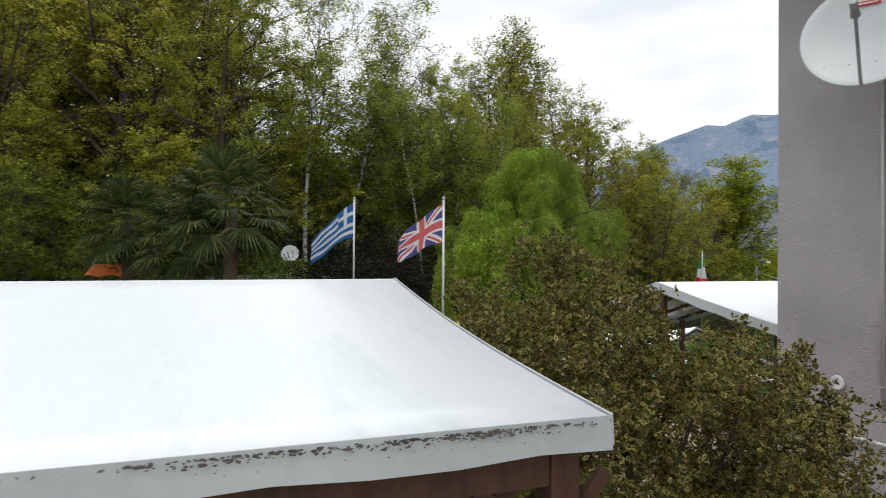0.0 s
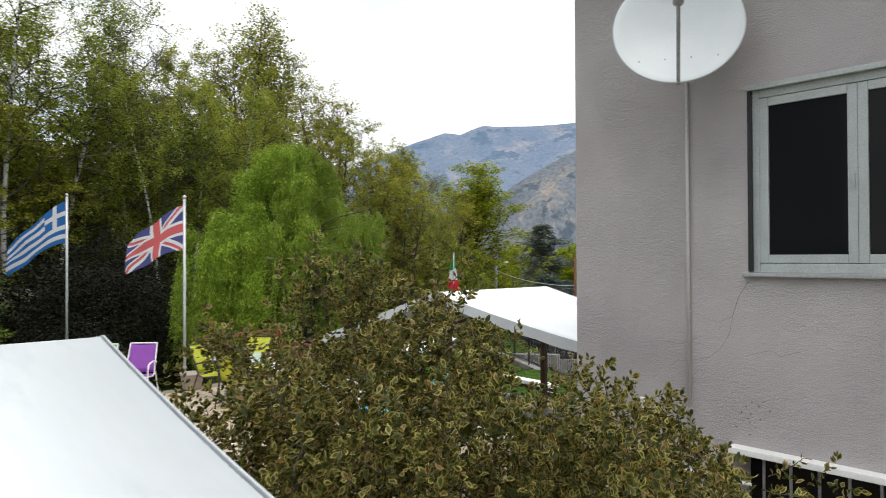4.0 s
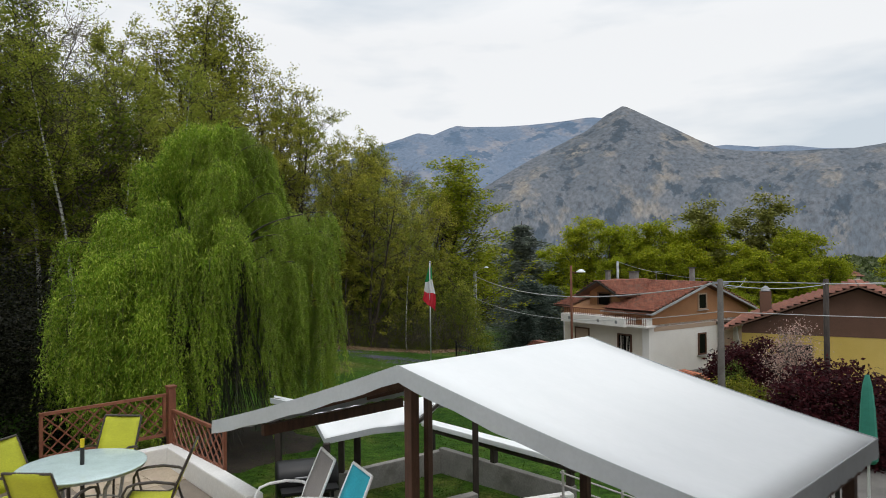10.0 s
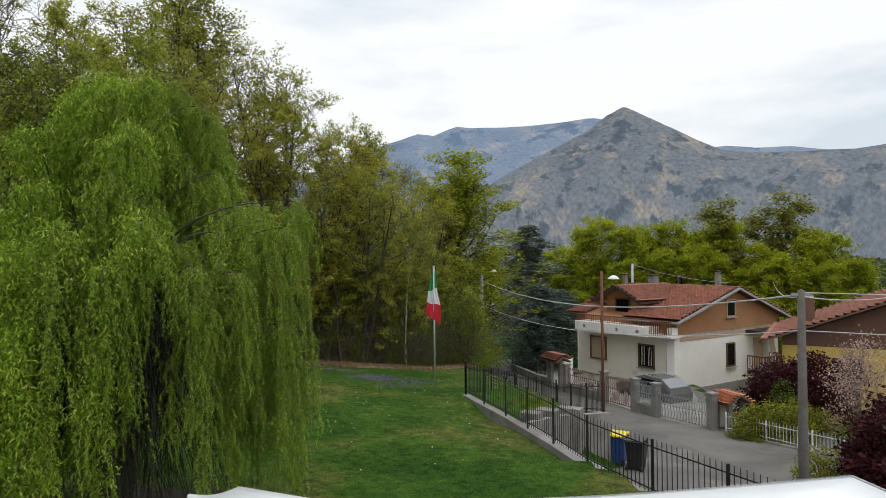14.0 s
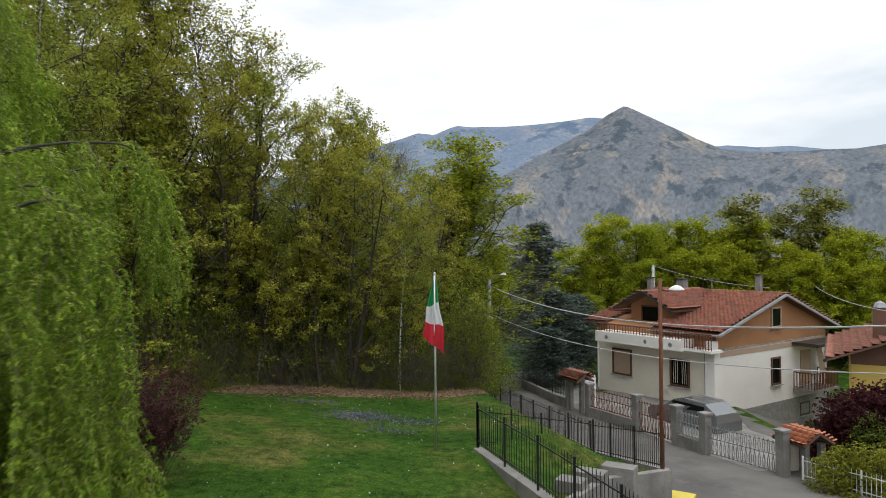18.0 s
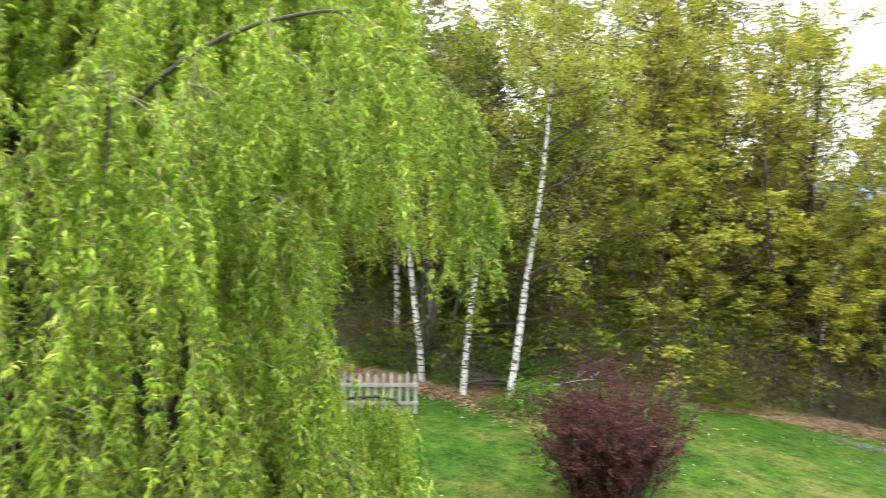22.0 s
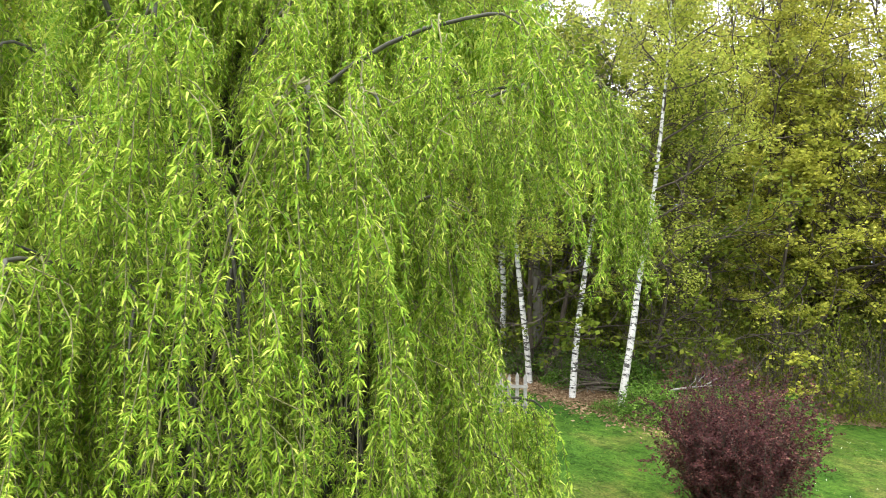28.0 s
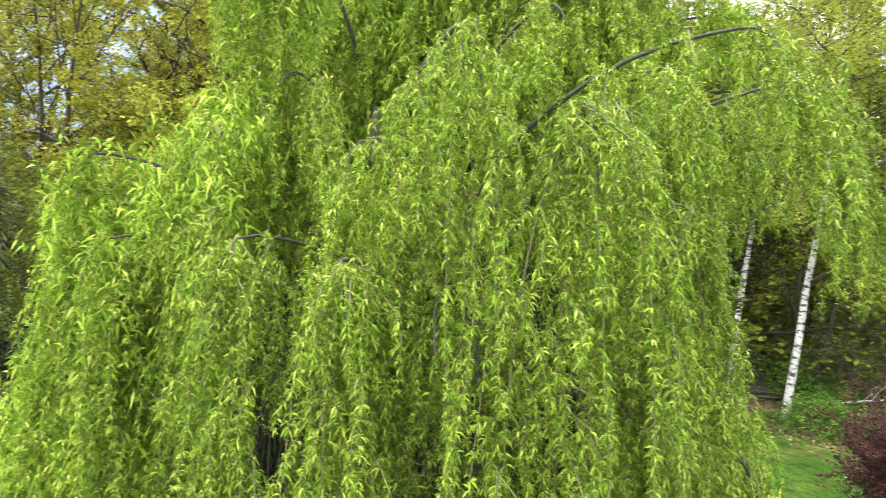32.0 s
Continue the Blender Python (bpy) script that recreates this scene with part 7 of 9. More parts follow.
tile_roof("roof", G(-0.5, 12.2, -1.62), G(9.0, 12.2, -1.62), G(9.0, 6.0, 0.62), G(-0.5, 6.0, 0.62), house)
tile_roof("roof", G(7.6, -0.3, -1.3), G(9.3, -0.3, -1.3), G(9.3, 2.4, -0.55), G(7.6, 2.4, -0.55), house)
# dormer over the balcony
bm = bmesh.new()
gp = [(3.5, -2.3), (6.5, -2.3), (6.5, -0.08), (5.0, 0.62), (3.5, -0.08)]
lo = [bm.verts.new(G(u, 0.9, z)) for u, z in gp]
hi = [bm.verts.new(G(u, 4.0, z)) for u, z in gp]
bm.faces.new(lo)
bm.faces.new(hi[::-1])
for i in range(5):
    bm.faces.new((lo[i], lo[(i + 1) % 5], hi[(i + 1) % 5], hi[i]))
bmesh.ops.recalc_face_normals(bm, faces=bm.faces[:])
dormer = part("dormer", bm, M_ORANGEWALL, house)
tile_roof("dormer_roof", G(2.9, 0.1, -0.3), G(2.9, 5.6, -0.3), G(5.0, 5.6, 0.78), G(5.0, 0.1, 0.78), dormer)
tile_roof("dormer_roof", G(7.1, 0.1, -0.3), G(7.1, 5.6, -0.3), G(5.0, 5.6, 0.78), G(5.0, 0.1, 0.78), dormer)
for u in (2.86, 7.14):
    bm = bmesh.new()
    tube(bm, [G(u, 0.06, -0.33), G(5.0, 0.06, 0.76)], 0.09, 0.09, 4)
    part("dormer_board", bm, M_BROWNTUBE, dormer)
framed_window(dormer, G(5.0, 0.9, -0.95), "u", 1.25, 1.6, M_SHUTTER, M_GLASS, "balcony_door", 1)
# barge boards
for p, q in ((G(-0.52, -0.5, -1.36), G(-0.52, 6.0, 0.56)), (G(-0.52, 6.0, 0.56), G(-0.52, 12.25, -1.7))):
    bm = bmesh.new()
    tube(bm, [p, q], 0.09, 0.09, 4)
    part("barge_board", bm, M_SILL, house)
part("gutter", tubes([G(-0.6, -0.55, -1.36), G(4.1, -0.55, -1.36)], r=0.06), M_GALV, house)
part("downpipe", tubes([G(0.62, -0.08, -2.35), G(0.62, -0.08, -5.4)], r=0.05), M_BROWNTUBE, house)
part("pilaster", box(bmesh.new(), G(0.17, -0.1, -3.85), (0.6, 0.52, 3.1), bevel=0.03), M_WHITEHOUSE, house)
part("pilaster_cap", box(bmesh.new(), G(0.15, -0.2, -2.0), (0.42, 0.6, 0.6), bevel=0.04), M_WHITEHOUSE, house)
part("band", boxes((G(-0.006, V / 2, -2.46), (0.03, V - 0.02, 0.3))), M_BLIND, house)
part("downpipe", tubes([G(8.35, -0.08, -2.4), G(8.35, -0.08, -5.4)], r=0.05), M_WHITEPAINT, house)
part("downpipe", tubes([G(-0.08, 11.4, -1.8), G(-0.08, 11.4, -7.6)], r=0.05), M_BROWNTUBE, house)
# front balcony
balcony = part("balcony", box(bmesh.new(), G(4.4, -0.62, -2.0), (6.2, 1.24, 0.62), bevel=0.02), M_WHITEHOUSE, house)
part("balcony_slab", box(bmesh.new(), G(0.55, -0.5, -2.2), (1.9, 1.0, 0.14)), M_WHITEHOUSE, house)
balustrade(balcony, [G(7.45, -1.15, -1.69), G(1.3, -1.15, -1.69)], 0.48, M_RUST, 0.2)
balustrade(balcony, [G(1.3, -0.95, -2.13), G(-0.35, -0.95, -2.13)], 0.85, M_RUST, 0.16)
for u in (6.6, 3.7, 2.0):
    bm = lathe(bmesh.new(), [(0.03, 0.0), (0.12, 0.0), (0.13, 0.14), (0.1, 0.2), (0.02, 0.22)], 14, Matrix.Translation(G(u, -1.26, -2.0)) @ Matrix.Rotation(radians(90), 4, "X"))
    part("spotlight", bm, M_GALV, balcony)
framed_window(house, G(6.43, -0.03, -3.58), "u", 1.4, 1.5, M_SHUTTER, M_BLIND, "window", 1)
framed_window(house, G(2.28, -0.03, -3.7), "u", 1.2, 1.45, M_SHUTTER, M_GLASS, "window", 1)
for du in (-0.28, 0.28):
    part("curtain", sheet(bmesh.new(), [[G(2.28 + du * s * (1.0 if z < 0 else 0.9), -0.052 - 0.004 * (k % 2), -3.7 + z) for k, s in enumerate(np.linspace(0.35, 1.7, 7))] for z in (0.62, -0.1, -0.6)], 0.004), M_CREAMWALL, house)
framed_window(house, G(0, 5.75, -0.75), "v", 0.95, 1.1, M_BLIND, M_GLASS)
framed_window(house, G(0, 5.65, -3.85), "v", 0.85, 1.5, M_SHUTTER, M_GLASS)
part("porch_roof", box(bmesh.new(), G(-0.75, 9.2, -2.42), (1.6, 3.6, 0.2), bevel=0.03), M_BROWNTUBE, house)
side_balcony = part("side_balcony", box(bmesh.new(), G(-0.65, 8.9, -5.15), (1.3, 2.8, 0.2), bevel=0.02), M_CONCRETE, house)
balustrade(side_balcony, [G(-0.05, 7.55, -5.04), G(-1.25, 7.55, -5.04), G(-1.25, 10.25, -5.04), G(-0.05, 10.25, -5.04)], 0.95, M_RUST, 0.17)
part("side_door", boxes((G(-0.02, 8.9, -3.95), (0.06, 1.1, 2.1))), M_BLIND, house)
part("awning_cloth", sheet(bmesh.new(), [[G(-0.3, 9.6, -2.7), G(-0.3, 10.2, -2.7)], [G(-0.5, 9.7, -4.3), G(-0.5, 10.4, -4.3)]], 0.01), M_BLIND, house)
framed_window(house, G(0, 8.7, -6.4), "v", 1.0, 0.7, M_BROWNTUBE, M_GLASS)
for u, v, s, top in ((7.0, 6.6, 0.55, 1.1), (2.0, 7.4, 0.3, 1.45), (8.0, 4.6, 0.3, 1.2)):
    ch = part("chimney", box(bmesh.new(), G(u, v, top / 2 + 0.05), (s, s, top + 0.2)), M_CONCRETE, house)
    part("chimney_cap", box(bmesh.new(), G(u, v, top + 0.2), (s + 0.16, s + 0.16, 0.08)), M_BROWNTUBE, ch)
part("aerial", tubes([G(4.6, 6.4, 0.5), G(4.6, 6.4, 1.4)], r=0.02), M_GALV, house)
for k in range(5):
    part("aerial_rod", tubes([G(4.3 + 0.12 * k, 6.1, 1.35), G(4.3 + 0.12 * k, 6.7, 1.35)], r=0.008, n=4), M_GALV, house)

# pillars, walls and gates along the lane
PILLARS = [(4.95, 48.4, -5.35), (5.7, 46.3, -5.3), (7.3, 43.0, -5.2), (8.35, 40.4, -5.12), (8.95, 38.7, -5.05), (10.45, 35.3, -4.85)]
first = thing("gate_pillar", PILLARS[0], 0, "square grey concrete gate pillar with a capstone", "pillar", "gate pillars")
part("shaft", box(bmesh.new(), (0, 0, 0.8), (0.34, 0.34, 1.6), bevel=0.015), M_CONCRETE, first)
part("cap", box(bmesh.new(), (0, 0, 1.65), (0.44, 0.44, 0.1), bevel=0.02), M_CONCRETE, first)
for p in PILLARS[1:]:
    copy_thing(first, pose(*p, 0, 0, 25))


def curly_panel(a, b, z0, h, label, material):
    """Wrought-iron panel: wavy bars in pairs between rails."""
    a, b = Vector(a), Vector(b)
    d = b - a
    ln = Vector((d.x, d.y)).length
    ob = thing("wrought_iron_panel", a, math.degrees(math.atan2(d.y, d.x)), label, "fence", "wrought-iron panels")
    slope = d.z / ln
    for z in (z0 + 0.05, z0 + h * 0.55, z0 + h - 0.08):
        part("rail", tubes([(0.2, 0, z), (ln - 0.2, 0, z + slope * ln)], r=0.022, n=4), material, ob)
    n = int(ln / 0.2)
    for k in range(1, n):
        x = ln * k / n
        bm = bmesh.new()
        for s in (1, -1):
            tube(bm, [(x + s * 0.055 * math.sin(t * 2 * math.pi), 0, z0 + slope * x + h * t) for t in np.linspace(0, 1, 9)], 0.015, 0.011, 4)
        part("scroll_bar", bm, material, ob)
    return ob


for (i, j, z0, h, lab, mat_) in ((1, 2, 0.5, 1.0, "white-worn wrought-iron panel on a low wall", M_RUST), (2, 3, 0.08, 1.4, "rust-brown wrought-iron driveway gate", M_RUST), (3, 4, 0.5, 1.0, "grey wrought-iron panel on a low wall", M_GALV), (4, 5, 0.1, 1.15, "grey double-leaf iron gate", M_GALV)):
    curly_panel(PILLARS[i], PILLARS[j], z0, h, lab, mat_)
for i, j in ((1, 2), (3, 4)):
    (x0, y0, z0), (x1, y1, z1) = PILLARS[i], PILLARS[j]
    strip_wall("garden_wall", [(x0, y0, z0 + 0.5), (x1, y1, z1 + 0.5)], 0.24, -6.2, M_CONCRETE, "low grey garden wall beside the lane")
strip_wall("garden_wall", [(3.0, 55.0, -5.0), (4.3, 50.3, -4.9), (4.95, 48.4, -4.85)], 0.24, -6.4, M_CONCRETE, "low grey garden wall beside the lane")
iron_fence(subdivided([(3.0, 55.0, -5.0), (4.3, 50.3, -4.9), (4.95, 48.4, -4.85)], 2.0), 0.8, "dark iron railings on a garden wall", "iron fences", 0.2)
gate_roof = thing("letterbox_roof", (5.2, 47.4, -5.35), 25, "small red-tiled roof over the pillar gate", "gate roof")
for s in (-0.5, 0.5):
    part("post", box(bmesh.new(), (0, s, 0.9), (0.2, 0.2, 1.8)), M_CONCRETE, gate_roof)
tile_roof("tiles", (-0.55, -0.9, 1.8), (-0.55, 0.9, 1.8), (0, 0.9, 2.15), (0, -0.9, 2.15), gate_roof)
tile_roof("tiles", (0.55, -0.9, 1.8), (0.55, 0.9, 1.8), (0, 0.9, 2.15), (0, -0.9, 2.15), gate_roof)
cabinet = thing("meter_cabinet", (6.0, 48.5, -5.3), 25, "white metal meter cabinet", "cabinet")
part("body", box(bmesh.new(), (0, 0, 0.85), (0.7, 0.5, 1.7), bevel=0.02), M_WHITEPAINT, cabinet)
part("door", box(bmesh.new(), (0, -0.26, 0.9), (0.6, 0.02, 1.4)), M_WHITEPAINT, cabinet)

gh = thing("gatehouse", (11.3, 35.6, -5.0), 20, "small open gatehouse with a bright red-tiled roof", "gatehouse")
for sx in (-0.36, 0.36):
    for sy in (-0.42, 0.42):
        part("pillar", box(bmesh.new(), (sx, sy, 0.68), (0.2, 0.2, 1.36)), M_CONCRETE, gh)
part("back_wall", box(bmesh.new(), (0, 0.5, 0.68), (0.72, 0.1, 1.36)), M_CREAMWALL, gh)
tile_roof("tiles", (-0.66, -0.72, 1.34), (-0.66, 0.72, 1.34), (0, 0.72, 1.74), (0, -0.72, 1.74), gh, M_ROOFNEW)
tile_roof("tiles", (0.66, -0.72, 1.34), (0.66, 0.72, 1.34), (0, 0.72, 1.74), (0, -0.72, 1.74), gh, M_ROOFNEW)
iron_fence(subdivided([(10.7, 34.4, -4.85), (13.4, 29.0, -4.6), (16.5, 24.0, -4.4)], 1.8), 1.0, "white-painted iron garden fence", "iron fences", 0.16, M_WHITEPAINT, 0.3)
strip_wall("garden_wall", [(10.7, 34.4, -4.6), (13.4, 29.0, -4.35), (16.5, 24.0, -4.15)], 0.22, -5.6, M_CONCRETE, "low grey garden wall beside the lane")

# the paved yard before the house, from the lane to the front
rows = []
for k in np.linspace(-5.0, 15.0, 26):
    row = []
    for px, py in [(p.x, p.y) for p in subdivided([(4.3, 49.8, 0), (7.3, 43.0, 0), (10.45, 35.3, 0), (12.4, 29.5, 0), (13.5, 22.0, 0), (14.5, 14.0, 0)], 1.5)]:
        qx, qy = px + 0.92 * k, py + 0.39 * k
        qx = max(qx, float(np.interp(qy, EDGE_Y, EDGE_X)) + 0.7)
        row.append((qx, qy, float(ground_z(qx, qy)) + 0.025))
    rows.append(row)
tagged(part("yard", sheet(bmesh.new(), rows), M_PAVING, smooth=True), "grey gravel and concrete yard before the house", "yard", kind="structure")

# parked car
def parked_car(x, y, z, rz):
    ob = thing("car", (x, y, z), rz, "silver estate car with roof rails parked in the drive", "car")
    prof = [(-2.1, 0.35), (-2.15, 0.75), (-1.95, 0.95), (-1.2, 1.02), (-0.6, 1.45), (0.2, 1.56), (1.3, 1.54), (1.95, 1.15), (2.1, 0.8), (2.1, 0.35)]
    bm = bmesh.new()
    rows = []
    for yy, k in ((-0.84, 0.93), (-0.8, 1.0), (0.8, 1.0), (0.84, 0.93)):
        rows.append([bm.verts.new((px, yy * (0.86 if pz > 1.1 else 1.0), 0.3 + (pz - 0.3) * (k if pz > 1.2 else 1.0))) for px, pz in prof])
    n = len(prof)
    for a, b in zip(rows, rows[1:]):
        for i in range(n):
            bm.faces.new((a[i], a[(i + 1) % n], b[(i + 1) % n], b[i]))
    bm.faces.new(rows[0][::-1])
    bm.faces.new(rows[-1])
    bmesh.ops.recalc_face_normals(bm, faces=bm.faces[:])
    body = part("body", bm, M_CARPAINT, ob)
    for s in (-1, 1):
        part("side_window", boxes(((0.35, s * 0.735, 1.25), (1.9, 0.05, 0.34))), M_GLASS, body)
        part("roof_rail", tubes([(-0.2, s * 0.6, 1.6), (1.3, s * 0.6, 1.6)], r=0.02), M_GALV, body)
        part("headlight", boxes(((-2.1, s * 0.6, 0.78), (0.08, 0.35, 0.14))), M_WHITEPAINT, body)
        for px in (-1.35, 1.3):
            wheel = part("wheel", lathe(bmesh.new(), [(0.2, -0.1), (0.31, -0.1), (0.33, -0.06), (0.33, 0.06), (0.31, 0.1), (0.2, 0.1)], 20, Matrix.Translation((px, s * 0.76, 0.33)) @ Matrix.Rotation(radians(90), 4, "X")), M_TYRE, ob)
            part("rim", lathe(bmesh.new(), [(0.02, -0.105), (0.19, -0.105), (0.19, 0.105), (0.02, 0.105)], 14, Matrix.Translation((px, s * 0.76, 0.33)) @ Matrix.Rotation(radians(90), 4, "X")), M_ALU, wheel)
    part("windscreen", sheet(bmesh.new(), [[(-1.17, -0.62, 1.06), (-1.17, 0.62, 1.06)], [(-0.64, -0.6, 1.43), (-0.64, 0.6, 1.43)]], 0.02), M_GLASS, body)


parked_car(10.4, 44.6, -5.55, 300)

# bins in the lane
def wheelie_bin(x, y, z, rz, body, lid, label):
    ob = thing("wheelie_bin", (x, y, z), rz, label, "bin", "bins in the lane")
    bm = bmesh.new()
    lo = [bm.verts.new((sx * 0.22, sy * 0.25, 0.06)) for sx, sy in ((-1, -1), (1, -1), (1, 1), (-1, 1))]
    hi = [bm.verts.new((sx * 0.29, sy * 0.34, 0.95)) for sx, sy in ((-1, -1), (1, -1), (1, 1), (-1, 1))]
    bm.faces.new(lo[::-1])
    bm.faces.new(hi)
    for i in range(4):
        bm.faces.new((lo[i], lo[(i + 1) % 4], hi[(i + 1) % 4], hi[i]))
    part("body", bm, body, ob)
    part("lid", box(bmesh.new(), (0, 0.02, 1.0), (0.62, 0.74, 0.09), bevel=0.03), lid, ob)
    part("handle", tubes([(-0.25, 0.4, 1.0), (0.25, 0.4, 1.0)], r=0.018), lid, ob)
    for s in (-1, 1):
        part("wheel", lathe(bmesh.new(), [(0.02, -0.03), (0.1, -0.03), (0.1, 0.03), (0.02, 0.03)], 14, Matrix.Translation((s * 0.25, 0.28, 0.1)) @ Matrix.Rotation(radians(90), 4, "Y")), M_TYRE, ob)


wheelie_bin(5.45, 28.2, -4.3, 150, M_BLACK, M_BLACK, "black wheelie bin beside the wall")
wheelie_bin(5.0, 28.95, -4.3, 150, M_BLUEPL, M_YELLOWPL, "blue bin with a yellow lid beside the wall")

# the yellow house
yh = thing("house", (16.6, 42.2, -5.3), -28, "yellow single-storey house with a brown gable and tiled roof", "house")
part("wall", boxes(((6.0, 4.0, 0.45), (12.0, 8.0, 6.4))), M_YELLOWWALL, yh)
bm = bmesh.new()
for y0, y1 in ((0.0, 8.0),):
    lo = [bm.verts.new((px, y0 - 0.02, pz)) for px, pz in ((0, 3.3), (12, 3.3), (12, 3.7), (6, 6.0), (0, 3.7))]
    hi = [bm.verts.new((px, y1 + 0.02, pz)) for px, pz in ((0, 3.3), (12, 3.3), (12, 3.7), (6, 6.0), (0, 3.7))]
    bm.faces.new(lo)
    bm.faces.new(hi[::-1])
    for i in range(5):
        bm.faces.new((lo[i], lo[(i + 1) % 5], hi[(i + 1) % 5], hi[i]))
bmesh.ops.recalc_face_normals(bm, faces=bm.faces[:])
part("gable", bm, M_BROWNWALL, yh)
tile_roof("roof", (-0.9, -0.8, 3.5), (-0.9, 8.8, 3.5), (6, 8.8, 6.15), (6, -0.8, 6.15), yh)
tile_roof("roof", (12.9, -0.8, 3.5), (12.9, 8.8, 3.5), (6, 8.8, 6.15), (6, -0.8, 6.15), yh)
part("gutter", tubes([(-1.0, -0.9, 3.5), (-1.0, 8.9, 3.5)], r=0.08), M_BROWNTUBE, yh)
framed_window(yh, (3.0, -0.03, 2.2), "u", 1.3, 1.0, M_BROWNTUBE, M_GLASS)
framed_window(yh, (8.5, -0.03, 2.2), "u", 1.3, 1.0, M_BROWNTUBE, M_BLIND)
ych = part("chimney", box(bmesh.new(), (1.2, 1.6, 4.9), (0.6, 0.6, 1.6)), M_BROWNWALL, yh)
part("chimney_cap", lathe(bmesh.new(), [(0.2, 5.7), (0.28, 5.75), (0.2, 5.95), (0.02, 6.05)], 10, Matrix.Translation((1.2, 1.6, 0))), M_GALV, ych)
chd, _ = dish((24.4, 37.4, 0.95), -10, 20, 0.8, "small light-grey satellite dish on the roof of the yellow house")
part("mast", tubes([(0, 0.05, -1.6), (0, 0.05, 0)], r=0.025), M_GALV, chd)

# roofs far down the valley
for x, y, w, label in ((62, 131, 9, "distant white house with a red roof"), (70, 138, 12, "distant white house with a red roof"), (80, 190, 12, "distant pale farm building with a red roof"), (110, 260, 14, "distant white house with a red roof")):
    fh = thing("house", (x, y, float(ground_z(x, y))), 20, label, "house", "houses in the valley")
    part("wall", boxes(((0, 0, 3.0), (w, 7, 6.0))), M_WHITEHOUSE, fh)
    for s in (-1, 1):
        tile_roof("roof", (-w / 2 - 0.5, s * 4.0, 5.8), (w / 2 + 0.5, s * 4.0, 5.8), (w / 2 + 0.5, 0, 7.6), (-w / 2 - 0.5, 0, 7.6), fh, M_ROOF, 10, 4)
    for k in (-0.3, 0.0, 0.3):
        framed_window(fh, (w * k, -3.52, 3.6), "u", 1.0, 1.3, M_SHUTTER, M_GLASS)

tagged(part("courtyard", sheet(bmesh.new(), [[(x, y, float(road_z(y)) + 0.035 - 0.38 * max(0.0, x - 14)) for x, y in row] for row in (
    [(9.9, 35.9), (11.5, 36.6), (13.5, 38.0), (15.5, 40.0)], [(8.4, 40.2), (10.5, 41.5), (12.5, 43.2), (16.5, 46.5)], [(7.4, 43.0), (9.3, 44.6), (11.2, 46.4), (13.5, 48.2)], [(5.2, 48.3), (7.0, 49.8), (9.0, 51.5), (10.2, 52.3)], [(3.6, 54.0), (5.5, 55.5), (7.5, 56.6), (8.8, 57.2)])]), M_CONCRETE), "grey paved courtyard in front of the house", "paving", kind="structure")

# ---- palms, conifers, garden shrubs ----
def fan_palm(x, y, top, seed, label):
    z0 = float(ground_z(x, y)) if y > 9 else -1.2
    ob = thing("fan_palm", (x, y, z0), 0, label, "palm")
    rng = np.random.default_rng(seed)
    h = top - z0 - 0.9
    wood = Wood(9)
    wood.limb(bent(rng, (0, 0, -0.2), (0.03, 0.02, 1), h + 0.3, 8, 0.02, 0.05), 0.2, 0.15)
    part("trunk", wood.mesh("trunk"), M_PALMBARK, ob, smooth=True)
    for i in range(46):
        az, up = i * 2.4 + rng.uniform(-0.3, 0.3), 1.35 - 2.2 * (i / 46) ** 1.1
        d = np.array([math.cos(az) * math.cos(up), math.sin(az) * math.cos(up), math.sin(up)])
        stem = rng.uniform(0.85, 1.15)
        hub = np.array([0, 0, h]) + d * stem
        tw = np.array([-math.sin(az), math.cos(az), 0])
        nb = np.cross(d, tw)
        v, f = [], []
        s0 = tw * 0.012
        root = np.array([0, 0, h - 0.1])
        v += [root - s0, root + s0, hub + s0, hub - s0]
        f.append((0, 1, 2, 3))
        for a in np.linspace(-1.75, 1.75, 25):
            dirv = d * math.cos(a) + tw * math.sin(a)
            ln = rng.uniform(0.72, 0.95) * (1 - 0.12 * abs(a))
            w = np.cross(dirv, nb)
            w = w / (np.linalg.norm(w) + 1e-9) * 0.028
            m1 = hub + dirv * ln * 0.55 + nb * 0.02
            e = hub + dirv * ln - np.array([0, 0, 0.16 * rng.uniform(0.5, 1.5)])
            k = len(v)
            v += [hub - w * 0.5, hub + w * 0.5, m1 + w, m1 - w, e + w * 0.2, e - w * 0.2]
            f += [(k, k + 1, k + 2, k + 3), (k + 3, k + 2, k + 4, k + 5)]
        part("frond", mesh_np("frond", v, f), L_PALM, ob)
    return ob


fan_palm(-11.2, 8.0, 4.35, 31, "fan palm with drooping dark green fronds")
fan_palm(-13.4, 9.0, 3.5, 32, "smaller fan palm with yellowed lower fronds")
fan_palm(-16.6, 9.5, 4.1, 33, "fan palm with drooping dark green fronds")

cloth = thing("orange_awning", (-17.7, 9.9, -1.0), 30, "orange cloth awning behind the palms", "awning")
part("cloth", sheet(bmesh.new(), [[(x, 0.0, 2.95), (x, -0.7, 2.6 + 0.03 * math.sin(x * 9))] for x in np.linspace(-0.6, 0.6, 8)], 0.01), M_ORANGE, cloth)
for s in (-0.58, 0.58):
    part("post", boxes(((s, 0.02, 1.45), (0.06, 0.06, 2.9))), M_DARKWOOD, cloth)
strip_wall("boundary_wall", [(-30, 12.0, 0.9), (-18.5, 19.6, 1.4), (-14.2, 21.6, 1.15)], 0.25, -1.6, M_CONCRETE, "low grey boundary wall before the wood")
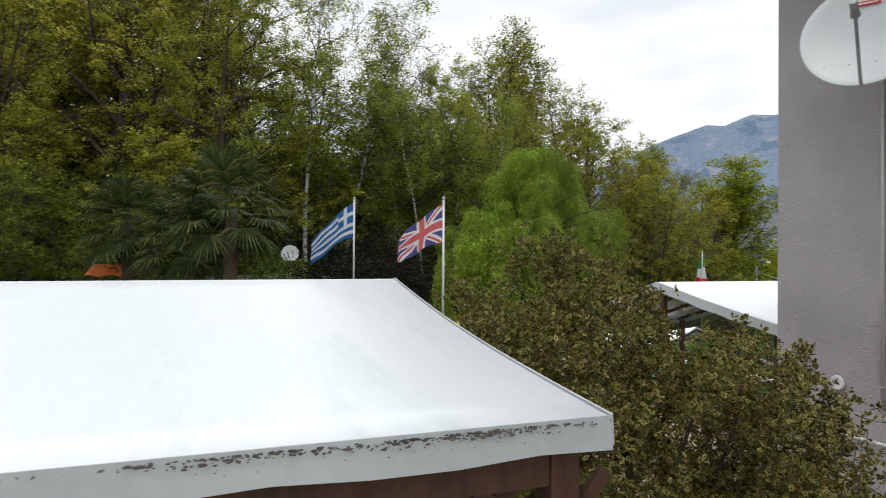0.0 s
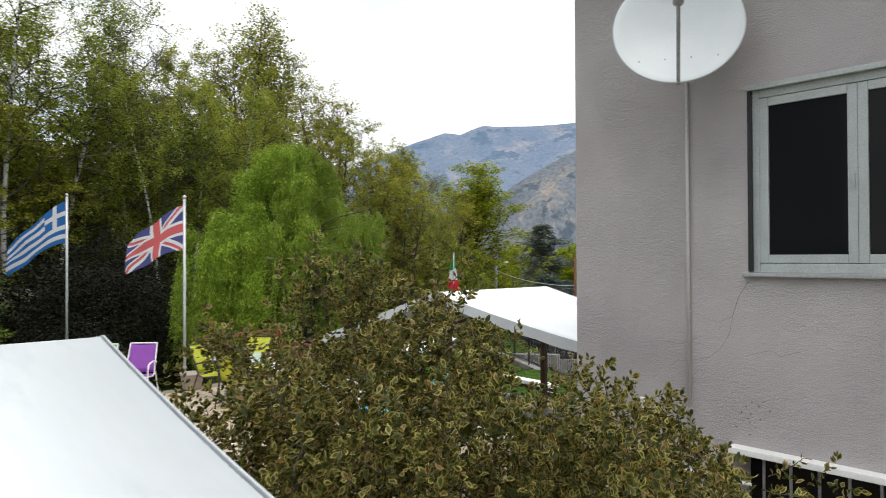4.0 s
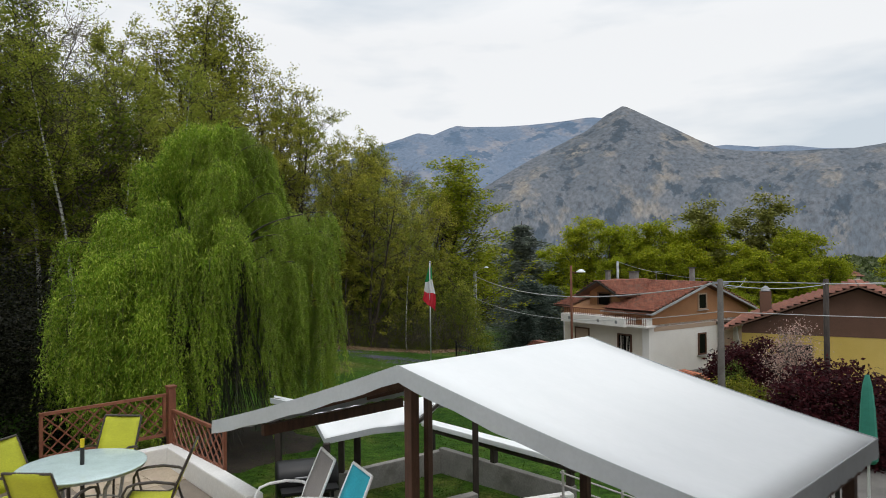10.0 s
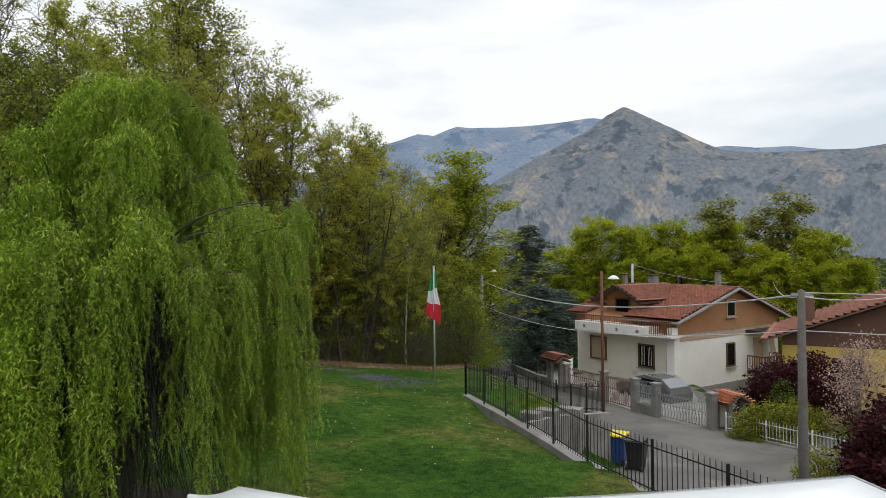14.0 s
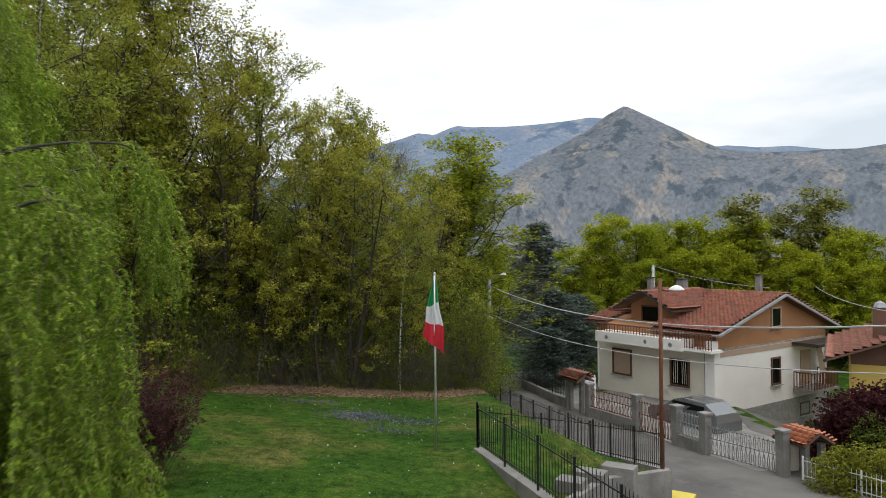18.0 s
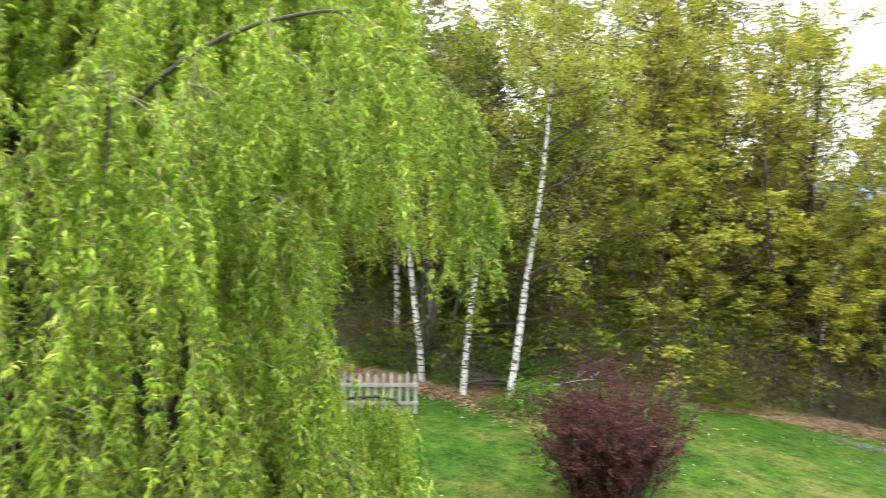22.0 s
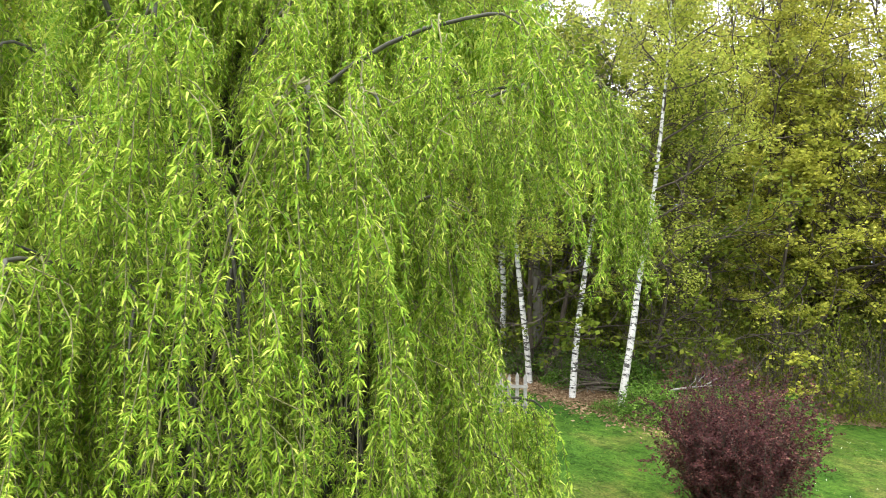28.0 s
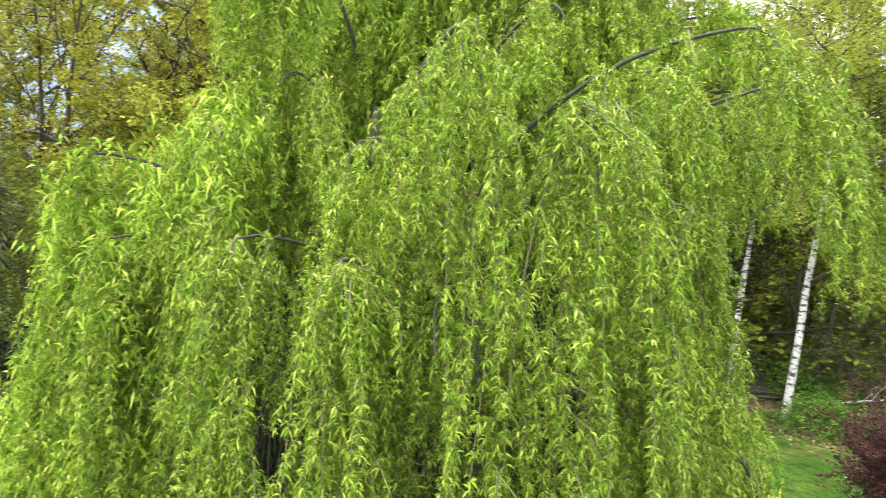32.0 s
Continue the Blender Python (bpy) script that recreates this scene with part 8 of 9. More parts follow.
gd, _ = dish((-17.2, 18.3, 2.3), 25, 12, 0.75, "white satellite dish on a post before the wall")
part("mast", tubes([(0, 0.06, -3.2), (0, 0.06, 0)], r=0.03), M_GALV, gd)


def conifer_meshes(seed, height, radius, leaves, needle, tiers):
    rng = np.random.default_rng(seed)
    wood, pts = Wood(6), []
    wood.limb(np.array([(0, 0, -0.3), (0, 0, height * 0.5), (0, 0, height)]), 0.22, 0.02)
    for i in range(tiers):
        t = 0.08 + 0.9 * i / tiers
        ln = radius * (1 - t) ** 0.65 * rng.uniform(0.75, 1.1) + 0.15
        for k in range(7):
            ln = ln * rng.uniform(0.7, 1.25)
            ln = min(max(ln, 0.2), radius)
            az = i * 1.1 + k * 0.9 + rng.uniform(-0.2, 0.2)
            line = bent(rng, (0, 0, height * t), np.array([math.cos(az), math.sin(az), 0.12]), ln, 5, 0.06, -0.05)
            wood.limb(line, 0.02 * (1 - t) + 0.005, 0.003)
            s = rng.random(max(4, leaves // (tiers * 7)))
            q = np.stack([np.interp(s, np.linspace(0, 1, 6), line[:, c]) for c in range(3)], 1)
            pts.append(q + rng.normal(size=q.shape) * np.array([0.2, 0.2, 0.26]) * (0.5 + ln * 0.25) + np.array([0, 0, 0.07]))
    v, f = leaf_quads(np.concatenate(pts), needle, rng, 0.3, 0.4)
    return wood.mesh("trunk"), mesh_np("crown", v, f)


cedar_m = conifer_meshes(41, 14.0, 3.4, 24000, 0.34, 19)
spruce_m = conifer_meshes(42, 8.0, 3.0, 14000, 0.24, 18)
tree("cedar", cedar_m, (6.3, 78.0, -6.7), (1.75, 1.75, 0.95), 0, M_BARK, L_CONIFER, "tall dark conifer beyond the lane")
tree("spruce", spruce_m, (5.4, 58.5, -5.7), (1.45, 1.45, 0.8), 30, M_BARK, L_SPRUCE, "broad blue-green spruce beside the lane", "spruces")
tree("spruce", spruce_m, (7.4, 61.5, -5.8), (1.4, 1.4, 0.74), 130, M_BARK, L_SPRUCE, "broad blue-green spruce behind the house", "spruces")
tree("spruce", spruce_m, (4.6, 55.2, -5.6), (0.95, 0.95, 0.5), 230, M_BARK, L_SPRUCE, "low blue-green spruce beside the lane", "spruces")


def shrub(name, x, y, rx, ry, h, n, size, leaf, label, seed, z=None, group="", stems=True):
    z = float(ground_z(x, y)) - 0.02 if z is None else z
    ob = thing(name, (x, y, z), 0, label, "shrub", group)
    p, rng = shrub_mesh(seed, rx, ry, h, max(60, n // 18), size)
    p = np.repeat(p, rng.integers(6, 31, len(p)), axis=0)
    p = p + rng.normal(size=p.shape) * np.array([1.0, 1.0, 0.65]) * (0.06 + 0.05 * min(rx, h))
    p[:, 2] = np.maximum(p[:, 2], 0.02)
    v, f = leaf_quads(p, size, rng, 0.6)
    part("foliage", mesh_np("foliage", v, f), leaf, ob)
    if stems:
        wood = Wood(5)
        for i in range(9):
            az = i * 0.7
            wood.limb(bent(rng, (0.06 * math.cos(az), 0.06 * math.sin(az), 0), np.array([math.cos(az) * rx / h * 0.5, math.sin(az) * ry / h * 0.5, 0.9]), h * 0.85, 4, 0.1, 0.0), 0.025, 0.006)
        part("trunk", wood.mesh("trunk"), M_BARK, ob)
    return ob


def maroon_bush(x, y, rx, h, seed):
    """A fountain of thin arching twigs; side sprays of small dark leaves along them, paler at the tips, with an uneven outline."""
    z = float(ground_z(x, y))
    ob = thing("maroon_bush", (x, y, z), 0, "rounded maroon-leaved bush on the lawn", "bush")
    rng = np.random.default_rng(seed)
    wood, pos, size = Wood(3), [], []
    for i in range(330):
        az = rng.uniform(0, 6.28)
        out = rng.uniform(0.05, 1.0) ** 0.6
        way = np.array([math.cos(az) * out * rx / h, math.sin(az) * out * rx / h, 0.85])
        long = math.hypot(out * rx * 0.6, h * 0.8 * (1 - 0.4 * out * out)) * rng.uniform(0.62, 1.2)
        line = bent(rng, (math.cos(az) * out * rx * 0.42 + rng.normal() * 0.1, math.sin(az) * out * rx * 0.42 + rng.normal() * 0.1, 0.03), way / np.linalg.norm(way), long, 6, 0.07, -0.05)
        wood.limb(line, 0.008, 0.0018)
        for j in range(9):
            s0 = rng.uniform(0.25, 1.0)
            q = np.array([np.interp(s0, np.linspace(0, 1, 7), line[:, c]) for c in range(3)])
            side = line[-1] - line[0]
            side = side / np.linalg.norm(side) + rng.normal(size=3) * 0.7
            spray = bent(rng, q, side / np.linalg.norm(side), rng.uniform(0.16, 0.38), 3, 0.15, -0.03)
            wood.limb(spray, 0.003, 0.001)
            k = rng.integers(10, 26)
            u = rng.uniform(0.0, 1.05, k)
            pos.append(np.stack([np.interp(u, np.linspace(0, 1, 4), spray[:, c]) for c in range(3)], 1) + rng.normal(size=(k, 3)) * 0.016)
    v, f = leaf_quads(np.concatenate(pos), 0.045, rng, 0.55)
    part("foliage", mesh_np("foliage", v, f), L_MAROON, ob)
    tagged(part("twig", wood.mesh("twig"), M_BARK, ob), kind="stuff")


maroon_bush(-6.75, 23.6, 1.04, 2.75, 51)
shrub("dark_maple", 15.2, 37.3, 2.6, 2.6, 3.4, 30000, 0.16, L_DEEPRED, "dense dark-red maple in the garden", 52, -5.4)
shrub("dark_maple", 12.8, 24.6, 2.6, 2.4, 3.0, 26000, 0.15, L_DEEPRED, "dense dark-red shrub beside the lane", 53, -4.2)
magnolia = tree_meshes(54, 4.6, 1.9, 0.25, 4200, 0.12, 0.09, 14, 0.06, 0.0, 0.2, 0.3, 2)
tree("magnolia", magnolia, (14.6, 31.4, -5.0), (0.6, 0.6, 0.82), 0, M_GREYBARK, L_BLOSSOM, "small magnolia in pale pink blossom")
shrub("garden_shrub", 11.5, 33.5, 1.0, 1.0, 1.8, 7000, 0.1, L_HEDGE, "yellow-green shrub beside the lane", 55, -5.1, "garden shrubs")
shrub("garden_shrub", 14.2, 34.4, 1.5, 1.4, 1.5, 7000, 0.1, L_HEDGE, "yellow-green shrub beside the lane", 56, -5.1, "garden shrubs")
shrub("garden_shrub", 12.6, 33.0, 1.1, 1.1, 1.7, 5000, 0.1, L_HEDGE, "green shrub behind the garden fence", 57, -4.7, "garden shrubs")
shrub("garden_shrub", 13.6, 35.6, 0.8, 0.8, 2.1, 4000, 0.09, L_BRAMBLE, "conical green shrub behind the gatehouse", 58, -5.0, "garden shrubs")
shrub("garden_shrub", 14.8, 30.6, 1.5, 1.2, 1.7, 6000, 0.1, L_BRAMBLE, "green shrub behind the garden fence", 59, -4.7, "garden shrubs")
shrub("garden_shrub", 10.6, 26.2, 0.9, 0.9, 1.3, 3500, 0.09, L_HEDGE, "low green shrub beside the lane", 60, -4.3, "garden shrubs")
shrub("dark_evergreen", -10.6, 15.0, 2.4, 2.2, 3.3, 44000, 0.075, L_DARKHEDGE, "dense evergreen behind the flagpoles, darkened for the wood's shade", 61, None, "dark evergreens")
shrub("dark_evergreen", -12.6, 18.0, 2.6, 2.4, 3.8, 44000, 0.075, L_DARKHEDGE, "dense evergreen behind the flagpoles, darkened for the wood's shade", 62, None, "dark evergreens")
shrub("dark_evergreen", -9.6, 12.0, 1.5, 1.5, 2.1, 24000, 0.075, L_DARKHEDGE, "evergreen hedge behind the terrace, darkened for the wood's shade", 63, None, "dark evergreens")

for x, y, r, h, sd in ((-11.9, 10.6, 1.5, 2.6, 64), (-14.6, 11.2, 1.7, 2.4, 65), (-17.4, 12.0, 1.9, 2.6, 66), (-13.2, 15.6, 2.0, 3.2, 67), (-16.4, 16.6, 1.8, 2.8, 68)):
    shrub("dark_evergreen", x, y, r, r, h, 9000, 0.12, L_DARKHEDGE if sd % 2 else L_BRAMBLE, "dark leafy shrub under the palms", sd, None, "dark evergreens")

# undergrowth along the edge of the wood
rng = np.random.default_rng(77)
low = []
for k in range(4):
    p, r2 = shrub_mesh(80 + k, 1.0, 1.0, 1.0, 300, 0.07, 0.35, 12)
    many = r2.integers(4, 34, len(p))
    p = np.repeat(p, many, axis=0)
    p = p + r2.normal(size=p.shape) * np.array([0.085, 0.085, 0.05])
    p[:, 2] = np.maximum(p[:, 2], 0.02)
    low.append(mesh_np("foliage", *leaf_quads(p, 0.04, r2, 0.55)))
stem_wood = Wood(4)
for i in range(9):
    az = i * 0.7
    stem_wood.limb(bent(rng, (0.05 * math.cos(az), 0.05 * math.sin(az), 0), np.array([math.cos(az) * 0.5, math.sin(az) * 0.5, 0.85]), 0.95, 5, 0.15, 0.0), 0.016, 0.004)
stem_mesh = stem_wood.mesh("stem")
spots = []
for x in np.arange(-44, 0.5, 1.25):
    spots.append((x + rng.uniform(-0.5, 0.5), edge_y(x) + rng.uniform(2.1, 3.0), rng.uniform(1.0, 1.5), rng.uniform(0.8, 1.7)))
    spots.append((x + rng.uniform(-0.5, 0.5), edge_y(x) + rng.uniform(3.0, 5.0), rng.uniform(1.6, 2.2), rng.uniform(2.4, 4.2)))
    spots.append((x + rng.uniform(-0.5, 0.5), edge_y(x) + rng.uniform(6.5, 9.0), rng.uniform(1.9, 2.5), rng.uniform(4.0, 6.0)))
for y in np.arange(39.0, 64, 1.7):
    spots.append((-1.9 + rng.uniform(-0.9, 0.1) - (0.2 if y > 46 else 0.5), y, rng.uniform(1.0, 1.4), rng.uniform(1.6, 3.2)))
    spots.append((-4.0 + rng.uniform(-0.6, 0.3), y + 0.6, rng.uniform(1.6, 2.0), rng.uniform(3.0, 5.0)))
for i, (x, y, r, h) in enumerate(spots):
    if -16.5 < x < -10.5 and y < 29.2:
        r, h = r * 0.6, h * 0.42
    ob = thing("undergrowth_shrub", (x, y, float(ground_z(x, y)) - 0.05), rng.uniform(0, 360), "green undergrowth shrub at the wood's edge", "shrub", "undergrowth")
    ob.scale = (r, r, h)
    part("stem", stem_mesh, M_BARK, ob)
    # two in three shrubs take the shade-darkened leaves
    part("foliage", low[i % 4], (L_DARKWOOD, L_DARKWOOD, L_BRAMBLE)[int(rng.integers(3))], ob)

# brambles round the feet of the birches
L_IVY = leafy("fresh_bramble_leaves", (0.06, 0.13, 0.022), (0.13, 0.24, 0.036), (0.22, 0.34, 0.07), 0.35)
ivy = []
for k in range(3):
    p, r2 = shrub_mesh(180 + k, 1.0, 1.0, 1.0, 420, 0.07, 0.5, 14)
    p = np.repeat(p, r2.integers(3, 16, len(p)), axis=0)
    p = p + r2.normal(size=p.shape) * np.array([0.07, 0.07, 0.05])
    p[:, 2] = np.maximum(p[:, 2], 0.02)
    ivy.append(mesh_np("foliage", *leaf_quads(p, 0.075, r2, 0.7, 0.35, 0.4)))
for i, (x, y, r, h) in enumerate(((-11.1, 26.9, 0.8, 0.95), (-10.6, 27.5, 0.7, 0.75), (-11.7, 27.9, 0.8, 0.8), (-12.5, 28.6, 1.1, 1.1), (-13.6, 29.0, 1.1, 1.1), (-14.7, 28.4, 1.1, 1.1), (-15.6, 27.6, 1.1, 1.15), (-16.9, 27.0, 1.1, 1.2), (-14.3, 27.2, 0.6, 0.5), (-10.4, 28.9, 1.0, 0.9), (-9.4, 29.6, 0.9, 0.9), (-12.0, 26.5, 0.45, 0.35))):
    ob = thing("bramble", (x, y, float(ground_z(x, y)) - 0.05), i * 77, "low fresh green bramble round the feet of the birches", "shrub", "brambles")
    ob.scale = (r, r, h)
    tagged(part("stem", stem_mesh, M_BARK, ob), kind="stuff")
    part("foliage", ivy[i % 3], L_IVY, ob)

# leafless scrub between the shrubs
rngs = np.random.default_rng(79)
scrub = Wood(3)
for i in range(6500):
    x = rngs.uniform(-30, 0.2)
    y = float(edge_y(x)) + 1.2 + abs(rngs.normal()) * 1.6
    tall = rngs.uniform(0.8, 3.2) * (0.45 if -16.5 < x < -10.5 and y < 29.5 else 1.0)
    lean = np.array([rngs.normal() * 0.35, rngs.normal() * 0.35 - 0.1, 1.0])
    scrub.limb(bent(rngs, (x, y, float(ground_z(x, y)) - 0.05), lean / np.linalg.norm(lean), tall, 4, 0.18, -0.02), rngs.uniform(0.005, 0.013), 0.002)
tagged(part("scrub", scrub.mesh("scrub"), M_SCRUB), "thin grey-brown leafless scrub along the wood's edge", "scrub", kind="stuff")

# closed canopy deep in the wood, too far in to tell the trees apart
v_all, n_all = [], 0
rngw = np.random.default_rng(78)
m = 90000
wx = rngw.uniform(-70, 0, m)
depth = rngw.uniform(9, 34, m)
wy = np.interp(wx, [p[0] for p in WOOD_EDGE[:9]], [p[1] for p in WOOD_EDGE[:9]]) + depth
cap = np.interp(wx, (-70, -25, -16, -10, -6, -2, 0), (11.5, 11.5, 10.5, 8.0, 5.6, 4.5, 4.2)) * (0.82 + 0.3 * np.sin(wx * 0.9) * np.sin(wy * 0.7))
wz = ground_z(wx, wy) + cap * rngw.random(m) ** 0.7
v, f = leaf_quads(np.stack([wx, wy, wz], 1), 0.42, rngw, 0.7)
tagged(part("deep_woods", mesh_np("deep_woods", v, f), L_DARKWOOD), "dense foliage deep inside the wood, darkened for shade", "woods", kind="stuff")

# the trees of the valley behind the houses
valley = tree_meshes(91, 13.0, 3.4, 0.04, 24000, 0.2, 0.2, 20, 0.07, 0.0, 0.3, 0.24, 2, 0.3)
vslim = tree_meshes(92, 15.0, 2.6, 0.1, 10000, 0.24, 0.18, 14, 0.05, 0.0, 0.8, 0.3)
rngv = np.random.default_rng(93)
VALLEY = [(14.5, 86, 12.6, 0), (18.0, 84, 12.5, 0), (21.5, 88, 13.0, 0), (25.0, 86, 13.4, 2), (28.5, 85, 13.2, 0), (30.5, 88, 13.6, 2), (32.0, 84, 16.0, 1), (34.2, 87, 16.8, 1), (36.5, 86, 15.4, 1), (38.5, 82, 12.5, 2), (41, 85, 12.0, 0), (23.5, 74, 8.0, 0), (29, 72, 7.0, 2), (34, 70, 6.5, 0), (40, 72, 7.5, 3), (46, 74, 8.0, 3),
          (11.6, 76, 6.0, 2), (16.5, 92, 9.0, 2), (12, 104, 10.0, 0), (3.5, 98, 10.0, 2), (51, 82, 9.5, 4), (57, 84, 9.0, 4), (63, 90, 9.5, 2), (47, 95, 9.5, 2), (53, 100, 9.0, 0), (70, 96, 10, 4), (36, 58, 6.5, 3), (44, 60, 7.0, 4), (30, 62, 5.5, 2), (50, 66, 7.5, 0),
          (16.2, 80, 10.0, 0), (19.8, 82, 10.6, 3), (23.2, 81, 10.2, 0), (26.8, 82, 11.0, 2), (30.2, 80, 10.6, 0), (33.4, 81, 11.0, 0), (37.0, 80, 10.4, 0), (44, 84, 9.6, 3), (8.5, 92, 9.0, 0), (10.8, 88, 8.5, 3)]
for x, y, h, k in VALLEY:
    leaf = (L_OLIVE, L_OLIVE, L_OLIVE, L_BRIGHT, L_RUSSET)[k]
    h *= 1.13 if y > 80 else 1.0
    tree("tree", vslim if k == 1 else valley, (x, y, float(ground_z(x, y)) - 0.3), (h / 13.0 * 1.15, h / 13.0 * 1.15, h / (15.0 if k == 1 else 13.0)), rngv.uniform(0, 360), M_BARK, leaf, ("yellow-green tree behind the houses", "tall slim yellow-green tree behind the houses", "olive-green tree in the valley", "bright green tree in the valley", "russet budding tree in the valley")[k], "trees of the valley")
m = 60000
az = np.radians(rngv.uniform(-14, 46, m))
dist = 95 + 1100 * rngv.random(m) ** 2.2
fx, fy = np.sin(az) * dist, np.cos(az) * dist
fz = ground_z(fx, fy) + (2.2 + 4.0 * (0.5 + 0.5 * np.sin(fx * 0.13 + 0.02 * fy) * np.cos(fy * 0.09)) * (1 + 0.5 * np.sin(fx * 0.041))) * rngv.random(m) ** 0.6
v, f = leaf_quads(np.stack([fx, fy, fz], 1), 1.0, rngv, 0.8)
scale = np.repeat(0.6 + dist / 260.0, 4)[:, None]
ctr = np.repeat(np.stack([fx, fy, fz], 1), 4, axis=0)
v = ctr + (v - ctr) * scale
tagged(part("valley_woods", mesh_np("valley_woods", v, f), L_VALLEY), "far green woods covering the valley floor", "woods", kind="stuff")

# ---- small things at the edge of the wood ----
picket = thing("picket_fence", (-12.35, 24.2, 0), math.degrees(math.atan2(-1.9, -1.6)), "short weathered grey picket fence", "fence")
zf = float(ground_z(-12.8, 23.6))
for i in range(12):
    s = i * 0.18
    bm = bmesh.new()
    pr = [(s - 0.04, zf), (s + 0.04, zf), (s + 0.04, zf + 0.86 + 0.03 * math.sin(i * 2.3)), (s, zf + 0.94 + 0.03 * math.sin(i * 2.3)), (s - 0.04, zf + 0.86 + 0.03 * math.sin(i * 2.3))]
    a, b = [bm.verts.new((x, -0.012, z)) for x, z in pr], [bm.verts.new((x, 0.012, z)) for x, z in pr]
    bm.faces.new(a)
    bm.faces.new(b[::-1])
    for k in range(5):
        bm.faces.new((a[k], b[k], b[(k + 1) % 5], a[(k + 1) % 5]))
    part("picket", bm, M_PICKET, picket)
for z in (0.25, 0.65):
    part("rail", boxes(((1.04, 0.03, zf + z), (2.2, 0.035, 0.07))), M_PICKET, picket)

dead = thing("fallen_branch", (-10.75, 28.0, float(ground_z(-10.75, 28.0)) + 0.75), 30, "bleached fallen branch in the undergrowth", "branch")
dead.scale = (0.55, 0.55, 0.55)
bm = bmesh.new()
tube(bm, [(-1.0, 0, -0.15), (-0.2, 0.05, 0.05), (0.5, 0, 0.2), (1.0, 0.1, 0.55)], 0.05, 0.015, 7)
part("bough", bm, M_DEADWOOD, dead, smooth=True)
for pts in ([(0.1, 0, 0.1), (0.35, 0.1, 0.5), (0.6, 0.05, 0.75)], [(0.5, 0, 0.2), (0.9, -0.1, 0.25), (1.4, -0.1, 0.32)], [(-0.2, 0, 0.05), (0.1, 0.05, 0.35), (0.15, 0.1, 0.6)]):
    bm = bmesh.new()
    tube(bm, pts, 0.022, 0.006, 6)
    part("twig", bm, M_DEADWOOD, dead, smooth=True)
pile = thing("brush_pile", (-13.9, 28.0, float(ground_z(-13.9, 28.0))), 0, "heap of cut brown brushwood under the birches", "brushwood")
wood = Wood(4)
for i in range(170):
    a = rng.uniform(0, 3.14)
    c = np.array([rng.normal() * 0.45, rng.normal() * 0.4, abs(rng.normal()) * 0.22 + 0.05])
    d = np.array([math.cos(a), math.sin(a), rng.normal() * 0.25]) * rng.uniform(0.3, 0.7)
    wood.limb(np.array([c - d, c + d]), 0.014, 0.006)
tagged(part("brushwood", wood.mesh("brushwood"), M_SCRUB, pile), kind="stuff")

# leaf litter, lawn tufts and small weeds
rngl = np.random.default_rng(95)
m = 26000
lx = rngl.uniform(-22, 0.3, m)
ly = np.array([edge_y(x) for x in lx]) + rngl.normal(size=m) * 0.7 + 0.55
bx, by = rngl.normal(size=9000) * 1.7 - 13.4, rngl.normal(size=9000) * 0.62 + 27.1
lx, ly = np.concatenate([lx, bx]), np.concatenate([ly, by])
pts = np.stack([lx, ly, ground_z(lx, ly) + 0.03], 1)
v, f = leaf_quads(pts, 0.09, rngl, 0.6, 0.12)
tagged(part("leaf_litter", mesh_np("leaf_litter", v, f), L_LITTER), "pale brown fallen leaves along the wood's edge", "leaves", kind="stuff")


def tufts(n, x0, x1, y0, y1, size, seed, name, label):
    r = np.random.default_rng(seed)
    x, y = r.uniform(x0, x1, n), r.uniform(y0, y1, n)
    edge = np.interp(y, EDGE_Y, EDGE_X)
    ok = (x < edge - 0.15) & (y < edge_y(x) - 0.2)
    ok &= (0.5 + 0.5 * np.sin(x * 1.3 + 0.7 * y) * np.sin(y * 1.1 - 0.5 * x)) > r.random(n) * 0.9
    x, y = x[ok], y[ok]
    k = len(x)
    z = ground_z(x, y)
    a, ln = r.uniform(0, 6.28, k), size * r.uniform(0.6, 1.4, k)
    lean = r.normal(size=(k, 2)) * 1.3
    w = 0.011 + 0.006 * r.random(k)
    b = np.stack([x, y, z], 1)
    s = np.stack([np.cos(a) * w, np.sin(a) * w, np.zeros(k)], 1)
    tip = b + np.stack([lean[:, 0] * ln, lean[:, 1] * ln, ln], 1)
    v = np.stack([b - s, b + s, tip], 1).reshape(-1, 3)
    tagged(part(name, mesh_np(name, v, np.arange(3 * k, dtype=np.int32).reshape(-1, 3)), L_GRASS), label, "grass", kind="stuff")


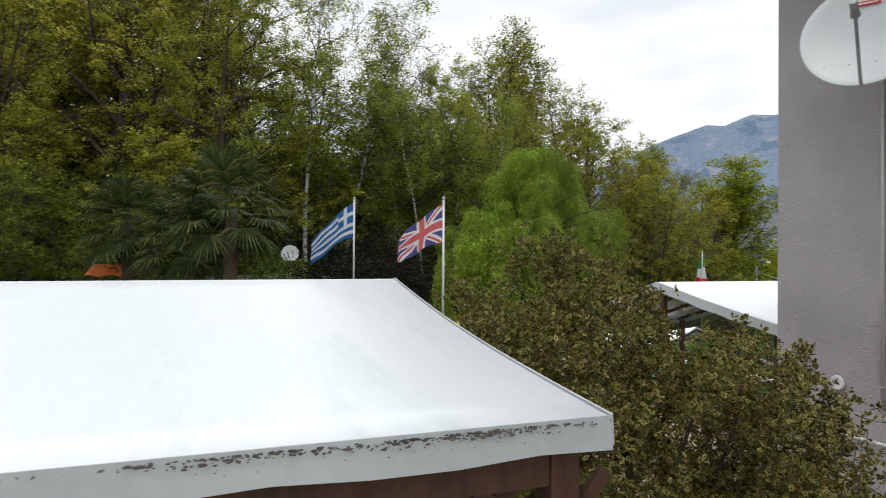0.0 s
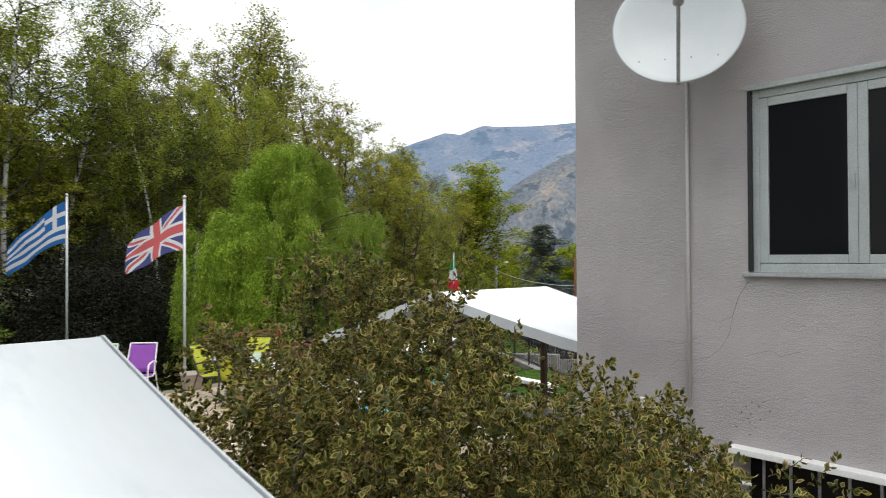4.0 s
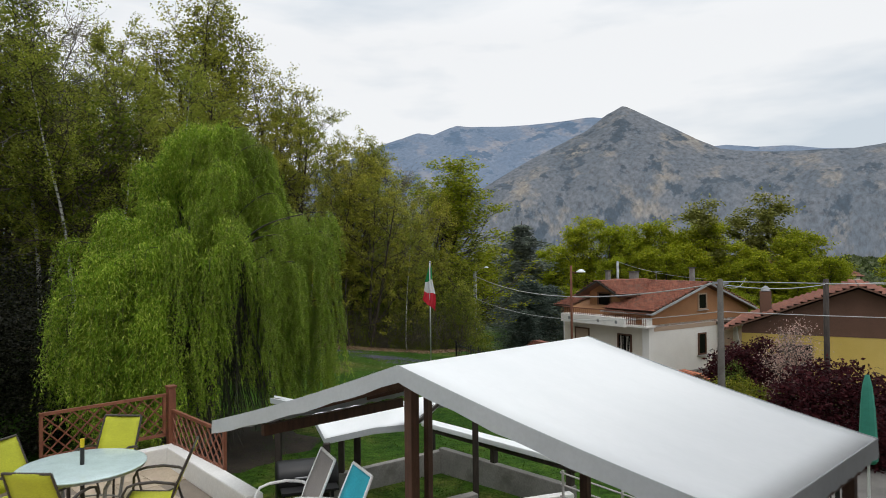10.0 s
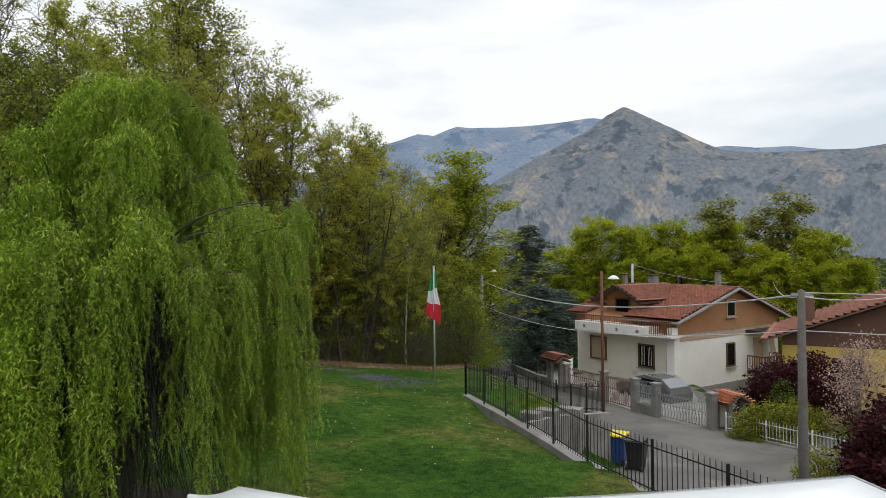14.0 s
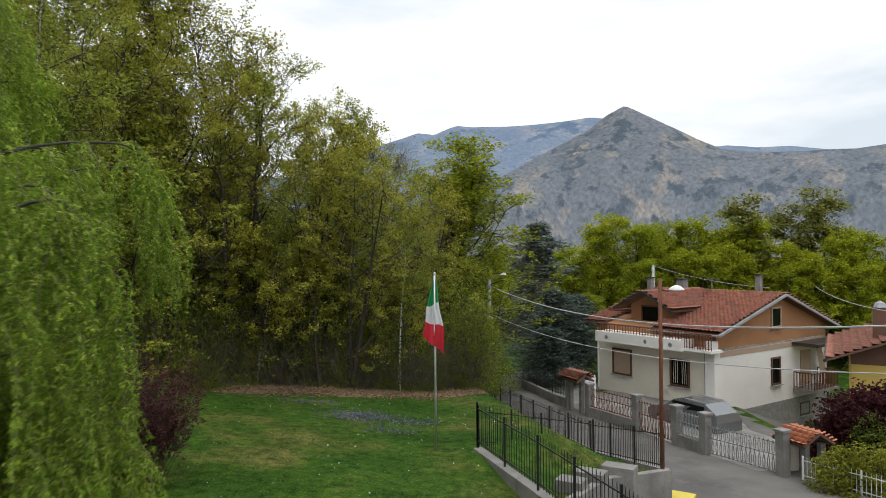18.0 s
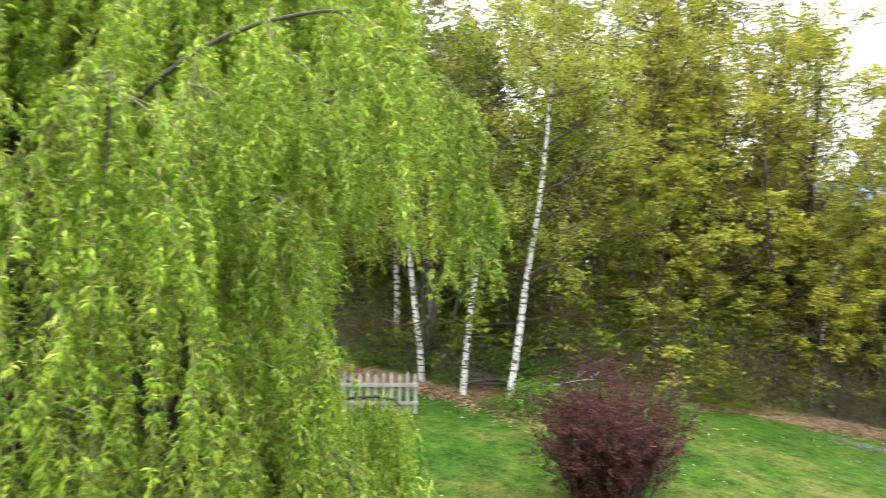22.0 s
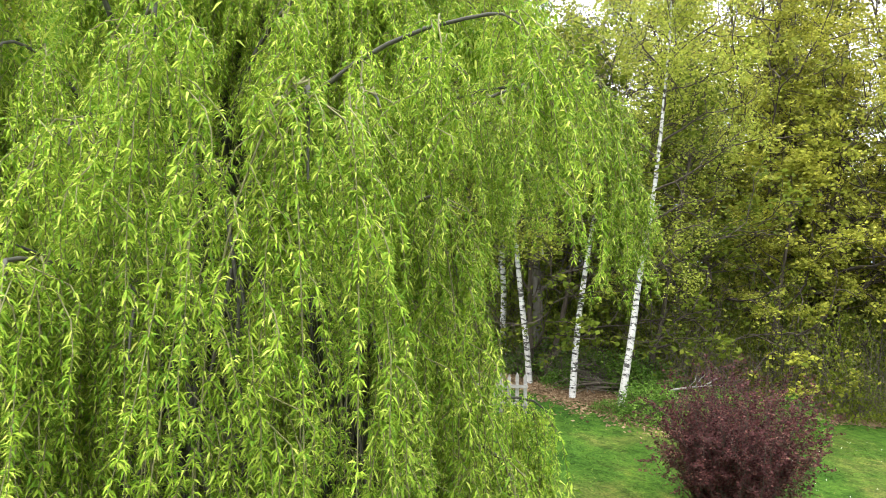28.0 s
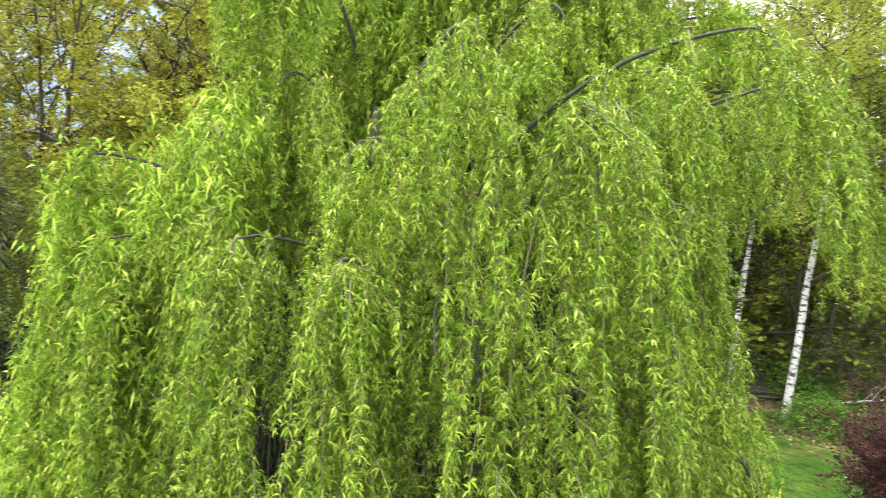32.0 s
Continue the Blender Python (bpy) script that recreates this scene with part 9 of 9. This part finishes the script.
tufts(30000, -14, 4.5, 18, 37, 0.036, 96, "grass", "short uneven lawn grass with longer tufts")
tufts(14000, -10, 5, 9, 18, 0.04, 97, "yard_grass", "lawn grass beside the lower yard")
m = 260
wx, wy = rngl.uniform(-9, 3, m), rngl.uniform(19, 34, m)
ok = wx < np.interp(wy, EDGE_Y, EDGE_X) - 0.4
wx, wy = wx[ok], wy[ok]
v, f = leaf_quads(np.stack([wx, wy, ground_z(wx, wy) + 0.06], 1), 0.035, rngl, 0.9, 0.1)
tagged(part("daisies", mesh_np("daisies", v, f), M_CREAMPRINT), "scattered small white lawn flowers", "flowers", kind="stuff")

L_VIOLET = leafy("small_violet_flowers", (0.1, 0.09, 0.17), (0.17, 0.16, 0.26), (0.24, 0.23, 0.34), 0.3)
vx, vy = [], []
for cx, cy, sx, sy, k in ((-3.7, 31.3, 0.65, 0.45, 900), (-2.0, 31.0, 0.4, 0.3, 220), (-5.5, 33.2, 0.7, 0.3, 260), (-2.6, 29.6, 0.4, 0.3, 160)):
    vx.append(rngl.normal(size=k) * sx + cx)
    vy.append(rngl.normal(size=k) * sy + cy)
vx, vy = np.concatenate(vx), np.concatenate(vy)
v, f = leaf_quads(np.stack([vx, vy, ground_z(vx, vy) + 0.07], 1), 0.05, rngl, 0.9, 0.2)
tagged(part("lawn_violets", mesh_np("lawn_violets", v, f), L_VIOLET), "bluish patches of small flowers in the lawn", "flowers", kind="stuff")

# ---- terrace tiles ----
tile_me = bpy.data.meshes.new("tile")
tb = box(bmesh.new(), (0, 0, 0), (0.392, 0.392, 0.024))
tb.to_mesh(tile_me)
tb.free()
tile_me.materials.append(M_TILE)
rngt = np.random.default_rng(98)
ca, sa = math.cos(radians(SITE)), math.sin(radians(SITE))
for i in range(-30, 31):
    for j in range(-30, 31):
        lx, ly = i * 0.4, j * 0.4
        x, y = -3.5 + lx * ca - ly * sa, 6.5 + lx * sa + ly * ca
        if y < 3.6 or x < -8.5 or not inside(x, y, TERRACE):
            continue
        corners = [(x + a * 0.2 * ca - b * 0.2 * sa, y + a * 0.2 * sa + b * 0.2 * ca) for a in (-1, 1) for b in (-1, 1)]
        if not all(inside(cx, cy, TERRACE) for cx, cy in corners):
            continue
        o = new("tile", tile_me)
        o.parent = terrace
        o.location, o.rotation_euler = (x, y, -0.012 + rngt.uniform(-0.002, 0.002)), (0, 0, radians(SITE))
